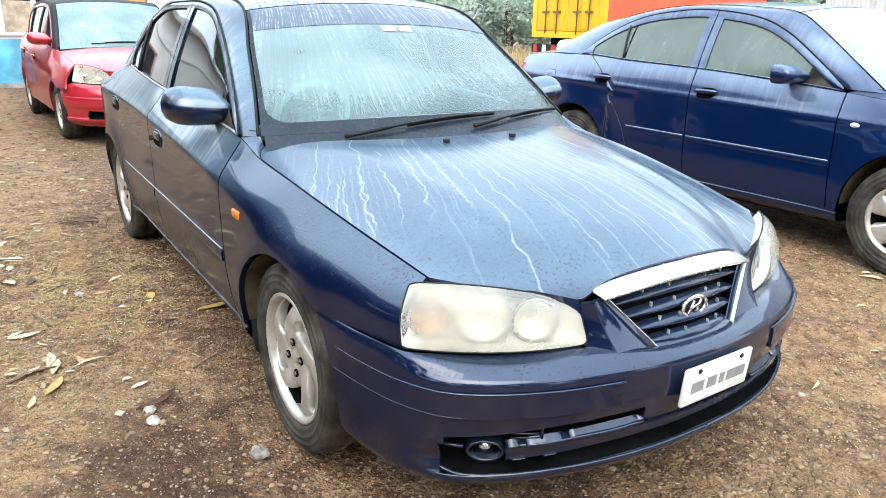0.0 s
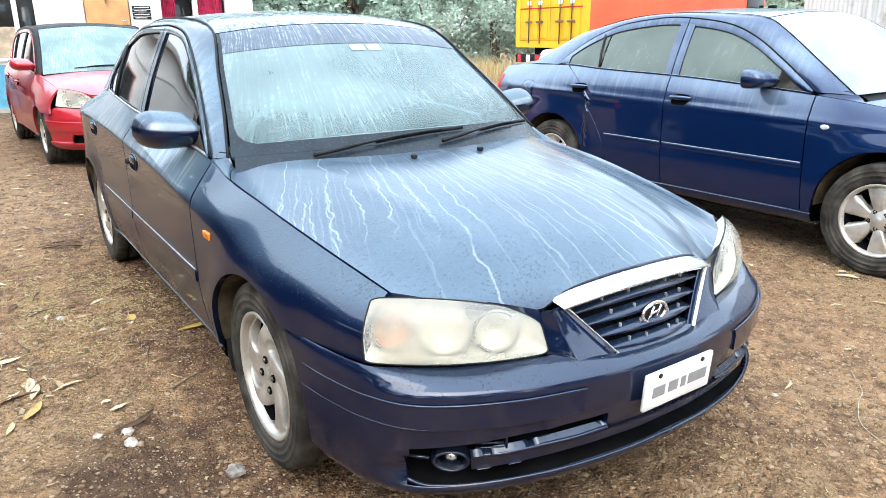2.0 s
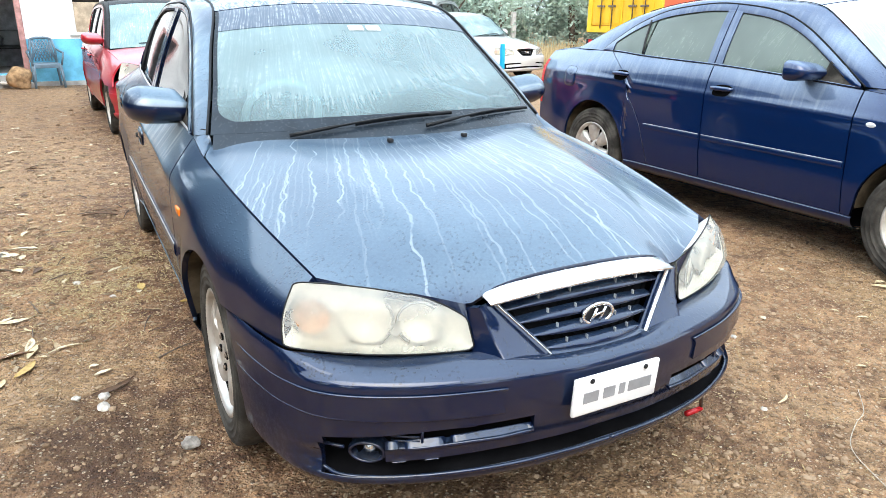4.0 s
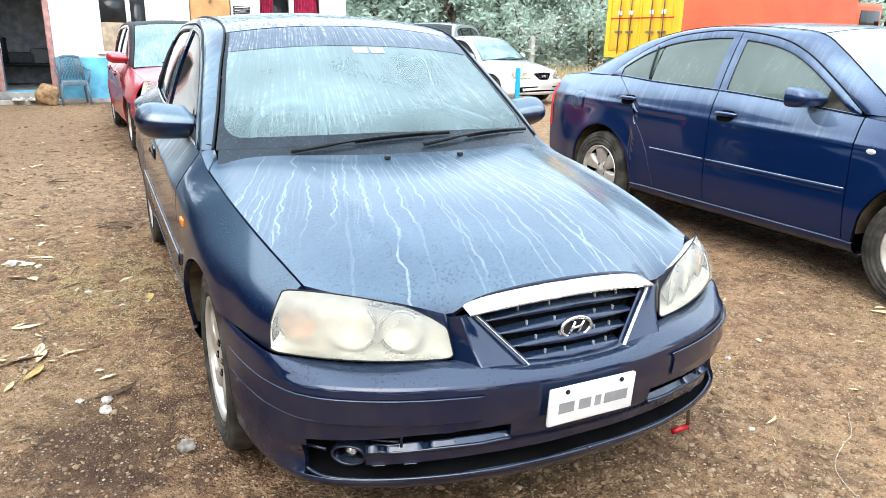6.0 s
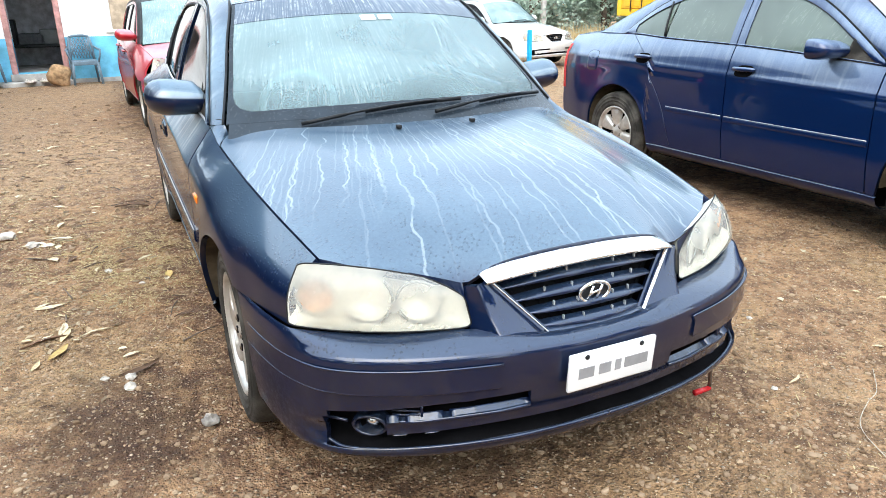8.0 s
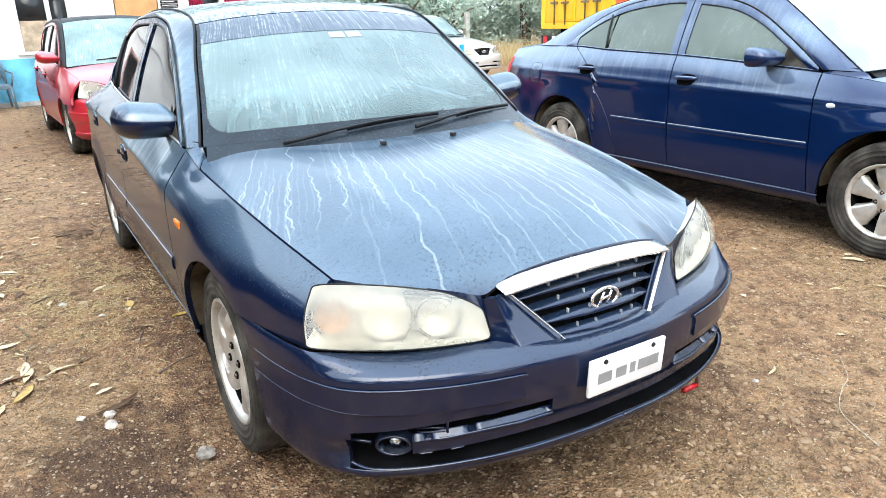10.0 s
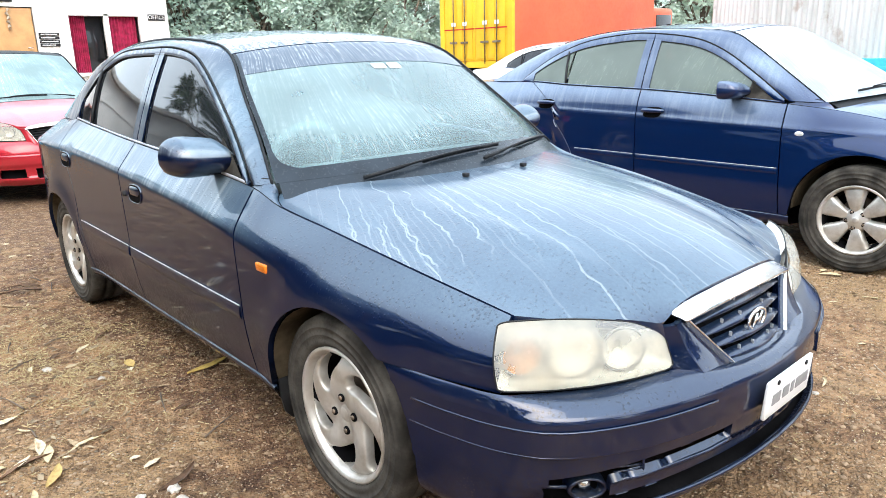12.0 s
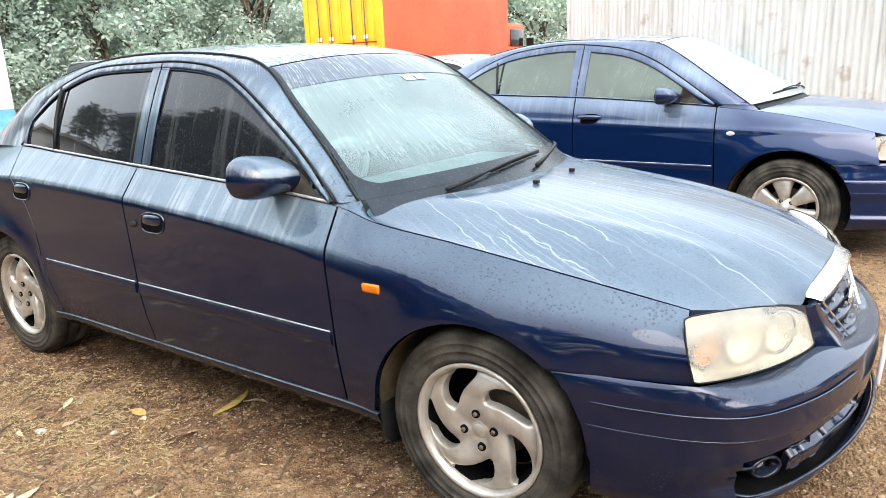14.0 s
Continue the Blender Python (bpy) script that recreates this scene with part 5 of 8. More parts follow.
SALOON = dict(
    paint=BLUE, wb=2.61, arch=0.338, zc=0.297, end=3.42, tyre=0.302, track=0.808, sill=0.285,
    W=fn((-0.6, 0.735), (-0.4, 0.79), (-0.2, 0.82), (0, 0.838), (0.32, 0.848), (0.5, 0.846), (1.5, 0.842), (2.3, 0.838), (2.61, 0.842), (2.95, 0.815), (3.2, 0.75), (3.42, 0.655)),
    xt=fn((-0.55, 0.648), (-0.2, 0.70), (0.1, 0.728), (0.37, 0.738), (0.53, 0.741), (1.0, 0.748), (1.55, 0.75), (2.2, 0.725), (2.55, 0.695), (2.9, 0.65), (3.2, 0.61), (3.42, 0.55)),
    zt=fn((-0.55, 0.705), (-0.2, 0.772), (0.1, 0.822), (0.37, 0.857), (0.53, 0.898), (1.0, 0.938), (1.55, 0.972), (2.2, 1.005), (2.55, 1.018), (2.9, 1.005), (3.5, 0.96)),
    fender_front=lambda v: -0.571 + 0.045 * v, bump_seam=0.555,
    door1=lambda v: 0.474 + 0.05 * v * v, door2=lambda v: 1.505 + 0.05 * v, door3=fn((0, 2.2), (0.3, 2.25), (0.5, 2.31), (0.7, 2.41), (1, 2.56)),
    mould=(lambda y: 0.472 + 0.010 * y, lambda y: 0.522 + 0.010 * y),
    rail=rail, edge=edge, header=share(edge, 3), rear_header=share(edge, 7), bows=((-0.205, 0.025), (-0.06, 0.042), (0.05, 0.035), (0.05, 0.02)),
    shoulder=fn((-0.5, 0.64), (-0.28, 0.665), (-0.12, 0.68), (0.05, 0.705), (0.2, 0.735), (0.46, 0.765), (0.97, 0.82), (1.45, 0.855), (2.0, 0.885), (2.5, 0.90), (3.4, 0.88)), frame=0.03, flush_handles=True, gutter=0.005,
    glass=(0.66, 1.475, 1.585, 2.215, 2.505), side_glass=GLASS_DARK, screen=GLASS_WS, border=BORDER, strip=STRIP, waist=PALE_TRIM_GLINT,
    screen_label="fogged windscreen streaked with dried rain", hood_label="blue bonnet with pale dried water runs and drops", roof_label="blue roof with pale dried water marks",
    hood_front=[(0, -0.758, 0.720), (-0.15, -0.75, 0.712), (-0.26, -0.735, 0.690), (-0.335, -0.728, 0.654), (-0.45, -0.685, 0.674), (-0.55, -0.62, 0.692), (-0.648, -0.53, 0.707)],
    hood_rear=(0.245, 0.50, 0.905), corner=0.14, hood_mid=((0, 0.75), (0.2, 0.803), (0.5, 0.856), (0.8, 0.888), (1, 0.905)),
    bump_top=[(0, -0.835, 0.518), (-0.15, -0.826, 0.522), (-0.333, -0.774, 0.546), (-0.55, -0.678, 0.540), (-0.71, -0.602, 0.553), (-0.756, -0.556, 0.557), (-0.79, -0.4, 0.555), (-0.812, -0.215, 0.55)],
    bump_plan=[(0, -0.90, 0), (-0.137, -0.893, 0), (-0.311, -0.863, 0), (-0.5, -0.806, 0), (-0.663, -0.716, 0), (-0.755, -0.602, 0), (-0.797, -0.455, 0), (-0.815, -0.32, 0), (-0.823, -0.2, 0)],
    lamp_bulge=0.032, lamp_side=0.014, bump_rows=SALOON_FACE, warp=saloon_warp, shelf=0.010, bars=False, side_push=fn((0.2, -0.045), (0.23, -0.022), (0.27, -0.010), (0.34, -0.004), (0.40, 0.0), (0.6, -0.004)), nose_ridge=((-0.285, -0.832, 0.530), (-0.320, -0.760, 0.652)),
    intakes=((0.222, 0.70, 0.345, 0.385), (0.565, 0.70, 0.275, 0.385), (-0.01, 0.60, 0.275, 0.308)),
    rub=(0.30, -0.33, 0.424, 0.485), rub_out=0.008,
    lamp=((-0.701, -0.527, 0.704), (-0.748, -0.570, 0.562), (-0.335, -0.770, 0.551), (-0.350, -0.738, 0.655)), lens=LENS, lamp_label="yellowed hazy headlamp with amber indicator",
    bulbs=((0.155, 0.046, AMBER_IN), (0.44, 0.062, REFLECT), (0.73, 0.052, REFLECT)),
    grille=dict(corners=((-0.285, -0.757, 0.664), (-0.155, -0.826, 0.527), (-0.338, -0.744, 0.648), (-0.335, -0.774, 0.547)), slats=4, slat_paint=BLUE, ribs=11, chrome=0.024, badge=0.598),
    handles=((1.363, 0.785), (2.34, 0.838)), mirror=(0.94, 0.745, 0.985), repeater=(0.323, 0.689, AMBER), tail_lamp=(0.62, 0.86),
    wheel=dict(rim_r=0.2, spokes=5, pierced=True, swirl=0.5, wide=(1.12, 0.26, 1.04)),
    wipers=(((-0.64, -0.05), (0.26, 0.045), 0.010), ((0.06, -0.035), (0.92, 0.045), 0.010)),
)
saloon, saloon_side, saloon_screen = build_car(SALOON, "saloon_car", "dark blue metallic saloon car with dried rain streaks, parked on earth", pose(0, 0, 0), "parked cars")

rail = [(-0.795, 0.47, 0.98), (-0.752, 0.7, 1.14), (-0.70, 0.95, 1.29), (-0.667, 1.19, 1.375), (-0.645, 1.55, 1.418), (-0.64, 1.8, 1.412), (-0.645, 2.1, 1.372), (-0.67, 2.35, 1.285), (-0.705, 2.55, 1.17), (-0.745, 2.67, 1.074)]
edge = [(-0.765, 0.27, 0.975), (-0.71, 0.5, 1.13), (-0.64, 0.78, 1.315), (-0.60, 0.95, 1.40), (-0.58, 1.2, 1.43), (-0.57, 1.6, 1.448), (-0.57, 2.0, 1.43), (-0.58, 2.4, 1.355), (-0.60, 2.65, 1.27), (-0.69, 3.05, 1.072)]
BASE = {k: v for k, v in SALOON.items() if k not in ("warp", "shelf", "bars", "nose_ridge", "side_push", "corner", "lamp_bulge", "lamp_side")}
LIFTBACK = dict(BASE,
    shoulder=None, frame=0.05, flush_handles=False, gutter=0.0025, waist=NAVY, tail_len=0.05, mirror_len=0.27, mirror_high=0.8, mirror_square=4.5, mirror_tip=5.5,
    paint=NAVY, wb=2.578, arch=0.372, zc=0.325, end=3.42, tyre=0.318, track=0.872, sill=0.29, round=2.6,
    W=fn((-0.7, 0.80), (-0.4, 0.845), (0, 0.868), (0.5, 0.875), (1.5, 0.877), (2.3, 0.876), (2.6, 0.878), (3.1, 0.85), (3.45, 0.78)),
    xt=fn((-0.6, 0.70), (0, 0.765), (0.3, 0.785), (0.6, 0.80), (1.5, 0.81), (2.3, 0.79), (2.6, 0.76), (3.0, 0.70), (3.45, 0.64)),
    zt=fn((-0.6, 0.77), (-0.2, 0.865), (0.22, 0.938), (0.45, 0.962), (0.6, 0.975), (1.42, 1.03), (2.16, 1.055), (2.5, 1.073), (3.0, 1.07), (3.45, 1.04)),
    fender_front=lambda v: -0.50 + 0.05 * v, bump_seam=0.62,
    door1=lambda v: 0.44 + 0.03 * v, door2=lambda v: 1.47 + 0.015 * v, door3=fn((0, 1.96), (0.3, 2.03), (0.5, 2.12), (0.65, 2.22), (0.8, 2.35), (1, 2.52)),
    mould=(lambda y: 0.542 + 0.006 * y, lambda y: 0.578 + 0.006 * y), crease=fn((-0.5, 0.80), (1.0, 0.835), (3.4, 0.90)),
    rail=rail, edge=edge, header=share(edge, 3), rear_header=share(edge, 7), bows=((-0.2, 0.04), (-0.06, 0.045), (0.05, 0.03), (0.05, 0.02)),
    glass=(0.60, 1.425, 1.545, 2.17, 2.52), side_glass=GLASS_FOG, screen=GLASS_OC, border=None, screen_label="frosted white fogged windscreen", hood_label="", roof_label="blue roof pale with dew",
    hood_front=[(0, -0.80, 0.80), (-0.3, -0.78, 0.80), (-0.5, -0.715, 0.79), (-0.69, -0.56, 0.775)],
    hood_rear=(0.03, 0.22, 0.985), hood_mid=((0, 0.84), (0.3, 0.915), (0.7, 0.965), (1, 0.985)),
    bump_top=[(0, -0.865, 0.61), (-0.4, -0.82, 0.625), (-0.62, -0.69, 0.625), (-0.76, -0.53, 0.625), (-0.83, -0.36, 0.622), (-0.862, -0.225, 0.62)],
    bump_plan=[(0, -0.93, 0), (-0.3, -0.91, 0), (-0.55, -0.835, 0), (-0.71, -0.69, 0), (-0.80, -0.5, 0), (-0.85, -0.35, 0), (-0.868, -0.2, 0)],
    bump_rows=face_rows(0.56, 0.2), intakes=((0.0, 0.6, 0.28, 0.37),), rub=(0.32, -0.35, 0.44, 0.50),
    lamp=((-0.755, -0.44, 0.775), (-0.80, -0.49, 0.645), (-0.42, -0.80, 0.635), (-0.44, -0.775, 0.772)), lens=LENS, lamp_label="clear headlamp",
    grille=dict(corners=((-0.40, -0.80, 0.775), (-0.33, -0.855, 0.625), (-0.435, -0.782, 0.77), (-0.42, -0.81, 0.63)), slats=9, slat_paint=BLACK, chrome=0.02),
    handles=((1.35, 0.883), (2.30, 0.912)), mirror=(1.03, 0.765, 1.045), repeater=(0.36, 0.795, CLEAR), tail_lamp=(0.60, 0.97), recess=VOID,
    wheel=dict(rim_r=0.2, spokes=6, swirl=0.0, wide=(1.0, 0.68, 0.78), nuts=5),
    wipers=(((0.28, 0.02), (-0.66, 0.05), 0.03), ((0.93, 0.03), (0.10, 0.06), 0.03)))
liftback, lift_side, lift_screen = build_car(LIFTBACK, "liftback_car", "royal navy blue liftback car with fogged windows, parked beside the saloon", pose(3.475, -0.23, 0), "parked cars")

rail = [(-0.715, 0.40, 0.965), (-0.675, 0.6, 1.12), (-0.63, 0.85, 1.31), (-0.60, 1.1, 1.42), (-0.585, 1.5, 1.46), (-0.58, 2.1, 1.45), (-0.60, 2.5, 1.40), (-0.63, 2.75, 1.25), (-0.665, 2.9, 1.1)]
edge = [(-0.69, 0.20, 0.955), (-0.62, 0.55, 1.2), (-0.565, 0.9, 1.44), (-0.54, 1.2, 1.485), (-0.53, 1.8, 1.498), (-0.53, 2.3, 1.485), (-0.54, 2.7, 1.44), (-0.64, 3.02, 1.09)]
HATCH = dict(BASE,
    shoulder=None, frame=0.042, flush_handles=False, pillar=BLACK,
    paint=RED, wb=2.46, arch=0.335, zc=0.30, end=3.1, tyre=0.30, track=0.80, sill=0.28, mould=None, round=2.6,
    W=fn((-0.6, 0.74), (-0.3, 0.80), (0, 0.82), (1.5, 0.824), (2.4, 0.822), (2.8, 0.80), (3.1, 0.76)),
    xt=fn((-0.55, 0.62), (0, 0.69), (0.4, 0.72), (1.5, 0.735), (2.4, 0.70), (3.1, 0.64)),
    zt=fn((-0.55, 0.79), (-0.2, 0.87), (0.1, 0.92), (0.4, 0.955), (1.5, 1.0), (2.4, 1.05), (3.1, 1.08)),
    fender_front=lambda v: -0.44 + 0.06 * v, bump_seam=0.58,
    door1=lambda v: 0.36 + 0.03 * v, door2=lambda v: 1.42, door3=fn((0, 2.05), (0.4, 2.12), (0.7, 2.35), (1, 2.5)),
    rail=rail, edge=edge, header=share(edge, 2), rear_header=share(edge, 6), bows=((-0.15, 0.035), (-0.05, 0.04), (0.04, 0.03), (0.05, 0.02)),
    glass=(0.52, 1.38, 1.48, 2.2, 2.6), side_glass=GLASS_DARK, screen=GLASS_GREEN, border=None, post=BLACK, roof_paint=BLACK, screen_label="greenish windscreen", roof_label="black roof", hood_label="",
    hood_front=[(0, -0.70, 0.765), (-0.3, -0.675, 0.765), (-0.48, -0.58, 0.785), (-0.615, -0.40, 0.815)],
    hood_rear=(0.05, 0.205, 0.985), hood_mid=((0, 0.82), (0.3, 0.905), (0.7, 0.955), (1, 0.985)), nose_pow=4,
    bump_top=[(0, -0.775, 0.585), (-0.28, -0.755, 0.59), (-0.36, -0.715, 0.625), (-0.55, -0.60, 0.63), (-0.70, -0.44, 0.64), (-0.76, -0.34, 0.60), (-0.79, -0.20, 0.58)],
    bump_plan=[(0, -0.83, 0), (-0.25, -0.815, 0), (-0.48, -0.74, 0), (-0.65, -0.60, 0), (-0.74, -0.45, 0), (-0.79, -0.3, 0), (-0.806, -0.18, 0)],
    bump_rows=face_rows(0.54, 0.2), intakes=((0.0, 0.34, 0.26, 0.35), (0.42, 0.62, 0.28, 0.36)), rub=None, bars=False,
    lamp=((-0.645, -0.37, 0.83), (-0.705, -0.44, 0.655), (-0.36, -0.70, 0.635), (-0.40, -0.66, 0.765)), lamp_label="cream yellowed headlamp", bulbs=((0.3, 0.05, REFLECT), (0.7, 0.045, REFLECT)),
    grille=dict(corners=((-0.345, -0.69, 0.745), (-0.28, -0.762, 0.60), (-0.385, -0.665, 0.755), (-0.36, -0.715, 0.63)), slats=7, slat_paint=BLACK, ribs=15, chrome=0.025),
    handles=((1.25, 0.83), (2.15, 0.87)), mirror=(0.94, 0.52, 1.06), repeater=None, tail_lamp=(0.8, 1.05),
    wheel=dict(rim_r=0.185, spokes=7, swirl=0.0, wide=(0.5, 0.26, 0.26), nuts=0), wipers=(((0.55, 0.03), (-0.55, 0.05), 0.02),))
build_car(HATCH, "hatchback_car", "red hatchback car with black roof parked behind the saloon", pose(0.10, 6.8, 0, 0, 0, 2.2) @ Matrix.Diagonal((1, 1, 0.97, 1)), "parked cars")

PALE = dict(SALOON, paint=WHITE, side_glass=GLASS_DARK, screen=GLASS_GREEN, border=None, screen_label="greenish windscreen", hood_label="", roof_label="", rub=None,
            lens=LENS, lamp_label="clear headlamp", repeater=None)
PALE["grille"] = dict(SALOON["grille"], slat_paint=BLACK, chrome=0.018, badge=0.6)
build_car(PALE, "white_saloon_car", "white saloon car with green-tinted windscreen parked at the back", pose(7.72, 11.75, 0, 0, 0, 12), "parked cars")
build_car(dict(LIFTBACK, paint=WHITE, side_glass=GLASS_DARK, screen=GLASS_GREEN), "white_car", "white car parked behind the navy liftback", pose(8.0, 4.25, 0), "parked cars")
build_car(dict(HATCH, paint=SILVER, roof_paint=SILVER, pillar=SILVER, tail_lamp=None), "silver_hatchback_car", "tall silver hatchback car with dark windows parked at the back", pose(9.85, 18.45, 0, 0, 0, 135) @ Matrix.Scale(1.18, 4), "parked cars")


# ---- ground ----
def ground_z(x, y):
    near = math.exp(-((x - 0.5) ** 2 + (y - 1.5) ** 2) / 120.0)
    return (0.018 * noise.noise((x * 1.3, y * 1.3, 0.0)) + 0.008 * noise.noise((x * 5.0, y * 5.0, 2.0))) * (0.3 + near) - 0.012


bm = bmesh.new()
def ticks(lo, hi, fine_lo, fine_hi, step):
    a = list(np.arange(fine_lo, fine_hi + 1e-6, step))
    g = step
    v = fine_lo
    while v > lo:
        g *= 1.35
        v -= g
        a.insert(0, max(v, lo))
    g = step
    v = fine_hi
    while v < hi:
        g *= 1.35
        v += g
        a.append(min(v, hi))
    return a
gx = ticks(-900, 900, -3.4, 4.0, 0.05)
gy = ticks(-900, 900, -2.2, 6.0, 0.05)
gv = [[bm.verts.new((x, y, ground_z(x, y) if abs(x) < 60 and abs(y) < 60 else -0.012)) for y in gy] for x in gx]
for a, b in zip(gv, gv[1:]):
    for i in range(len(gy) - 1):
        bm.faces.new((a[i], b[i], b[i + 1], a[i + 1]))
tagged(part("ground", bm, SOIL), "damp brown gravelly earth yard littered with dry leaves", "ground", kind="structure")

# ---- office building at the back ----
WALL_W = plain("whitewashed_plaster", (0.80, 0.80, 0.79), 0.9, vary=0.08, scale=1.6, bump=0.1)
WALL_B = plain("sky_blue_painted_plaster", (0.16, 0.50, 0.72), 0.85, vary=0.2, scale=2.6, bump=0.1)
CEMENT = plain("grey_cement", (0.42, 0.40, 0.37), 0.95, vary=0.2, scale=5, bump=0.2)
PINK = plain("faded_pink_frame_paint", (0.50, 0.27, 0.25), 0.8, vary=0.2, scale=9)
DARKROOM = plain("dim_room_plaster", (0.74, 0.75, 0.80), 0.9, vary=0.2)
ORANGE_DOOR = plain("tan_laminate", (0.55, 0.30, 0.12), 0.5, vary=0.1, scale=4)
FRAME_W = plain("white_window_frame", (0.78, 0.78, 0.77), 0.4, vary=0.05)
CURTAIN = plain("crimson_curtain_cloth", (0.38, 0.015, 0.07), 0.9, vary=0.25, scale=10)
PANE = tinted_glass("dark_window_glass", (0.02, 0.022, 0.025), 0.15)
WOOD = plain("pale_weathered_board", (0.50, 0.40, 0.29), 0.8, vary=0.2, scale=8)

WY = 13.4
openings = [(-2.47, -1.70, 0.22, 2.12), (-0.82, 0.14, 0.96, 2.05), (0.90, 1.72, 0.1, 2.34), (2.24, 3.68, 1.15, 2.25)]


def wall_pieces(x0, x1, z0, z1):
    """Splits a stretch of wall round the openings into blocks."""
    xs = sorted({x0, x1, *[v for o in openings for v in o[:2] if x0 < v < x1]})
    out = []
    for a, b in zip(xs, xs[1:]):
        zs = [(z0, z1)]
        for o in openings:
            if o[0] <= a and b <= o[1]:
                zs = [s for p, q in zs for s in ((p, min(q, o[2])), (max(p, o[3]), q)) if s[1] - s[0] > 0.005]
        out += [(a, b, p, q) for p, q in zs]
    return out


bm = bmesh.new()
for a, b, p, q in wall_pieces(-9.0, 4.2, 0.84, 3.4):
    box(bm, (a, WY, p), (b, WY + 0.22, q))
wall = tagged(part("wall_north", bm, WALL_W, smooth=False), "whitewashed plaster wall with sky-blue lower band", "wall", kind="structure")
bm = bmesh.new()
for a, b, p, q in wall_pieces(-9.0, 4.2, 0.07, 0.84):
    box(bm, (a, WY - 0.004, p), (b, WY + 0.22, q))
part("painted_band", bm, WALL_B, wall, "sky-blue painted band", smooth=False)
part("plinth", boxed((-9.0, WY - 0.012, -0.1), (4.2, WY + 0.22, 0.07)), CEMENT, wall, "stained cement plinth", smooth=False)
bm = boxed((3.98, WY + 0.22, -0.1), (4.2, WY + 6, 3.4))
tagged(part("wall_east", bm, WALL_W, smooth=False), "whitewashed plaster side wall", "wall", kind="structure")
bm = box(box(boxed((-9.0, WY + 6, -0.1), (4.2, WY + 6.2, 3.4)), (-9.2, WY, -0.1), (-9.0, WY + 6.2, 3.4)), (-9.0, WY + 2.6, 0.0), (3.9, WY + 2.7, 3.3))
tagged(part("wall_back", bm, DARKROOM, smooth=False), "dim inner walls of the office", "wall", kind="structure")
tagged(part("roof_slab", boxed((-9.3, WY - 0.35, 3.4), (4.5, WY + 6.3, 3.55), 0.02), CEMENT, smooth=False), "grey cement roof slab", "roof", kind="structure")
tagged(part("inner_floor", boxed((-9.0, WY + 0.2, 0.0), (3.98, WY + 6, 0.2)), CEMENT, smooth=False), "cement floor inside the office", "floor", kind="structure")
step = thing("doorstep", "worn grey cement doorstep", "step")
part("slab", boxed((-2.75, WY - 0.32, -0.05), (-1.55, WY - 0.015, 0.07), 0.02), CEMENT, step)
part("upper_slab", boxed((-2.6, WY - 0.10, 0.07), (-1.62, WY - 0.015, 0.2), 0.015), CEMENT, step)
ledge = part("parapet_band", boxed((-9.0, WY - 0.05, 2.62), (4.24, WY - 0.003, 2.72), 0.01), FRAME_W, wall, smooth=False)

# open doorway
d1 = tagged(new("door_1"), "open doorway with a worn pink frame", "doorway", kind="structure")
for lo, hi in (((-2.57, WY - 0.03, 0.2), (-2.47, WY + 0.1, 2.2)), ((-1.70, WY - 0.03, 0.2), (-1.60, WY + 0.1, 2.2)), ((-2.47, WY - 0.03, 2.12), (-1.70, WY + 0.1, 2.2))):
    part("door_frame", boxed(lo, hi, 0.01), PINK, d1)
# shuttered window with a board below
w1 = tagged(new("window_1"), "window with white frame, dark pane and pale board", "window", kind="structure")
for lo, hi in (((-0.82, WY - 0.02, 0.93), (-0.74, WY + 0.06, 2.08)), ((-0.28, WY - 0.02, 0.96), (-0.20, WY + 0.06, 2.05)), ((0.07, WY - 0.02, 0.93), (0.14, WY + 0.06, 2.08)), ((-0.74, WY - 0.02, 2.0), (0.07, WY + 0.06, 2.08)), ((-0.86, WY - 0.05, 0.9), (0.18, WY + 0.03, 0.96))):
    part("window_frame", boxed(lo, hi, 0.008), FRAME_W, w1)
part("board", boxed((-0.74, WY + 0.01, 0.96), (-0.28, WY + 0.035, 1.5), 0.004), WOOD, w1, "pale weathered board")
part("pane", boxed((-0.74, WY + 0.03, 1.5), (-0.28, WY + 0.04, 2.0)), PANE, w1)
part("pane", boxed((-0.20, WY + 0.03, 0.96), (0.07, WY + 0.04, 2.0)), PANE, w1)
# office door
d2 = tagged(new("door_2"), "closed tan laminate office door", "door", kind="structure")
part("door_leaf", boxed((0.92, WY + 0.02, 0.12), (1.70, WY + 0.07, 2.32), 0.004), ORANGE_DOOR, d2)
part("door_handle", tube([(1.62, WY + 0.0, 1.62), (1.62, WY - 0.04, 1.62), (1.54, WY - 0.04, 1.62)], 0.012), CHROME, d2)
part("latch", boxed((1.55, WY + 0.0, 1.5), (1.69, WY + 0.02, 1.54), 0.004), STEEL, d2)
garland = part("door_garland", tube([(1.31 + 0.02 * math.sin(k * 1.7), WY - 0.01, 2.33 - 0.035 * k) for k in range(12)], [0.012 + 0.02 * (k % 2) for k in range(12)], 8), WOOD, d2, "hanging dried garland")
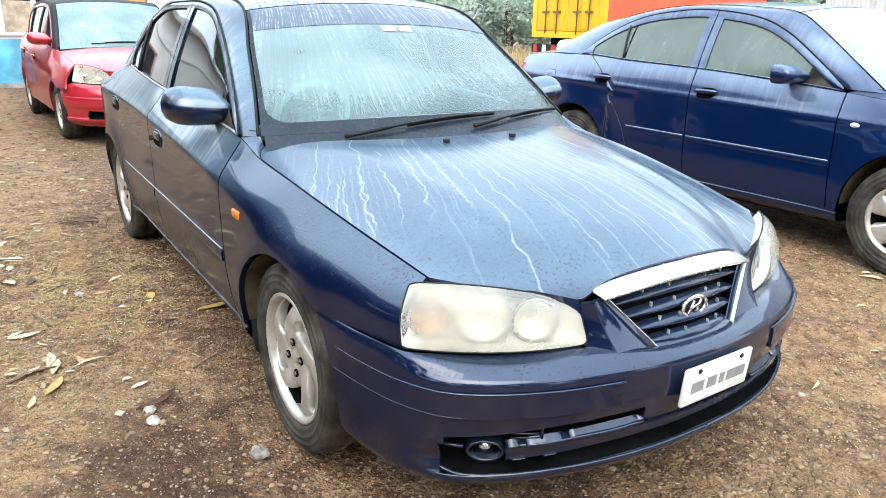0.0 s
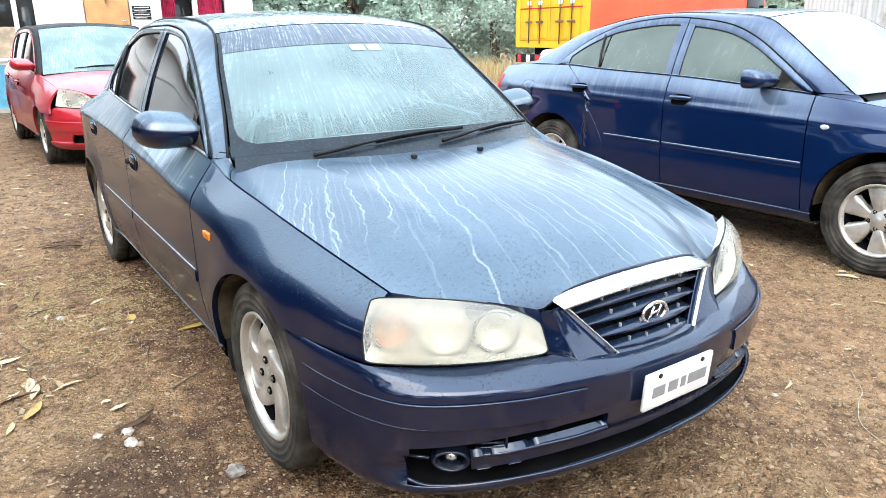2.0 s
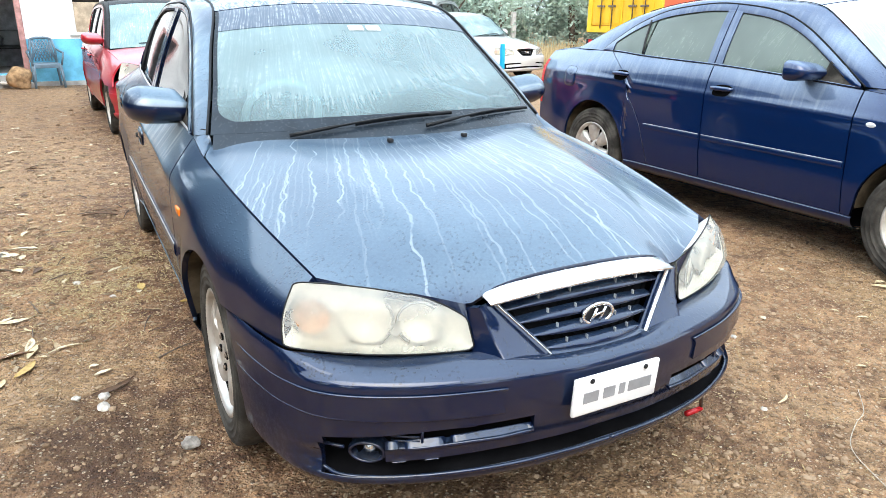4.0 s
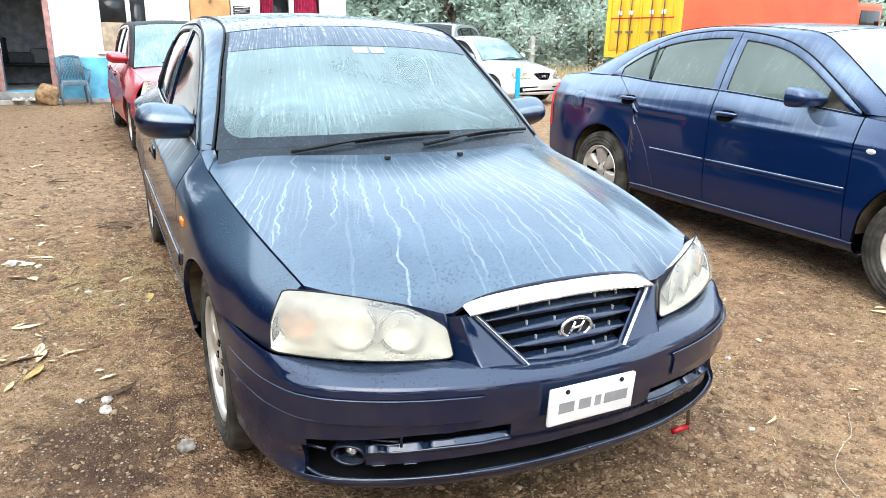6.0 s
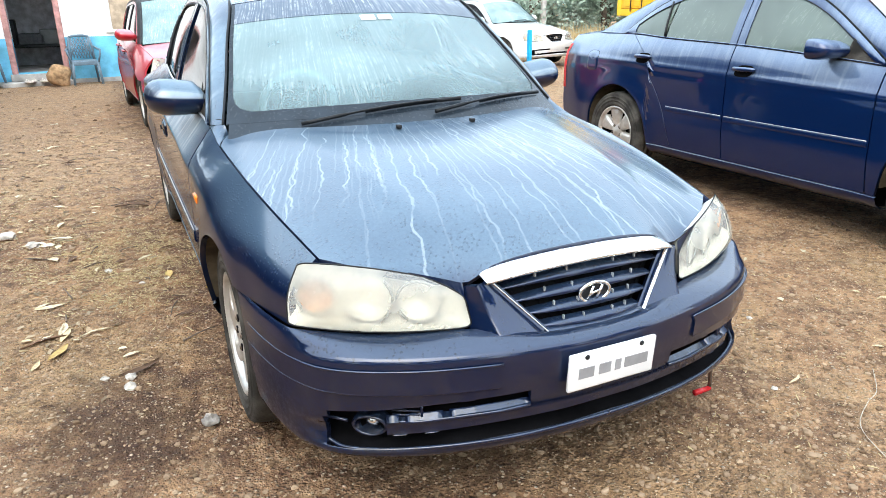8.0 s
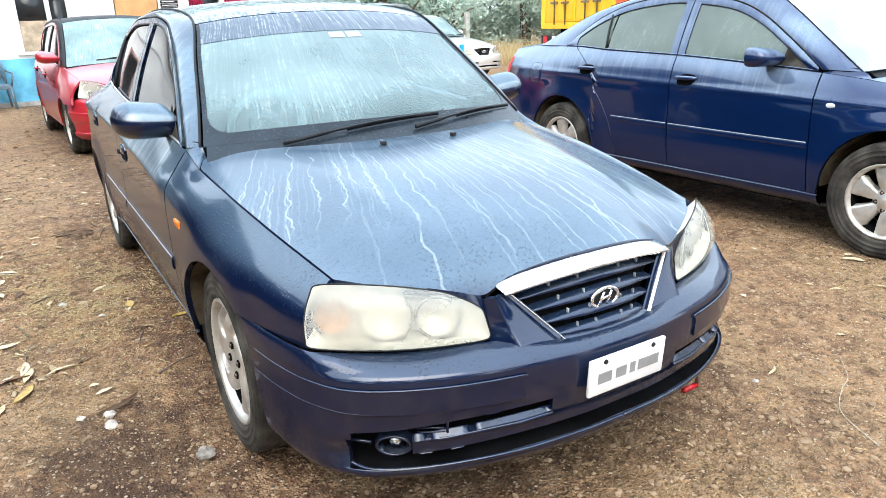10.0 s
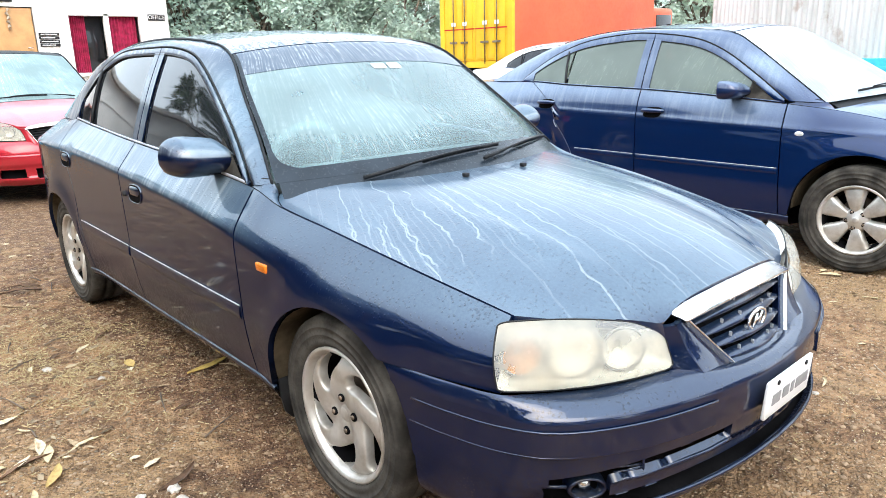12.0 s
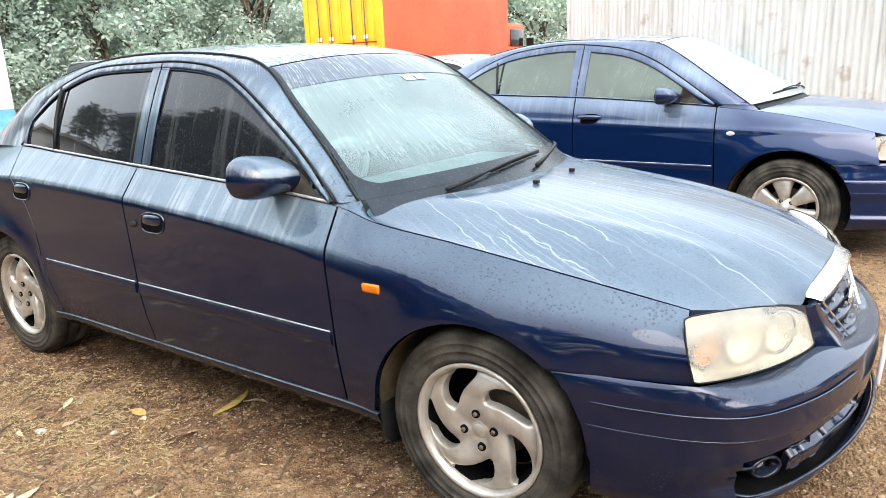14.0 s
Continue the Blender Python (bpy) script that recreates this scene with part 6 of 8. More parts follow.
# curtained window
w2 = tagged(new("window_2"), "white-framed window with crimson curtains", "window", kind="structure")
for lo, hi in (((2.24, WY - 0.02, 1.12), (2.31, WY + 0.06, 2.28)), ((2.93, WY - 0.02, 1.15), (3.03, WY + 0.06, 2.25)), ((3.60, WY - 0.02, 1.12), (3.68, WY + 0.06, 2.28)), ((2.31, WY - 0.02, 2.2), (3.60, WY + 0.06, 2.28)), ((2.2, WY - 0.05, 1.08), (3.72, WY + 0.04, 1.15))):
    part("window_frame", boxed(lo, hi, 0.008), FRAME_W, w2)
for x0, x1 in ((2.32, 2.62), (3.05, 3.58)):
    rows = [[(x0 + (x1 - x0) * i / 40, WY + 0.10 + 0.025 * math.sin(i * 1.3), z) for z in (1.15, 1.5, 1.9, 2.22)] for i in range(41)]
    part("curtain", sheet(rows), CURTAIN, w2, "crimson cloth curtain")
part("pane", boxed((2.31, WY + 0.155, 1.15), (2.93, WY + 0.16, 2.2)), PANE, w2)
part("pane", boxed((3.03, WY + 0.155, 1.15), (3.60, WY + 0.16, 2.2)), PANE, w2)
# signs


def words(text, size, at, material, parent, name="lettering"):
    cu = bpy.data.curves.new("words", "FONT")
    cu.body, cu.size, cu.align_x, cu.align_y, cu.extrude = text, size, "CENTER", "CENTER", 0.001
    ob = bpy.data.objects.new("words", cu)
    scene.collection.objects.link(ob)
    dg = bpy.context.evaluated_depsgraph_get()
    me = bpy.data.meshes.new_from_object(ob.evaluated_get(dg))
    bpy.data.objects.remove(ob)
    me.materials.clear()
    me.materials.append(material)
    o = new(name, me)
    o.parent = parent
    o.matrix_local = at
    return o


for nm, x0, x1, z0, z1 in (("office_sign", 1.02, 1.42, 2.42, 2.55), ("office_sign", 3.79, 4.13, 2.13, 2.25)):
    sg = thing(nm, "small black office sign with white letters", "sign", "office signs", pose((x0 + x1) / 2, WY - 0.012, (z0 + z1) / 2))
    w, h = (x1 - x0) / 2, (z1 - z0) / 2
    part("board", boxed((-w, -0.008, -h), (w, 0.008, h), 0.002), INK, sg, smooth=False)
    words("OFFICE", 0.105, pose(0, -0.010, 0, 90, 0, 0), PLATE, sg)
nt = thing("notice_board", "small dark notice with white bars of writing", "notice", "", pose(1.93, WY - 0.012, 1.74))
for k in range(4):
    part("notice_strip", boxed((-0.17, -0.006, 0.10 - 0.065 * k), (0.17, 0.006, 0.15 - 0.065 * k), 0.002), INK, nt, smooth=False)
    part("writing_bar", boxed((-0.14, -0.009, 0.118 - 0.065 * k), (0.14 - 0.05 * (k % 2), -0.0065, 0.132 - 0.065 * k)), PLATE, nt, smooth=False)

# ---- plastic chairs ----
CHAIR = plain("blue_grey_plastic", (0.13, 0.19, 0.24), 0.5, vary=0.15, scale=8)


def plastic_chair(at):
    ch = thing("plastic_chair", "blue-grey moulded plastic armchair with lattice back against the wall", "chair", "plastic chairs", at)
    part("seat", boxed((-0.22, -0.22, 0.40), (0.22, 0.2, 0.43), 0.012), CHAIR, ch)
    part("apron", boxed((-0.215, -0.235, 0.35), (0.215, -0.215, 0.42), 0.006), CHAIR, ch)
    for sx in (-1, 1):
        part("front_leg", tube([(sx * 0.21, -0.21, 0.42), (sx * 0.24, -0.25, 0.0)], [0.028, 0.02]), CHAIR, ch)
        part("back_leg", tube([(sx * 0.2, 0.2, 0.42), (sx * 0.23, 0.27, 0.0)], [0.028, 0.02]), CHAIR, ch)
        part("arm", tube([(sx * 0.23, -0.23, 0.40), (sx * 0.27, -0.24, 0.56), (sx * 0.28, -0.2, 0.62), (sx * 0.275, 0.05, 0.62), (sx * 0.23, 0.22, 0.66)], 0.018), CHAIR, ch)
        part("back_post", tube([(sx * 0.2, 0.2, 0.42), (sx * 0.205, 0.24, 0.65), (sx * 0.17, 0.29, 0.84)], 0.022), CHAIR, ch)
    part("top_rail", tube([(-0.17, 0.29, 0.84), (-0.08, 0.3, 0.865), (0.08, 0.3, 0.865), (0.17, 0.29, 0.84)], 0.022), CHAIR, ch)
    for k in range(-4, 5):
        for d in (-1, 1):
            a, b = k * 0.055 - d * 0.09, k * 0.055 + d * 0.09
            a, b = max(-0.19, min(0.19, a)), max(-0.17, min(0.17, b))
            part("lattice_bar", tube([(a, 0.22, 0.46), (b, 0.285, 0.83)], 0.009, 5), CHAIR, ch)
    return ch


plastic_chair(pose(-1.33, 13.0, 0, 0, 0, 6))
plastic_chair(pose(-2.98, 13.0, 0, 0, 0, -20))

# sack by the door, slippers on the step
SACKC = plain("brown_jute_cloth", (0.40, 0.25, 0.13), 0.95, vary=0.25, scale=14, bump=0.3)
bm = bmesh.new()
bmesh.ops.create_icosphere(bm, subdivisions=4, radius=0.24)
for v in bm.verts:
    v.co.z = max(v.co.z * 0.9, -0.18) + 0.17
    v.co.x *= 0.85 - 0.35 * max(0, v.co.z - 0.25)
    v.co.y *= 0.7
    v.co += v.normal * 0.05 * noise.noise(v.co * 5)
sk = tagged(part("sack", bm, SACKC), "brown jute sack slumped by the doorway", "sack")
sk.location = (-1.78, 12.85, 0.0)
SLIP = plain("pale_slipper_rubber", (0.75, 0.68, 0.62), 0.7, vary=0.1)
for i, (x, y, r) in enumerate(((-2.32, 13.02, 20), (-2.22, 13.08, -10), (-2.06, 13.04, 30), (-1.98, 13.1, 5))):
    bm = bmesh.new()
    vs = [bm.verts.new(((0.045 + 0.008 * math.sin(2 * a)) * math.cos(a), 0.13 * math.sin(a), 0.0)) for a in [k * math.tau / 20 for k in range(20)]]
    f = bm.faces.new(vs)
    g = bmesh.ops.extrude_face_region(bm, geom=[f])
    for v in g["geom"]:
        if isinstance(v, bmesh.types.BMVert):
            v.co.z += 0.022
    sl = thing("slipper", "pale worn rubber slipper on the doorstep", "slipper", "slippers", pose(x, y, 0.075, 0, 0, r))
    part("sole", bm, SLIP, sl, smooth=False)
    part("strap", tube([(-0.045, -0.01, 0.02), (0, 0.03, 0.05), (0.045, -0.01, 0.02)], 0.007, 6), SLIP, sl)
# dim things inside the doorway
bench = thing("work_bench", "dark cluttered bench inside the dim room", "bench")
part("top", boxed((-2.9, WY + 1.6, 0.6), (-1.2, WY + 2.3, 0.66), 0.01), BLACK, bench)
for x in (-2.8, -1.3):
    part("leg", boxed((x - 0.04, WY + 1.7, 0.2), (x + 0.04, WY + 1.8, 0.6)), BLACK, bench)
for i, (x, z, w, h, mt) in enumerate(((-2.7, 0.66, 0.18, 0.5, BLACK), (-2.25, 0.66, 0.25, 0.22, SEAT), (-1.9, 0.66, 0.2, 0.3, TRIM_GREY))):
    b = thing("crate", "dark crate standing on the bench", "crate", "crates")
    part("body", boxed((x - w, WY + 1.7, z), (x + w, WY + 2.1, z + h), 0.03), mt, b)

# ---- lorry ----
YELLOW = plain("yellow_container_paint", (0.80, 0.48, 0.02), 0.45, vary=0.08, scale=2)
ORANGE = plain("orange_red_container_paint", (0.78, 0.115, 0.045), 0.5, vary=0.08, scale=1.2)
lorry = thing("lorry", "parked lorry with yellow rear doors and orange-red container body", "lorry")
X0, X1, Y0, Y1, Z0, Z1 = 9.07, 14.2, 8.3, 10.42, 1.12, 3.5
part("container", boxed((X0 + 0.05, Y0, Z0), (X1, Y1, Z1), 0.01), ORANGE, lorry, "orange-red container body", smooth=False)
rear = part("rear_frame", box(box(box(boxed((X0 - 0.01, Y0 - 0.01, Z0 - 0.08), (X0 + 0.06, Y0 + 0.12, Z1)), (X0 - 0.01, Y1 - 0.12, Z0 - 0.08), (X0 + 0.06, Y1 + 0.01, Z1)), (X0 - 0.01, Y0 + 0.12, Z0 - 0.08), (X0 + 0.06, Y1 - 0.12, Z0 + 0.05)), (X0 - 0.01, Y0 + 0.12, Z1 - 0.12), (X0 + 0.06, Y1 - 0.12, Z1)), YELLOW, lorry, "yellow rear frame", smooth=False)
for k in range(2):
    ya = Y0 + 0.125 + k * 0.94
    dr = part("rear_door", boxed((X0 + 0.0, ya, Z0 + 0.06), (X0 + 0.05, ya + 0.925, Z1 - 0.13), 0.008), YELLOW, lorry, "yellow ribbed container door")
    for j in range(3):
        part("door_rib", boxed((X0 - 0.015, ya + 0.06 + 0.3 * j, Z0 + 0.1), (X0, ya + 0.24 + 0.3 * j, Z1 - 0.2), 0.01), YELLOW, dr)
    for j in (0.28, 0.62):
        part("lock_rod", tube([(X0 - 0.03, ya + j, Z0 + 0.0), (X0 - 0.03, ya + j, Z1 - 0.14)], 0.012), STEEL, dr, "grey lock rod")
        part("rod_handle", boxed((X0 - 0.05, ya + j - 0.11, Z0 + 0.42), (X0 - 0.03, ya + j + 0.11, Z0 + 0.46), 0.004), STEEL, dr)
        part("reflector", boxed((X0 - 0.035, ya + j - 0.06, Z0 + 0.78), (X0 - 0.02, ya + j + 0.06, Z0 + 0.86), 0.004), PLATE, dr, "white reflector")
    part("warning_tape", boxed((X0 - 0.019, ya, Z0 + 0.70), (X0 - 0.0155, ya + 0.92, Z0 + 0.725)), REDLAMP, dr, "red reflective tape", smooth=False)
part("chassis", boxed((X0 + 0.1, Y0 + 0.5, 0.72), (X1 + 1.1, Y1 - 0.5, Z0), 0.01), VOID, lorry)
bar = part("rear_bar", boxed((X0 - 0.05, Y0 + 0.1, 0.72), (X0 + 0.04, Y1 - 0.05, 0.9), 0.008), INK, lorry)
for k in range(7):
    part("hazard_stripe", boxed((X0 - 0.054, Y0 + 0.2 + 0.28 * k, 0.73), (X0 - 0.0505, Y0 + 0.32 + 0.28 * k, 0.89)), PLATE if k % 2 else REDLAMP, bar, "red or white hazard stripe", smooth=False)
part("cab", box(boxed((X1 + 0.004, Y0 + 0.05, 0.75), (X1 + 1.15, Y1 - 0.05, 1.75), 0.08), (X1 + 0.004, Y0 + 0.06, 1.7), (X1 + 1.02, Y1 - 0.06, 2.32), 0.10), ORANGE, lorry, "orange-red driver's cab")
part("cab_window", boxed((X1 + 0.22, Y0 + 0.045, 1.74), (X1 + 0.90, Y0 + 0.065, 2.16), 0.008), PANE, lorry)
part("air_duct", boxed((X1 + 0.02, Y0 + 0.3, 2.30), (X1 + 0.42, Y1 - 0.3, 2.85), 0.03), INK, lorry, "dark air duct behind the cab")
part("cab_mirror", boxed((X1 + 1.1, Y0 - 0.15, 1.6), (X1 + 1.16, Y0 + 0.06, 1.95), 0.02), BLACK, lorry)
for x in (X0 + 1.3, X1 + 0.55):
    for y in (Y0 + 0.15, Y1 - 0.15):
        w = lathe([(0.1, -0.12), (0.3, -0.12), (0.46, -0.1), (0.5, -0.06), (0.5, 0.06), (0.46, 0.1), (0.1, 0.12)], 32)
        bmesh.ops.transform(w, matrix=Matrix.Translation((x, y, 0.5)) @ Matrix.Rotation(radians(90), 4, "Z"), verts=w.verts[:])
        part("lorry_wheel", w, RUBBER, lorry)

# ---- corrugated sheet fence ----
def tin():
    n = Nodes("galvanised_sheet")
    c = n.coords()
    x, y, z = n.xyz(c)
    st = n.noise(n.vec(n.math("MULTIPLY", x, 6.0), n.math("MULTIPLY", y, 6.0), n.math("MULTIPLY", z, 0.7)), 1.0, 5)
    col = n.mix(n.ramp(st, 0.35, 0.75), (0.70, 0.70, 0.68), (0.50, 0.49, 0.46))
    col = n.mix(n.math("MULTIPLY", n.ramp(n.noise(c, 3.0, 5), 0.58, 0.72), 0.5), col, (0.26, 0.17, 0.11))
    n.set(Base_Color=col, Metallic=0.1, Roughness=n.ramp(st, 0.2, 0.8, 0.42, 0.62))
    return n.m


TIN = tin()
fence = tagged(new("fence"), "pale corrugated metal sheet fence", "fence", kind="structure")
A, B = Vector((12.34, 5.79, 0)), Vector((8.0, -4.15, 0))
run = (B - A).normalized()
out = Vector((run.y, -run.x, 0))
out = -out if out.x > 0 else out
length = (B - A).length
npan = 10
for k in range(npan):
    s0, s1 = length * k / npan, length * (k + 1) / npan + 0.05
    rows = []
    m = int((s1 - s0) / 0.0125)
    for i in range(m + 1):
        s = s0 + (s1 - s0) * i / m
        ph = s / 0.115 * math.tau
        d = 0.016 * max(-0.6, min(0.6, math.sin(ph))) / 0.6 + 0.004 * (k % 2)
        p = A + run * s + out * d
        rows.append([(p.x, p.y, 0.02), (p.x, p.y, 1.6), (p.x, p.y, 4.2)])
    bm = sheet(rows)
    part("sheet_panel", bm, TIN, fence)
C = A - out * 5.0
rows = []
for i in range(200):
    p = A.lerp(C, i / 199) + run * 0.012 * math.sin(i * 1.6)
    rows.append([(p.x, p.y, 0.02), (p.x, p.y, 4.2)])
part("sheet_panel", sheet(rows), TIN, fence)

# cyan steel tray by the fence
CYAN = plain("cyan_enamel_paint", (0.05, 0.50, 0.62), 0.5, vary=0.12, scale=5)
tray = thing("steel_bin", "cyan painted steel bin standing by the fence", "bin")
p0 = A + run * ((Vector((10.92, 2.53, 0)) - A).dot(run)) + out * 0.08
tm = Matrix.Translation(p0) @ Matrix.Rotation(math.atan2(run.y, run.x), 4, "Z")
bm = bmesh.new()
box(bm, (0, -0.02, 0.1), (1.2, 0.02, 1.1), 0.01)
part("back_plate", bm, CYAN, tray)
for lo, hi in (((0, -0.6, 0.1), (0.03, 0, 1.1)), ((1.17, -0.6, 0.1), (1.2, 0, 1.1)), ((0.0, -0.62, 0.1), (1.2, -0.58, 1.0)), ((0, -0.6, 0.1), (1.2, 0, 0.14))):
    part("side_plate", boxed(lo, hi, 0.008), CYAN, tray)
for x in (0.08, 1.12):
    for y in (-0.5, -0.08):
        part("foot", tube([(x, y, 0.0), (x, y, 0.12)], 0.03), STEEL, tray)
tray.matrix_world = tm
# blue post between the cars
post = thing("marker_post", "slim bright blue painted post", "post")
part("post_bar", boxed((-0.03, -0.03, 0.0), (0.03, 0.03, 0.92), 0.006), plain("bright_blue_enamel", (0.01, 0.33, 0.62), 0.5, vary=0.1), post)
part("post_base", boxed((-0.12, -0.12, -0.02), (0.12, 0.12, 0.05), 0.02), CEMENT, post)
post.location = (5.1, 7.6, 0)


# ---- trees and scrub ----
def foliage(name, dark, light):
    n = Nodes(name)
    geo = n.add("NewGeometry")
    r = geo.outputs["Random Per Island"]
    c = n.coords()
    col = n.mix(n.math("ADD", n.math("MULTIPLY", r, 0.7), n.math("MULTIPLY", n.noise(c, 0.8, 2), 0.3)), dark, light)
    n.set(Base_Color=col, Roughness=0.8)
    n.bsdf.inputs["Specular IOR Level"].default_value = 0.1
    glow = n.add("BsdfTranslucent")
    n.link(col, glow.inputs[0])
    m = n.add("MixShader")
    m.inputs[0].default_value = 0.35
    n.link(n.bsdf.outputs[0], m.inputs[1])
    n.link(glow.outputs[0], m.inputs[2])
    n.link(m.outputs[0], n.t.nodes["Material Output"].inputs[0])
    return n.m


# the first leaf colour is paled to carry the mist over distant trees
HAZY_LEAF = foliage("haze_paled_foliage", (0.38, 0.48, 0.42), (0.58, 0.68, 0.58))
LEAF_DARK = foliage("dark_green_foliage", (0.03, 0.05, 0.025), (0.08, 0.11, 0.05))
LEAF_PALM = foliage("palm_foliage", (0.02, 0.05, 0.02), (0.06, 0.1, 0.04))
BARK = plain("rough_bark", (0.16, 0.12, 0.09), 0.95, vary=0.3, scale=6, bump=0.4)
rng = random.Random(7)


def leaf_cloud(centres, per, spread, size):
    """Many small folded leaves strewn round the given centres, as one mesh."""
    verts, faces = [], []
    for c, rad in centres:
        for _ in range(per):
            d = Vector((rng.gauss(0, 1), rng.gauss(0, 1), rng.gauss(0, 0.8)))
            d = d.normalized() * rad * (rng.random() ** 0.4)
            p = c + d
            a = Vector((rng.uniform(-1, 1), rng.uniform(-1, 1), rng.uniform(-0.9, 0.3))).normalized()
            b = a.cross(Vector((rng.uniform(-1, 1), rng.uniform(-1, 1), rng.uniform(-1, 1)))).normalized()
            L = size * rng.uniform(0.6, 1.5)
            k = len(verts)
            verts += [p, p + a * L * 0.5 + b * L * 0.22, p + a * L, p + a * L * 0.5 - b * L * 0.22]
            faces.append((k, k + 1, k + 2, k + 3))
    me = bpy.data.meshes.new("crown")
    me.from_pydata([tuple(v) for v in verts], [], faces)
    return me


def tree(x, y, h, r, name="tree", label="broad leafy tree at the edge of the yard", low=0.15, per=300, clumps=66, size=0.165, leaf=None):
    t = thing(name, label, "tree", "trees", pose(x, y, 0, 0, 0, rng.uniform(0, 360)))
    top = Vector((rng.uniform(-0.4, 0.4), rng.uniform(-0.4, 0.4), h * 0.6))
    pts = [Vector((0, 0, -0.1)), Vector((0.1, 0.05, h * 0.2)), top * 0.7, top]
    part("trunk", tube(spline(pts, 8), [0.14, 0.12, 0.10, 0.09, 0.08, 0.07, 0.05, 0.03], 8), BARK, t)
    centres = []
    for k in range(clumps):
        a = rng.uniform(0, math.tau)
        zz = rng.uniform(low, 1.0)
        rad = r * math.sqrt(max(0.08, 1 - ((zz - 0.5) / 0.58) ** 2)) * rng.uniform(0.35, 1.0)
        c = Vector((rad * math.cos(a), rad * math.sin(a), h * zz))
        centres.append((c, r * rng.uniform(0.16, 0.34)))
        if k % 4 == 0:
            s = top * rng.uniform(0.35, 0.95)
            part("limb", tube(spline([s, s.lerp(c, 0.5) + Vector((0, 0, 0.15)), c], 5), [0.06, 0.05, 0.04, 0.03, 0.015], 6), BARK, t)
    me = leaf_cloud(centres, per, 1.0, size)
    me.materials.append(leaf or HAZY_LEAF)
    o = new("crown", me)
    o.parent = t
    return t


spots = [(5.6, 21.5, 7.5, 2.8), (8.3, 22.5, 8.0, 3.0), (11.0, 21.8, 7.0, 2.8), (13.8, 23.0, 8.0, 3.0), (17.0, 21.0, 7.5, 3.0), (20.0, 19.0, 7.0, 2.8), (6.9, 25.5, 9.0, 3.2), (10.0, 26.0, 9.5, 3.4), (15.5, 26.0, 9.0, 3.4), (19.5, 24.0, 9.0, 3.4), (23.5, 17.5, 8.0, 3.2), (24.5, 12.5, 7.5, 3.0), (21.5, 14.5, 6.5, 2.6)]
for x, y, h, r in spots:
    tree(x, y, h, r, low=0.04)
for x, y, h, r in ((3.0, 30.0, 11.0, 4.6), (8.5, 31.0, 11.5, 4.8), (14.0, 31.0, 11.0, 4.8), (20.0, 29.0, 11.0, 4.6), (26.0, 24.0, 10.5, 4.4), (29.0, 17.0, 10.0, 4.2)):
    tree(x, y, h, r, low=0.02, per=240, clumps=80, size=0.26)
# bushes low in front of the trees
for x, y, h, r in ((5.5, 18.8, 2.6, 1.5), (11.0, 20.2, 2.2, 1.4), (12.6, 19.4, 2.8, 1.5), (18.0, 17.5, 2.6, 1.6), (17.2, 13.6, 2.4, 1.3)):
    tree(x, y, h, r, "bush", "dense bush below the trees, haze put into its leaf colour", 0.1, 90, 22, 0.13)

# dry weeds and old posts at the end of the yard
STRAW = foliage("dry_weed_stems", (0.40, 0.29, 0.14), (0.74, 0.62, 0.38))
verts, faces = [], []
for _ in range(9000):
    x, y = rng.uniform(5.0, 15.5), rng.uniform(14.5, 19.5)
    h = rng.uniform(0.15, 0.75) * (0.4 + 0.6 * rng.random())
    a = rng.uniform(0, math.tau)
    dx, dy = 0.012 * math.cos(a), 0.012 * math.sin(a)
    lx, ly = rng.gauss(0, 0.2) * h, rng.gauss(0, 0.2) * h
    k = len(verts)
    verts += [(x - dx, y - dy, -0.02), (x + dx, y + dy, -0.02), (x + lx + dx * 0.4, y + ly + dy * 0.4, h), (x + lx - dx * 0.4, y + ly - dy * 0.4, h)]
    faces.append((k, k + 1, k + 2, k + 3))
me = bpy.data.meshes.new("dry_weeds")
me.from_pydata(verts, [], faces)
me.materials.append(STRAW)
tagged(new("dry_weeds", me), "dry straw-coloured weeds at the yard's edge", "weeds", kind="stuff")
for x, y, h in ((10.9, 17.9, 1.35), (12.3, 18.2, 1.5)):
    p = thing("fence_post", "old grey concrete fence post among weeds", "post", "fence posts", pose(x, y, 0))
    part("shaft", boxed((-0.07, -0.07, -0.1), (0.07, 0.07, h), 0.012), CEMENT, p)

# ---- what stands behind the camera, seen in the paint and the glass ----
for x, y, h, r in ((-8.5, -3.5, 4.4, 2.6), (-10.5, 0.5, 4.8, 2.8), (-9.5, 4.0, 5.0, 2.8), (-10.5, 8.0, 7.0, 2.8), (-7.0, -8.5, 6.0, 3.0), (-3.0, -11.5, 5.5, 3.0), (3.0, -12.5, 5.0, 2.8), (9.0, -11.5, 5.0, 2.8), (-8.6, 6.5, 5.6, 2.8), (-7.8, 10.0, 5.8, 2.4), (-9.0, 12.5, 7.0, 2.8), (-11.0, 15.0, 8.0, 3.0), (-7.0, 15.5, 6.5, 2.6)):
    tree(x, y, h, r, low=0.02, per=110, clumps=44, size=0.32, leaf=LEAF_DARK)


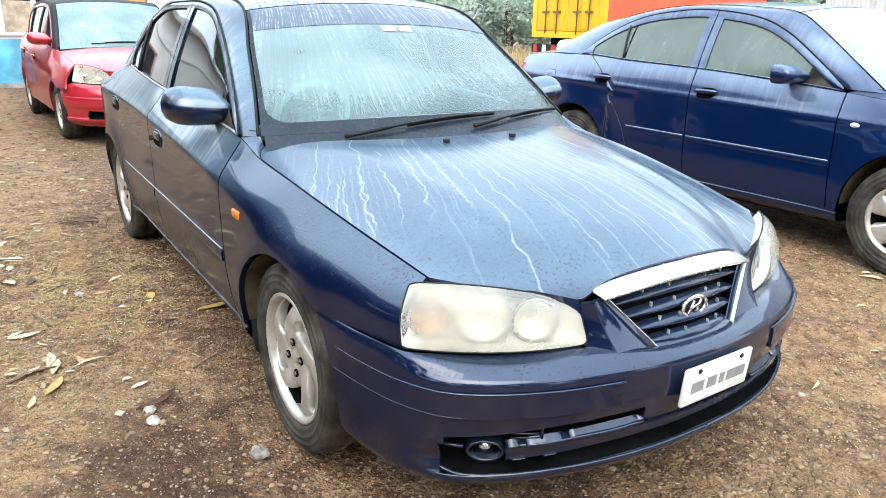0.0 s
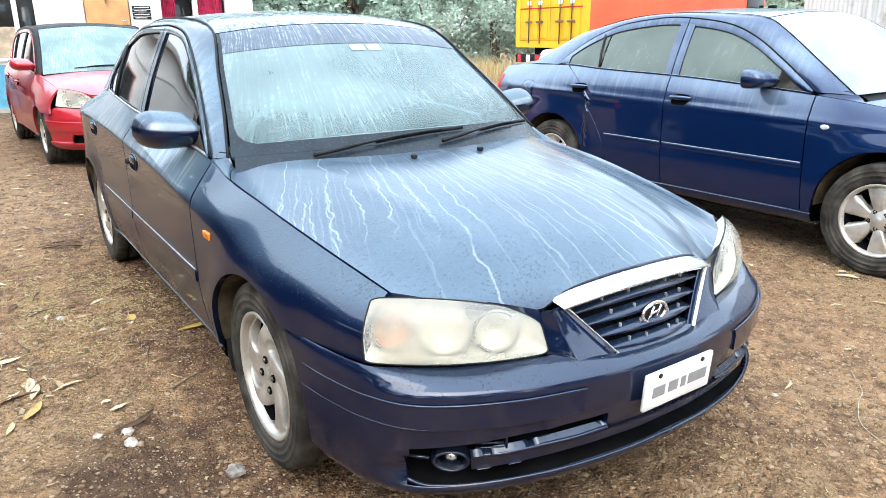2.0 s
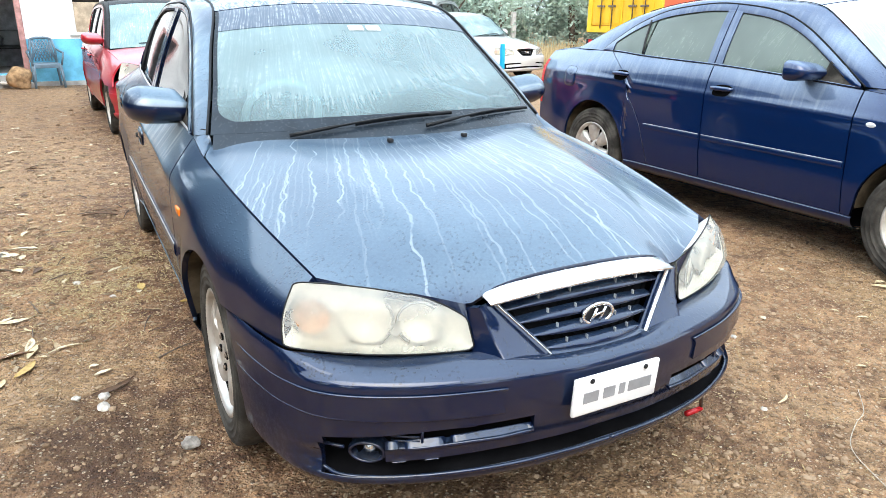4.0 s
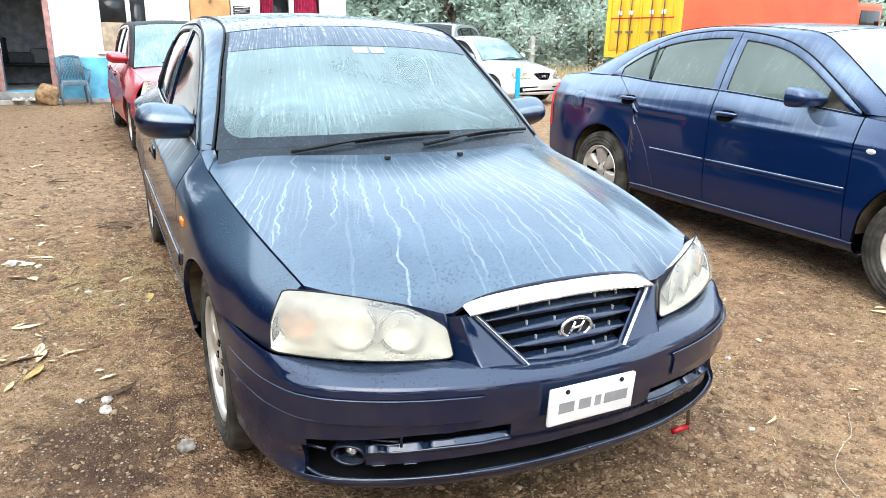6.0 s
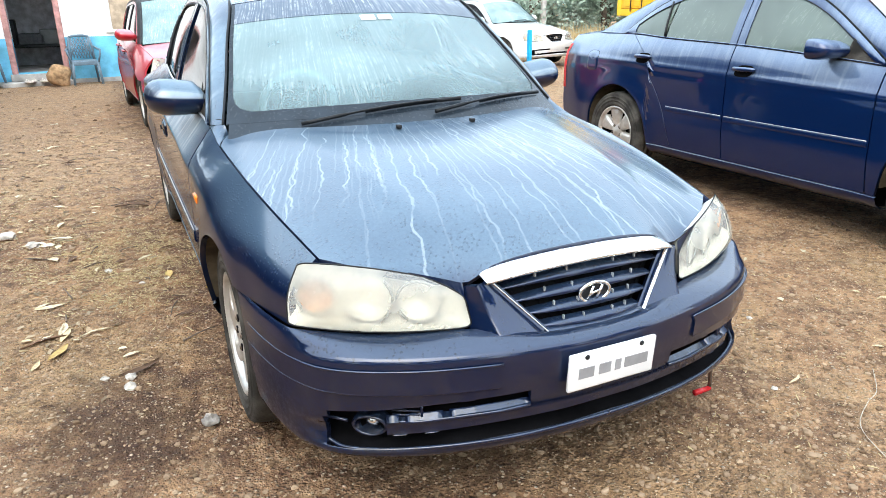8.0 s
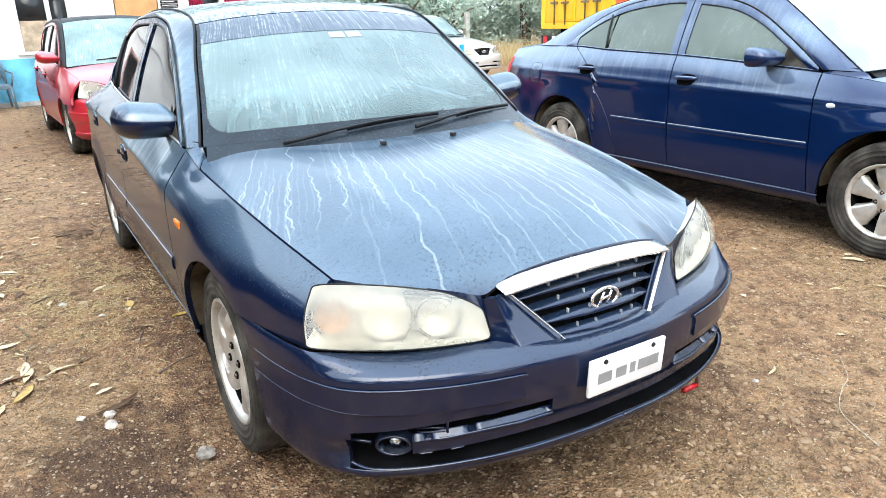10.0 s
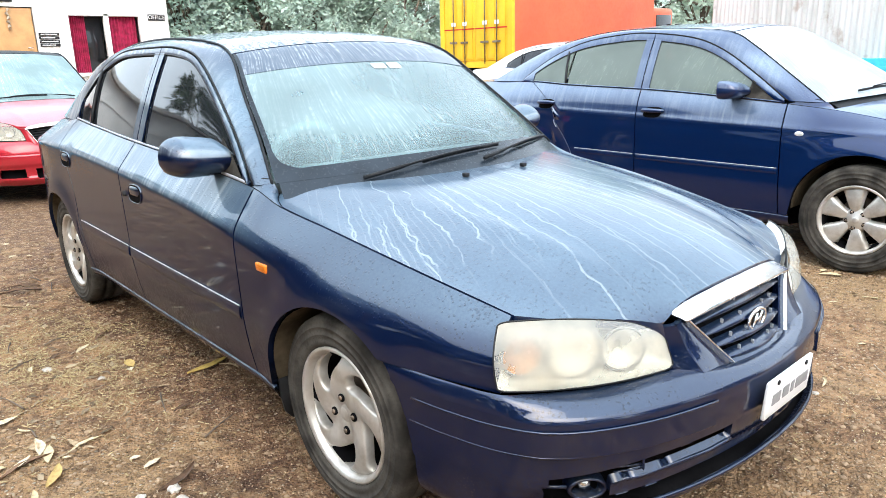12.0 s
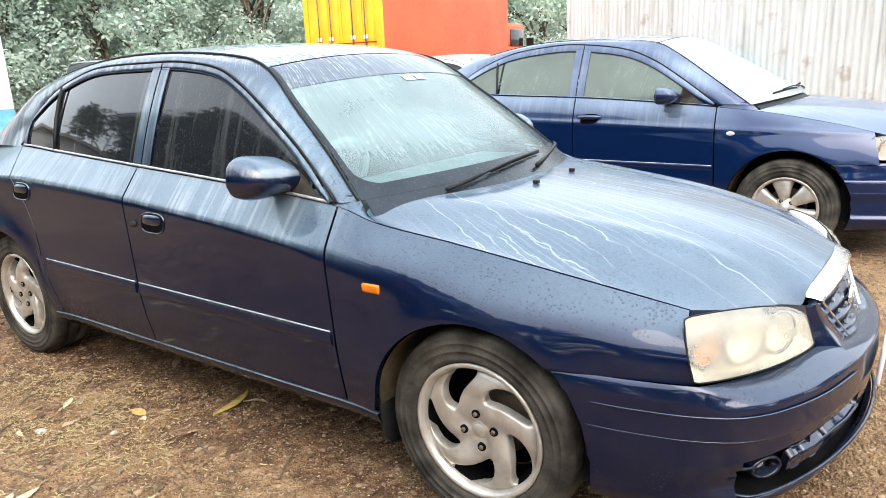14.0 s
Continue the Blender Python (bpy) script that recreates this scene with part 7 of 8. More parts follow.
def palm(x, y, h):
    t = thing("palm_tree", "palm tree with drooping fronds", "palm", "palms", pose(x, y, 0))
    part("trunk", tube(spline([(0, 0, -0.1), (0.15, 0, h * 0.5), (0.0, 0.1, h)], 8), [0.2, 0.18, 0.16, 0.15, 0.14, 0.13, 0.13, 0.12], 8), BARK, t)
    verts, faces = [], []
    for k in range(16):
        a = k * math.tau / 16 + rng.uniform(-0.2, 0.2)
        tilt = rng.uniform(0.1, 0.9)
        for j in range(22):
            f = j / 22
            c = Vector((math.cos(a) * 2.4 * f, math.sin(a) * 2.4 * f, h + 2.0 * tilt * f - 2.8 * f * f))
            d = Vector((-math.sin(a), math.cos(a), 0))
            fw = Vector((math.cos(a), math.sin(a), -0.4))
            L = 0.65 * math.sin(math.pi * (0.12 + 0.8 * f))
            for sg in (-1, 1):
                k0 = len(verts)
                tipv = c + d * sg * L + fw * 0.25 + Vector((0, 0, -0.25 * L))
                verts += [tuple(c), tuple(c + fw * 0.09), tuple(tipv)]
                faces.append((k0, k0 + 1, k0 + 2))
    me = bpy.data.meshes.new("fronds")
    me.from_pydata(verts, [], faces)
    me.materials.append(LEAF_PALM)
    o = new("fronds", me)
    o.parent = t
    return t


palm(-6.3, 6.6, 5.0)
palm(-7.2, 3.6, 5.4)
palm(-7.6, 9.2, 5.6)
palm(-8.2, 6.0, 4.6)
palm(-7.4, 12.6, 6.0)
shed = thing("shed", "low shed with a sloping sheet roof", "shed", "", pose(-11.5, 7.5, 0))
part("wall", boxed((-2.0, -2.8, -0.1), (1.2, 2.8, 2.3)), BARK, shed, smooth=False)
rows = [[(-2.3, y, 3.2), (1.7, y, 2.35)] for y in np.linspace(-3.1, 3.1, 40)]
bm = sheet(rows)
rim(bm, 0.04, (0, 0, 0))
part("roof", bm, STEEL, shed)


# ---- litter on the ground ----
def leaf_mat(name, a, b, vein):
    n = Nodes(name)
    c = n.coords()
    info = n.add("ObjectInfo")
    r = info.outputs["Random"]
    col = n.mix(r, a, b)
    col = n.mix(n.math("MULTIPLY", n.ramp(n.noise(c, 45.0, 4), 0.5, 0.7), 0.6), col, vein)
    n.set(Base_Color=col, Roughness=0.75)
    n.bump(n.noise(c, 90.0, 3), 0.4, 0.004)
    return n.m


DRY_PALE = leaf_mat("pale_dry_leaf", (0.55, 0.45, 0.26), (0.66, 0.58, 0.42), (0.30, 0.20, 0.10))
DRY_YEL = leaf_mat("yellow_dry_leaf", (0.58, 0.43, 0.11), (0.46, 0.32, 0.12), (0.3, 0.18, 0.06))
DRY_BROWN = leaf_mat("brown_dry_leaf", (0.10, 0.055, 0.03), (0.24, 0.14, 0.08), (0.04, 0.022, 0.014))

DRY_TAN = leaf_mat("tan_dry_leaf", (0.36, 0.25, 0.14), (0.46, 0.34, 0.20), (0.16, 0.09, 0.05))


def leaf_mesh(length, width, curl, cup, bend, seed):
    """A dry leaf: a pointed blade, curled along and cupped across."""
    r = random.Random(seed)
    rows = []
    for i in range(9):
        f = i / 8
        w = width * math.sin(math.pi * (0.04 + 0.92 * f) ** 0.85) * (1 + 0.06 * r.uniform(-1, 1))
        zc_ = 0.5 * curl * math.sin(f * math.pi) * length
        off = bend * math.sin(f * math.pi) * length
        rows.append([(off + w * g, length * (f - 0.5), zc_ + cup * abs(g) ** 1.6 * width + 0.002 * r.uniform(-1, 1)) for g in (-1, -0.5, 0, 0.5, 1)])
    bm = sheet(rows)
    me = bpy.data.meshes.new("blade")
    for f in bm.faces:
        f.smooth = True
    bm.to_mesh(me)
    bm.free()
    return me


blades = {}
for i, (L, w, cu, cp, bd) in enumerate(((0.12, 0.016, 0.05, 0.22, 0.03), (0.15, 0.018, 0.07, 0.3, 0.08), (0.09, 0.021, 0.1, 0.25, 0.02), (0.18, 0.014, 0.06, 0.5, 0.12), (0.07, 0.026, 0.12, 0.3, 0.0))):
    for mt in (DRY_PALE, DRY_YEL, DRY_TAN, DRY_BROWN):
        me = leaf_mesh(L, w, cu, cp, bd, i)
        me.materials.append(mt)
        blades[(i, mt)] = me
kind_words = {DRY_TAN: "tan dry leaf lying on the earth", DRY_PALE: "pale cream dry leaf lying on the earth", DRY_YEL: "yellowed dry leaf lying on the earth", DRY_BROWN: "curled dark brown dry leaf lying on the earth"}


def dry_leaf(x, y, turn, i, mt, scale=1.0, tip=0.0):
    o = new("dry_leaf", blades[(i, mt)])
    tagged(o, kind_words[mt], "leaf", "dry leaves")
    o.matrix_world = pose(x, y, ground_z(x, y) + 0.006, tip, rng.uniform(-12, 12), turn) @ Matrix.Scale(scale, 4)
    return o


# the leaves that stand out, one by one
for x, y, a, i, mt, sc in ((-1.40, 1.05, -7, 1, DRY_PALE, 0.9), (-1.383, 0.975, -14, 0, DRY_PALE, 1.05), (-1.406, 0.824, -28, 1, DRY_YEL, 0.95), (-1.47, 0.966, -46, 0, DRY_PALE, 0.9), (-1.346, 0.903, 65, 4, DRY_PALE, 0.45), (-1.46, 0.93, 110, 3, DRY_BROWN, 1.0), (-1.46, 1.35, -85, 1, DRY_PALE, 0.85), (-1.49, 1.37, -50, 2, DRY_PALE, 0.8),
                           (-1.138, 0.665, -70, 2, DRY_PALE, 0.75), (-1.114, 0.514, -61, 3, DRY_BROWN, 0.95), (-0.653, 1.294, -75, 3, DRY_YEL, 1.3), (-0.60, 1.207, 26, 3, DRY_TAN, 0.6), (-0.914, 1.545, 3, 2, DRY_YEL, 1.0), (-0.51, 1.882, -40, 1, DRY_TAN, 1.0), (-1.02, 3.08, 70, 3, DRY_BROWN, 1.3), (-0.98, 3.2, 60, 3, DRY_BROWN, 1.0), (-1.474, 2.07, -150, 4, DRY_PALE, 1.1),
                           (-1.45, 2.48, 70, 1, DRY_PALE, 1.1), (-1.57, 2.47, 40, 0, DRY_PALE, 1.1), (-1.52, 2.38, 100, 2, DRY_PALE, 1.0), (2.49, -0.18, 30, 1, DRY_PALE, 0.8), (2.55, -0.12, 80, 2, DRY_PALE, 0.7)):
    dry_leaf(x, y, a, i, mt, sc)
for _ in range(210):
    x = -0.72 - abs(rng.gauss(0, 1.1))
    y = rng.uniform(0.6, 9.0)
    if x < -3.5:
        continue
    mt = rng.choice((DRY_PALE, DRY_PALE, DRY_TAN, DRY_TAN, DRY_BROWN))
    dry_leaf(x, y, rng.uniform(0, 360), rng.randrange(5), mt, rng.uniform(0.3, 0.85))
for _ in range(26):
    dry_leaf(rng.uniform(0.9, 3.2), rng.uniform(-1.6, 0.6), rng.uniform(0, 360), rng.randrange(5), rng.choice((DRY_PALE, DRY_BROWN)), rng.uniform(0.3, 0.6))

for _ in range(110):
    dry_leaf(rng.gauss(-1.95, 0.35), rng.uniform(1.9, 6.2), rng.uniform(0, 360), rng.randrange(5), rng.choice((DRY_PALE, DRY_TAN, DRY_BROWN, DRY_BROWN)), rng.uniform(0.45, 1.0))

# pebbles
STONE = foliage("mixed_pebbles", (0.13, 0.07, 0.036), (0.62, 0.46, 0.31))
verts, faces = [], []
base = bmesh.new()
bmesh.ops.create_icosphere(base, subdivisions=1, radius=1.0)
bv = [v.co.copy() for v in base.verts]
bf = [[v.index for v in f.verts] for f in base.faces]
base.free()


def strew(count, box_, smin, smax, power=3.0):
    for _ in range(count):
        x, y = rng.uniform(box_[0], box_[1]), rng.uniform(box_[2], box_[3])
        s = smin + (smax - smin) * rng.random() ** power
        q = (s * rng.uniform(0.7, 1.3), s * rng.uniform(0.7, 1.3), s * rng.uniform(0.45, 0.8))
        a = rng.uniform(0, math.tau)
        ca, sa = math.cos(a), math.sin(a)
        z = ground_z(x, y)
        k = len(verts)
        for v in bv:
            j = 1 + rng.uniform(-0.2, 0.2)
            vx, vy, vz = v.x * q[0] * j, v.y * q[1] * j, v.z * q[2] * j
            verts.append((x + vx * ca - vy * sa, y + vx * sa + vy * ca, z + vz + q[2] * 0.25))
        faces.extend([[i + k for i in f] for f in bf])


strew(4500, (-2.2, 0.0, -1.2, 2.2), 0.0025, 0.013, 3.5)
strew(7000, (-2.2, 0.0, -1.2, 2.4), 0.002, 0.006, 1.6)
strew(8000, (0.0, 3.2, -1.7, 0.6), 0.002, 0.006, 1.6)
strew(4500, (-3.2, -0.6, 2.2, 7.0), 0.004, 0.018, 3.5)
strew(7500, (0.0, 3.4, -1.7, 0.8), 0.0025, 0.014, 3.5)
strew(1800, (0.8, 3.0, 0.8, 6.0), 0.003, 0.011)
strew(900, (-3.4, 3.0, 6.0, 12.5), 0.006, 0.03)
strew(700, (0.0, 3.2, -1.7, 0.9), 0.006, 0.013, 2.0)
strew(600, (-2.2, -0.6, -0.6, 2.6), 0.006, 0.012, 2.0)
me = bpy.data.meshes.new("pebbles")
me.from_pydata(verts, [], faces)
me.materials.append(STONE)
tagged(new("pebbles", me), "small pale and brown pebbles strewn over the earth", "pebbles", kind="stuff")
# straw and chaff
verts, faces = [], []
for _ in range(19000):
    if rng.random() < 0.72:
        s = rng.choice(((-1.08, 1.45, 0.16, 0.28), (-1.3, 2.4, 0.3, 0.35), (-1.0, 2.0, 0.2, 0.3), (-1.7, 3.4, 0.4, 0.5), (-1.35, 1.9, 0.25, 0.3)))
        x, y = rng.gauss(s[0], s[2]), rng.gauss(s[1], s[3])
    elif rng.random() < 0.5:
        x, y = rng.uniform(-3.0, -0.5), rng.uniform(0.2, 6.5)
    else:
        x, y = rng.uniform(0.2, 3.2), rng.uniform(-1.6, 1.0)
    if noise.noise((x * 6.0, y * 6.0, 3.0)) + 0.25 * noise.noise((x * 17.0, y * 17.0, 1.0)) < rng.uniform(-0.35, 0.25):
        continue
    L = 0.004 + 0.03 * rng.random() ** 2.2
    a = rng.uniform(0, math.tau)
    dx, dy = math.cos(a) * L, math.sin(a) * L
    w = rng.uniform(0.0008, 0.0022)
    z = ground_z(x, y) + rng.uniform(0.002, 0.008)
    k = len(verts)
    verts += [(x - dy / L * w, y + dx / L * w, z), (x + dy / L * w, y - dx / L * w, z), (x + dx + dy / L * w, y + dy - dx / L * w, z + rng.uniform(-0.001, 0.008)), (x + dx - dy / L * w, y + dy + dx / L * w, z + 0.003)]
    faces.append((k, k + 1, k + 2, k + 3))
me = bpy.data.meshes.new("straw")
me.from_pydata(verts, [], faces)
me.materials.append(STRAW)
tagged(new("straw", me), "bits of dry straw and chaff on the earth", "straw", kind="stuff")
# broken bits of leaf and bark, thickest along the edge of the trodden strip
SCRAP = foliage("leaf_and_bark_scraps", (0.06, 0.035, 0.022), (0.70, 0.56, 0.38))
verts, faces = [], []
for _ in range(900):
    if rng.random() < 0.75:
        mx_, my_, sx_, sy_ = rng.choice(((-1.35, 2.3, 0.35, 0.35), (-1.75, 2.9, 0.45, 0.6), (-1.15, 1.6, 0.25, 0.35), (-1.9, 4.2, 0.5, 0.9), (-1.5, 1.2, 0.2, 0.35)))
        x, y = rng.gauss(mx_, sx_), rng.gauss(my_, sy_)
    else:
        x, y = rng.uniform(-3.0, -0.6), rng.uniform(0.0, 7.5)
    if x > -0.62:
        continue
    L, w = 0.005 + 0.030 * rng.random() ** 3, rng.uniform(0.25, 0.6)
    a = rng.uniform(0, math.tau)
    fx, fy_s = math.cos(a) * L, math.sin(a) * L
    gx_, gy_ = -math.sin(a) * L * w, math.cos(a) * L * w
    z = ground_z(x, y) + 0.004
    lift_ = L * rng.uniform(0.05, 0.35)
    k = len(verts)
    verts += [(x - fx, y - fy_s, z), (x - fx * 0.2 + gx_, y - fy_s * 0.2 + gy_, z + lift_), (x + fx, y + fy_s, z + lift_ * rng.random()), (x + fx * 0.3 - gx_ * 0.8, y + fy_s * 0.3 - gy_ * 0.8, z + lift_ * 0.3)]
    faces.append((k, k + 1, k + 2, k + 3))
me = bpy.data.meshes.new("leaf_scraps")
me.from_pydata(verts, [], faces)
me.materials.append(SCRAP)
tagged(new("leaf_scraps", me), "broken scraps of dry leaf and bark on the earth", "litter", kind="stuff")
# larger stones and twigs


def stone(x, y, r, mt):
    bm = bmesh.new()
    bmesh.ops.create_icosphere(bm, subdivisions=2, radius=r)
    for v in bm.verts:
        v.co *= 1 + 0.6 * noise.noise(v.co / r * 1.4 + Vector((x * 9, y * 7, 0)))
        v.co.z *= 0.6
    o = tagged(part("stone", bm, mt, smooth=False), "rough grey-white stone lying on the earth", "stone", "stones")
    o.location = (x, y, ground_z(x, y) + r * 0.3)
    return o


PALE_STONE = plain("pale_rough_stone", (0.58, 0.53, 0.47), 0.9, vary=0.2, scale=30, bump=0.4)
GREY_STONE = plain("grey_rough_stone", (0.30, 0.27, 0.24), 0.9, vary=0.25, scale=30, bump=0.4)
for x, y, r, mt in ((-0.92, 0.0, 0.03, GREY_STONE), (-1.15, 0.45, 0.020, PALE_STONE), (-1.156, 0.376, 0.023, PALE_STONE), (-1.238, 0.491, 0.014, PALE_STONE), (0.94, -0.68, 0.012, PALE_STONE), (1.35, -0.2, 0.012, PALE_STONE), (-1.6, 2.42, 0.04, PALE_STONE), (-1.75, 2.7, 0.05, PALE_STONE), (-1.2, 1.75, 0.018, PALE_STONE), (-1.05, 1.5, 0.014, PALE_STONE)):
    stone(x, y, r, mt)
for k in range(26):
    x, y = -0.8 - abs(rng.gauss(0, 0.8)), rng.uniform(0.5, 6.0)
    a = rng.uniform(0, math.tau)
    L = rng.uniform(0.06, 0.22)
    pts = [(x, y, ground_z(x, y) + 0.006), (x + math.cos(a) * L * 0.5 + rng.uniform(-0.01, 0.01), y + math.sin(a) * L * 0.5 + rng.uniform(-0.01, 0.01), ground_z(x, y) + 0.014), (x + math.cos(a) * L, y + math.sin(a) * L, ground_z(x, y) + 0.006)]
    tagged(part("twig", tube(spline(pts, 5), [0.004, 0.0035, 0.003, 0.0025, 0.0015], 5), BARK), "thin dark dry twig on the earth", "twig", "twigs")


# ---- small parts of the dark blue saloon ----
plate = part("number_plate", boxed((-0.134, -0.006, -0.053), (0.134, 0.006, 0.053), 0.005), PLATE, saloon, "white number plate with dark bars")
plate.matrix_local = pose(-0.012, -0.918, 0.441, 4, 0, 0)
for x0, x1 in ((-0.106, -0.060), (-0.044, -0.008), (0.006, 0.024), (0.036, 0.110)):
    part("plate_bar", boxed((x0, -0.0078, -0.018), (x1, -0.0062, 0.012)), plain("grey_plate_writing", (0.28, 0.28, 0.29), 0.5), plate, smooth=False)
for x in (-0.085, 0.085):
    sc = lathe([(0.0005, -0.009), (0.006, -0.009), (0.007, -0.005)], 14)
    bmesh.ops.transform(sc, matrix=Matrix.Translation((x, 0, 0.042)) @ Matrix.Rotation(radians(90), 4, "Z"), verts=sc.verts[:])
    part("plate_screw", sc, INK, plate)
for s in (-1, 1):
    at = Matrix.Translation((s * 0.596, -0.712, 0.312)) @ Matrix.Rotation(radians(s * 36), 4, "Z")
    turn = Matrix.Rotation(radians(90), 4, "Z")
    pod = bmesh.new()
    rows = []
    for f, d in ((1.35, 0.03), (1.3, -0.004), (1.12, -0.012), (1.0, -0.004), (0.95, 0.03)):
        rows.append([(0.030 * f * 1.25 * math.cos(a), d, 0.0225 * f * math.sin(a)) for a in [k * math.tau / 32 for k in range(32)]])
    pod = sheet(rows, closed=True)
    bmesh.ops.transform(pod, matrix=at, verts=pod.verts[:])
    pd = part("fog_lamp", pod, BLUE, saloon, out=(s * 0.55, -0.6, 0.31))
    ln = lathe([(0.0005, 0.0), (0.011, 0.003), (0.017, 0.010)], 24)
    bmesh.ops.transform(ln, matrix=at @ Matrix.Translation((0, 0.008, 0)) @ turn, verts=ln.verts[:])
    part("fog_lens", ln, CHROME, pd, "clear fog lamp lens")
    cup = lathe([(0.0005, 0.03), (0.026, 0.02), (0.030, 0.0)], 24)
    bmesh.ops.transform(cup, matrix=at @ Matrix.Translation((0, 0.012, 0)) @ turn, verts=cup.verts[:])
    part("fog_cup", cup, VOID, pd)
    # bars, blades and rounded lip of the opening round the lamp
    def on_plan(x, z, out_=0.0):
        px = (0.0, 0.137, 0.311, 0.5, 0.65, 0.74, 0.79)
        return (s * x, float(np.interp(x, px, (-0.90, -0.893, -0.863, -0.80, -0.705, -0.59, -0.45))) - out_, z)
    bumper_ = [o for o in saloon.children if o.name.startswith("front_bumper")][0]
    part("intake_bar", tube([on_plan(x, 0.352 - 0.06 * (x - 0.22) + 0.004, -0.004) for x in [0.225 + 0.33 * i / 14 for i in range(15)]], 0.0055, 8), BLUE, bumper_)
    part("intake_bar", tube([on_plan(x, 0.330 - 0.10 * (x - 0.652), -0.010) for x in (0.650, 0.672, 0.694, 0.708)], 0.0045, 8), BLUE, bumper_)
    for z in (0.352, 0.364, 0.376):
        part("intake_blade", tube([on_plan(x, z, -0.014) for x in (0.492, 0.512, 0.532, 0.552)], 0.003, 6), BLUE, bumper_)
    part("intake_blade", tube([on_plan(0.488, 0.346, -0.012), on_plan(0.488, 0.388, -0.012)], 0.004, 6), BLUE, bumper_)
    lip = [on_plan(0.722, 0.345, 0.002), on_plan(0.714, 0.318, 0.004), on_plan(0.703, 0.283, 0.005), on_plan(0.685, 0.264, 0.006), on_plan(0.65, 0.259, 0.006), on_plan(0.55, 0.262, 0.006), on_plan(0.42, 0.270, 0.006), on_plan(0.28, 0.277, 0.006), on_plan(0.14, 0.284, 0.006), on_plan(0.0, 0.286, 0.006)]
    part("bumper_lip", tube(spline(lip, 60), 0.0055, 8), BLUE, bumper_)
    # washer jets
    jet = box(bmesh.new(), (-0.009, -0.009, -0.006), (0.009, 0.011, 0.007), 0.003)
    bmesh.ops.transform(jet, matrix=Matrix.Translation((s * 0.147, 0.144, 0.903)), verts=jet.verts[:])
    part("washer_jet", jet, INK, saloon)
    # mud flap
    flap = bmesh.new()
    outline = [(-0.07, 0.16), (-0.072, 0.0), (-0.066, -0.05), (-0.045, -0.078), (0.0, -0.085), (0.05, -0.078), (0.072, -0.05), (0.075, 0.0), (0.07, 0.16)]
    faces_ = [flap.faces.new([flap.verts.new((x, d, z)) for x, z in outline]) for d in (-0.006, 0.006)]
    bmesh.ops.bridge_loops(flap, edges=[e for f in faces_ for e in f.edges])
    bmesh.ops.recalc_face_normals(flap, faces=flap.faces[:])
    bmesh.ops.transform(flap, matrix=Matrix.Translation((s * 0.735, 0.345, 0.235)) @ Matrix.Rotation(radians(-8), 4, "X"), verts=flap.verts[:])
    part("mud_flap", flap, BLACK, saloon, "black rubber mud flap")
    # door lock
    q = saloon_side(1.50, 0.77)
    lock = lathe([(0.0005, -0.012), (0.010, -0.012), (0.014, 0.004)], 14)
    bmesh.ops.transform(lock, matrix=Matrix.Translation((s * q, 1.485, 0.772)) @ Matrix.Rotation(0 if s < 0 else math.pi, 4, "Z"), verts=lock.verts[:])
    part("door_lock", lock, INK, saloon)
# stickers inside the top of the windscreen
for u0, u1 in ((-0.09, 0.02), (0.045, 0.15)):
    rows = [[saloon_screen(u0 + (u1 - u0) * i / 4, 0.735 + 0.045 * k / 3, 0, SALOON["header"], SALOON["bows"][0], SALOON["bows"][1], 0.003) for k in range(4)] for i in range(5)]
    part("windscreen_sticker", sheet(rows), PLATE, saloon, "faded white windscreen sticker", out=(0, 1.5, 0.6))
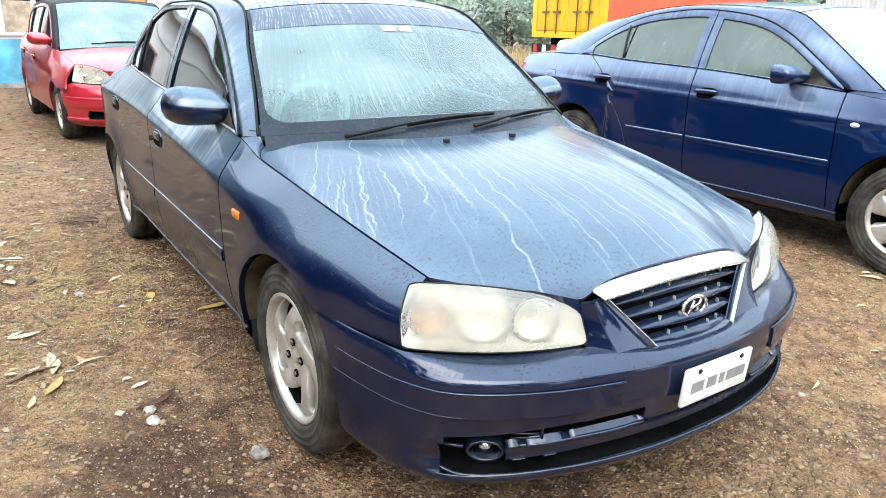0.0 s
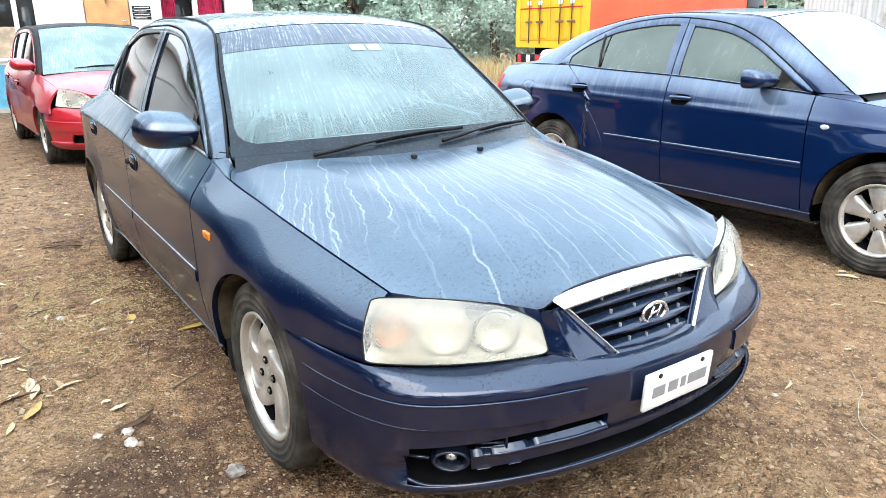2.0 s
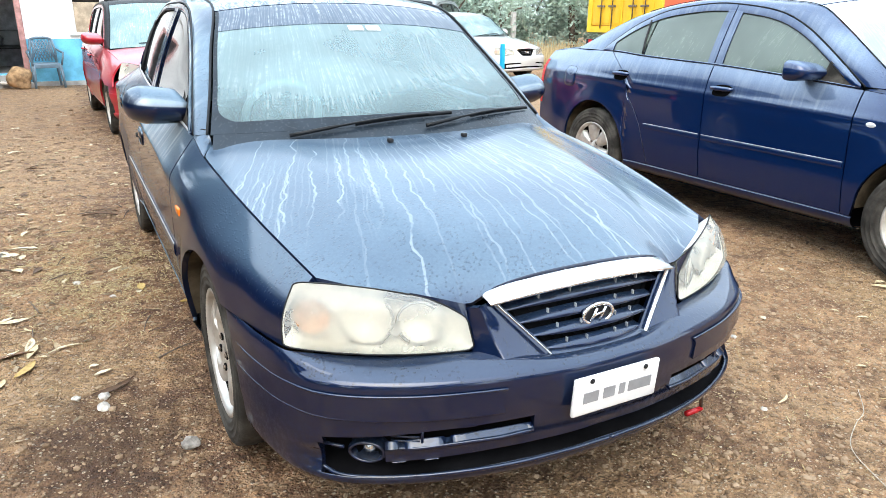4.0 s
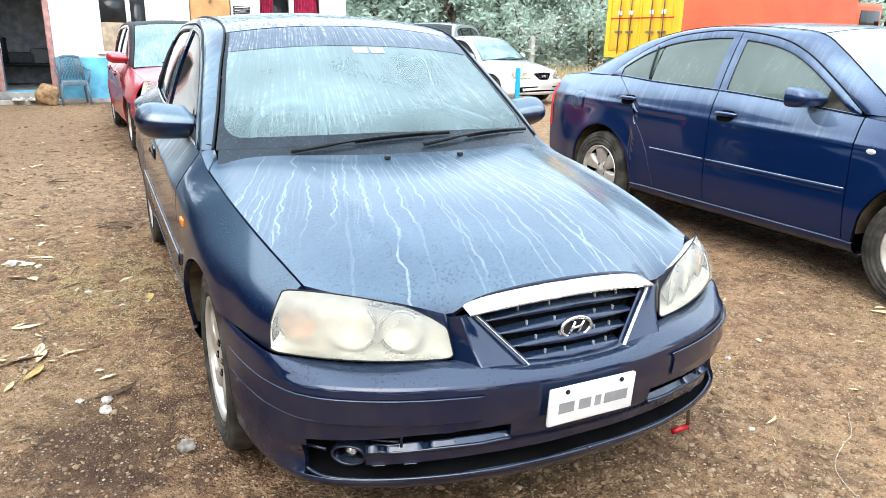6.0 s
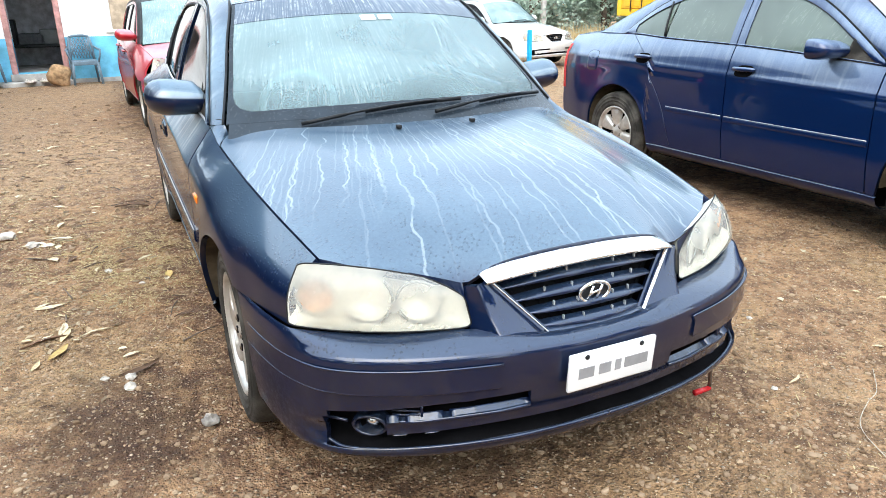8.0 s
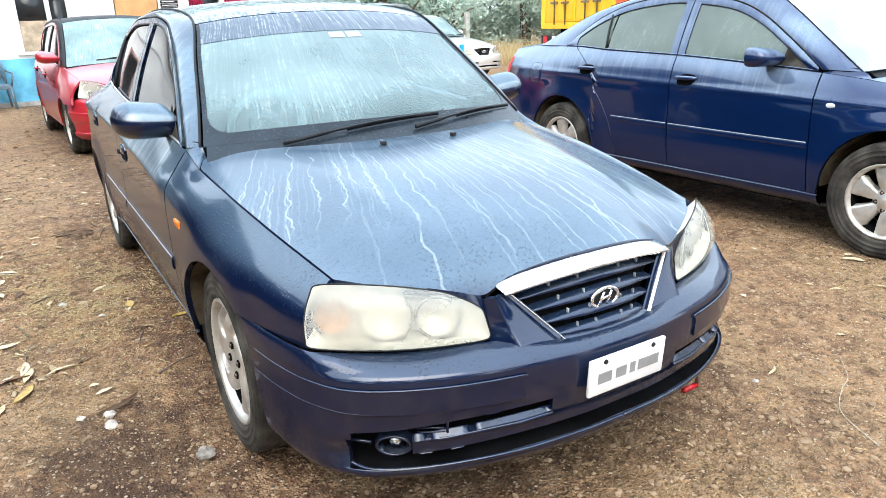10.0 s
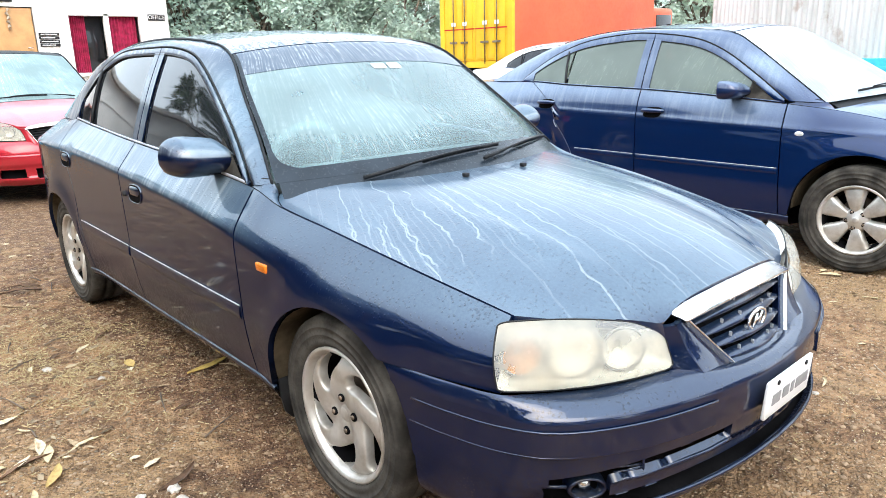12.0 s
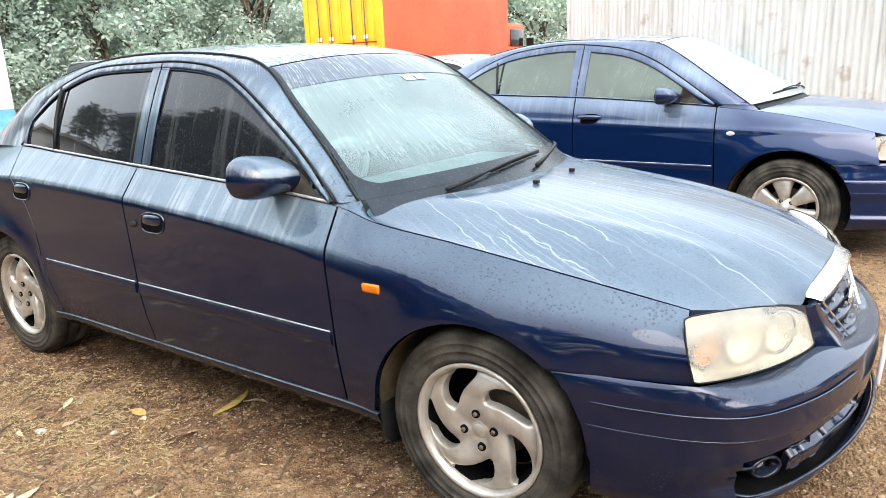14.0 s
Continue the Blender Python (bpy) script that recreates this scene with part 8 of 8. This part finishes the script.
# hook rod below the bumper, and a bracket lying under it
part("tow_rod", tube([(0.645, -0.60, 0.24), (0.648, -0.60, 0.10)], 0.006, 8), STEEL, saloon, "thin rusty rod")
br = thing("steel_bracket", "rusty steel bracket with a red foot standing on the earth", "bracket")
part("upright", tube([(0.655, -0.60, 0.105), (0.70, -0.60, 0.09), (0.705, -0.60, 0.012)], 0.007, 6), STEEL, br)
part("foot", tube([(0.705, -0.60, 0.010), (0.63, -0.605, 0.012)], 0.010, 8), REDLAMP, br, "red painted foot")

# a thin pale cord lying on the earth before the bumper
pts = [(1.38, -0.75), (1.24, -0.86), (1.13, -0.90), (0.97, -0.99), (0.86, -1.17)]
CORD = plain("pale_cord_fibre", (0.5, 0.43, 0.34), 0.9, vary=0.2, scale=60)
tagged(part("cord", tube(spline([(x, y, ground_z(x, y) + 0.006) for x, y in pts], 24), 0.0016, 6), CORD), "thin pale cord lying on the earth", "cord")

# the red hatchback's own plate
hatch = [o for o in scene.objects if o.name == "hatchback_car"][0]
plate = part("number_plate", boxed((-0.25, -0.852, 0.40), (0.25, -0.838, 0.51), 0.004), PLATE, hatch, "white number plate")
for x0, x1 in ((-0.20, -0.12), (-0.09, -0.03), (0.02, 0.19)):
    part("plate_mark", boxed((x0, -0.856, 0.43), (x1, -0.8525, 0.48)), INK, plate, smooth=False)

# fuel flap of the liftback
fy_, fz_ = 2.92, 0.86
rows = []
for f in (0.0, 0.6, 0.94, 1.0):
    ring = []
    for k in range(32):
        a = k * math.tau / 32
        q = (abs(math.cos(a)) ** 4 + abs(math.sin(a)) ** 4) ** -0.25
        yy, zz = fy_ + 0.078 * f * q * math.cos(a), fz_ + 0.078 * f * q * math.sin(a)
        ring.append((-(lift_side(yy, zz) + (0.0035 if f < 0.99 else 0.0)), yy, zz))
    rows.append(ring)
part("fuel_flap", sheet(rows, closed=True), NAVY, liftback, out=(0, 1.3, 0.6))
part("fuel_flap_gap", tube([(p[0] + 0.0005, p[1], p[2]) for p in rows[-1] + rows[-1][:1]], 0.0022, 5, caps=False), INK, liftback)
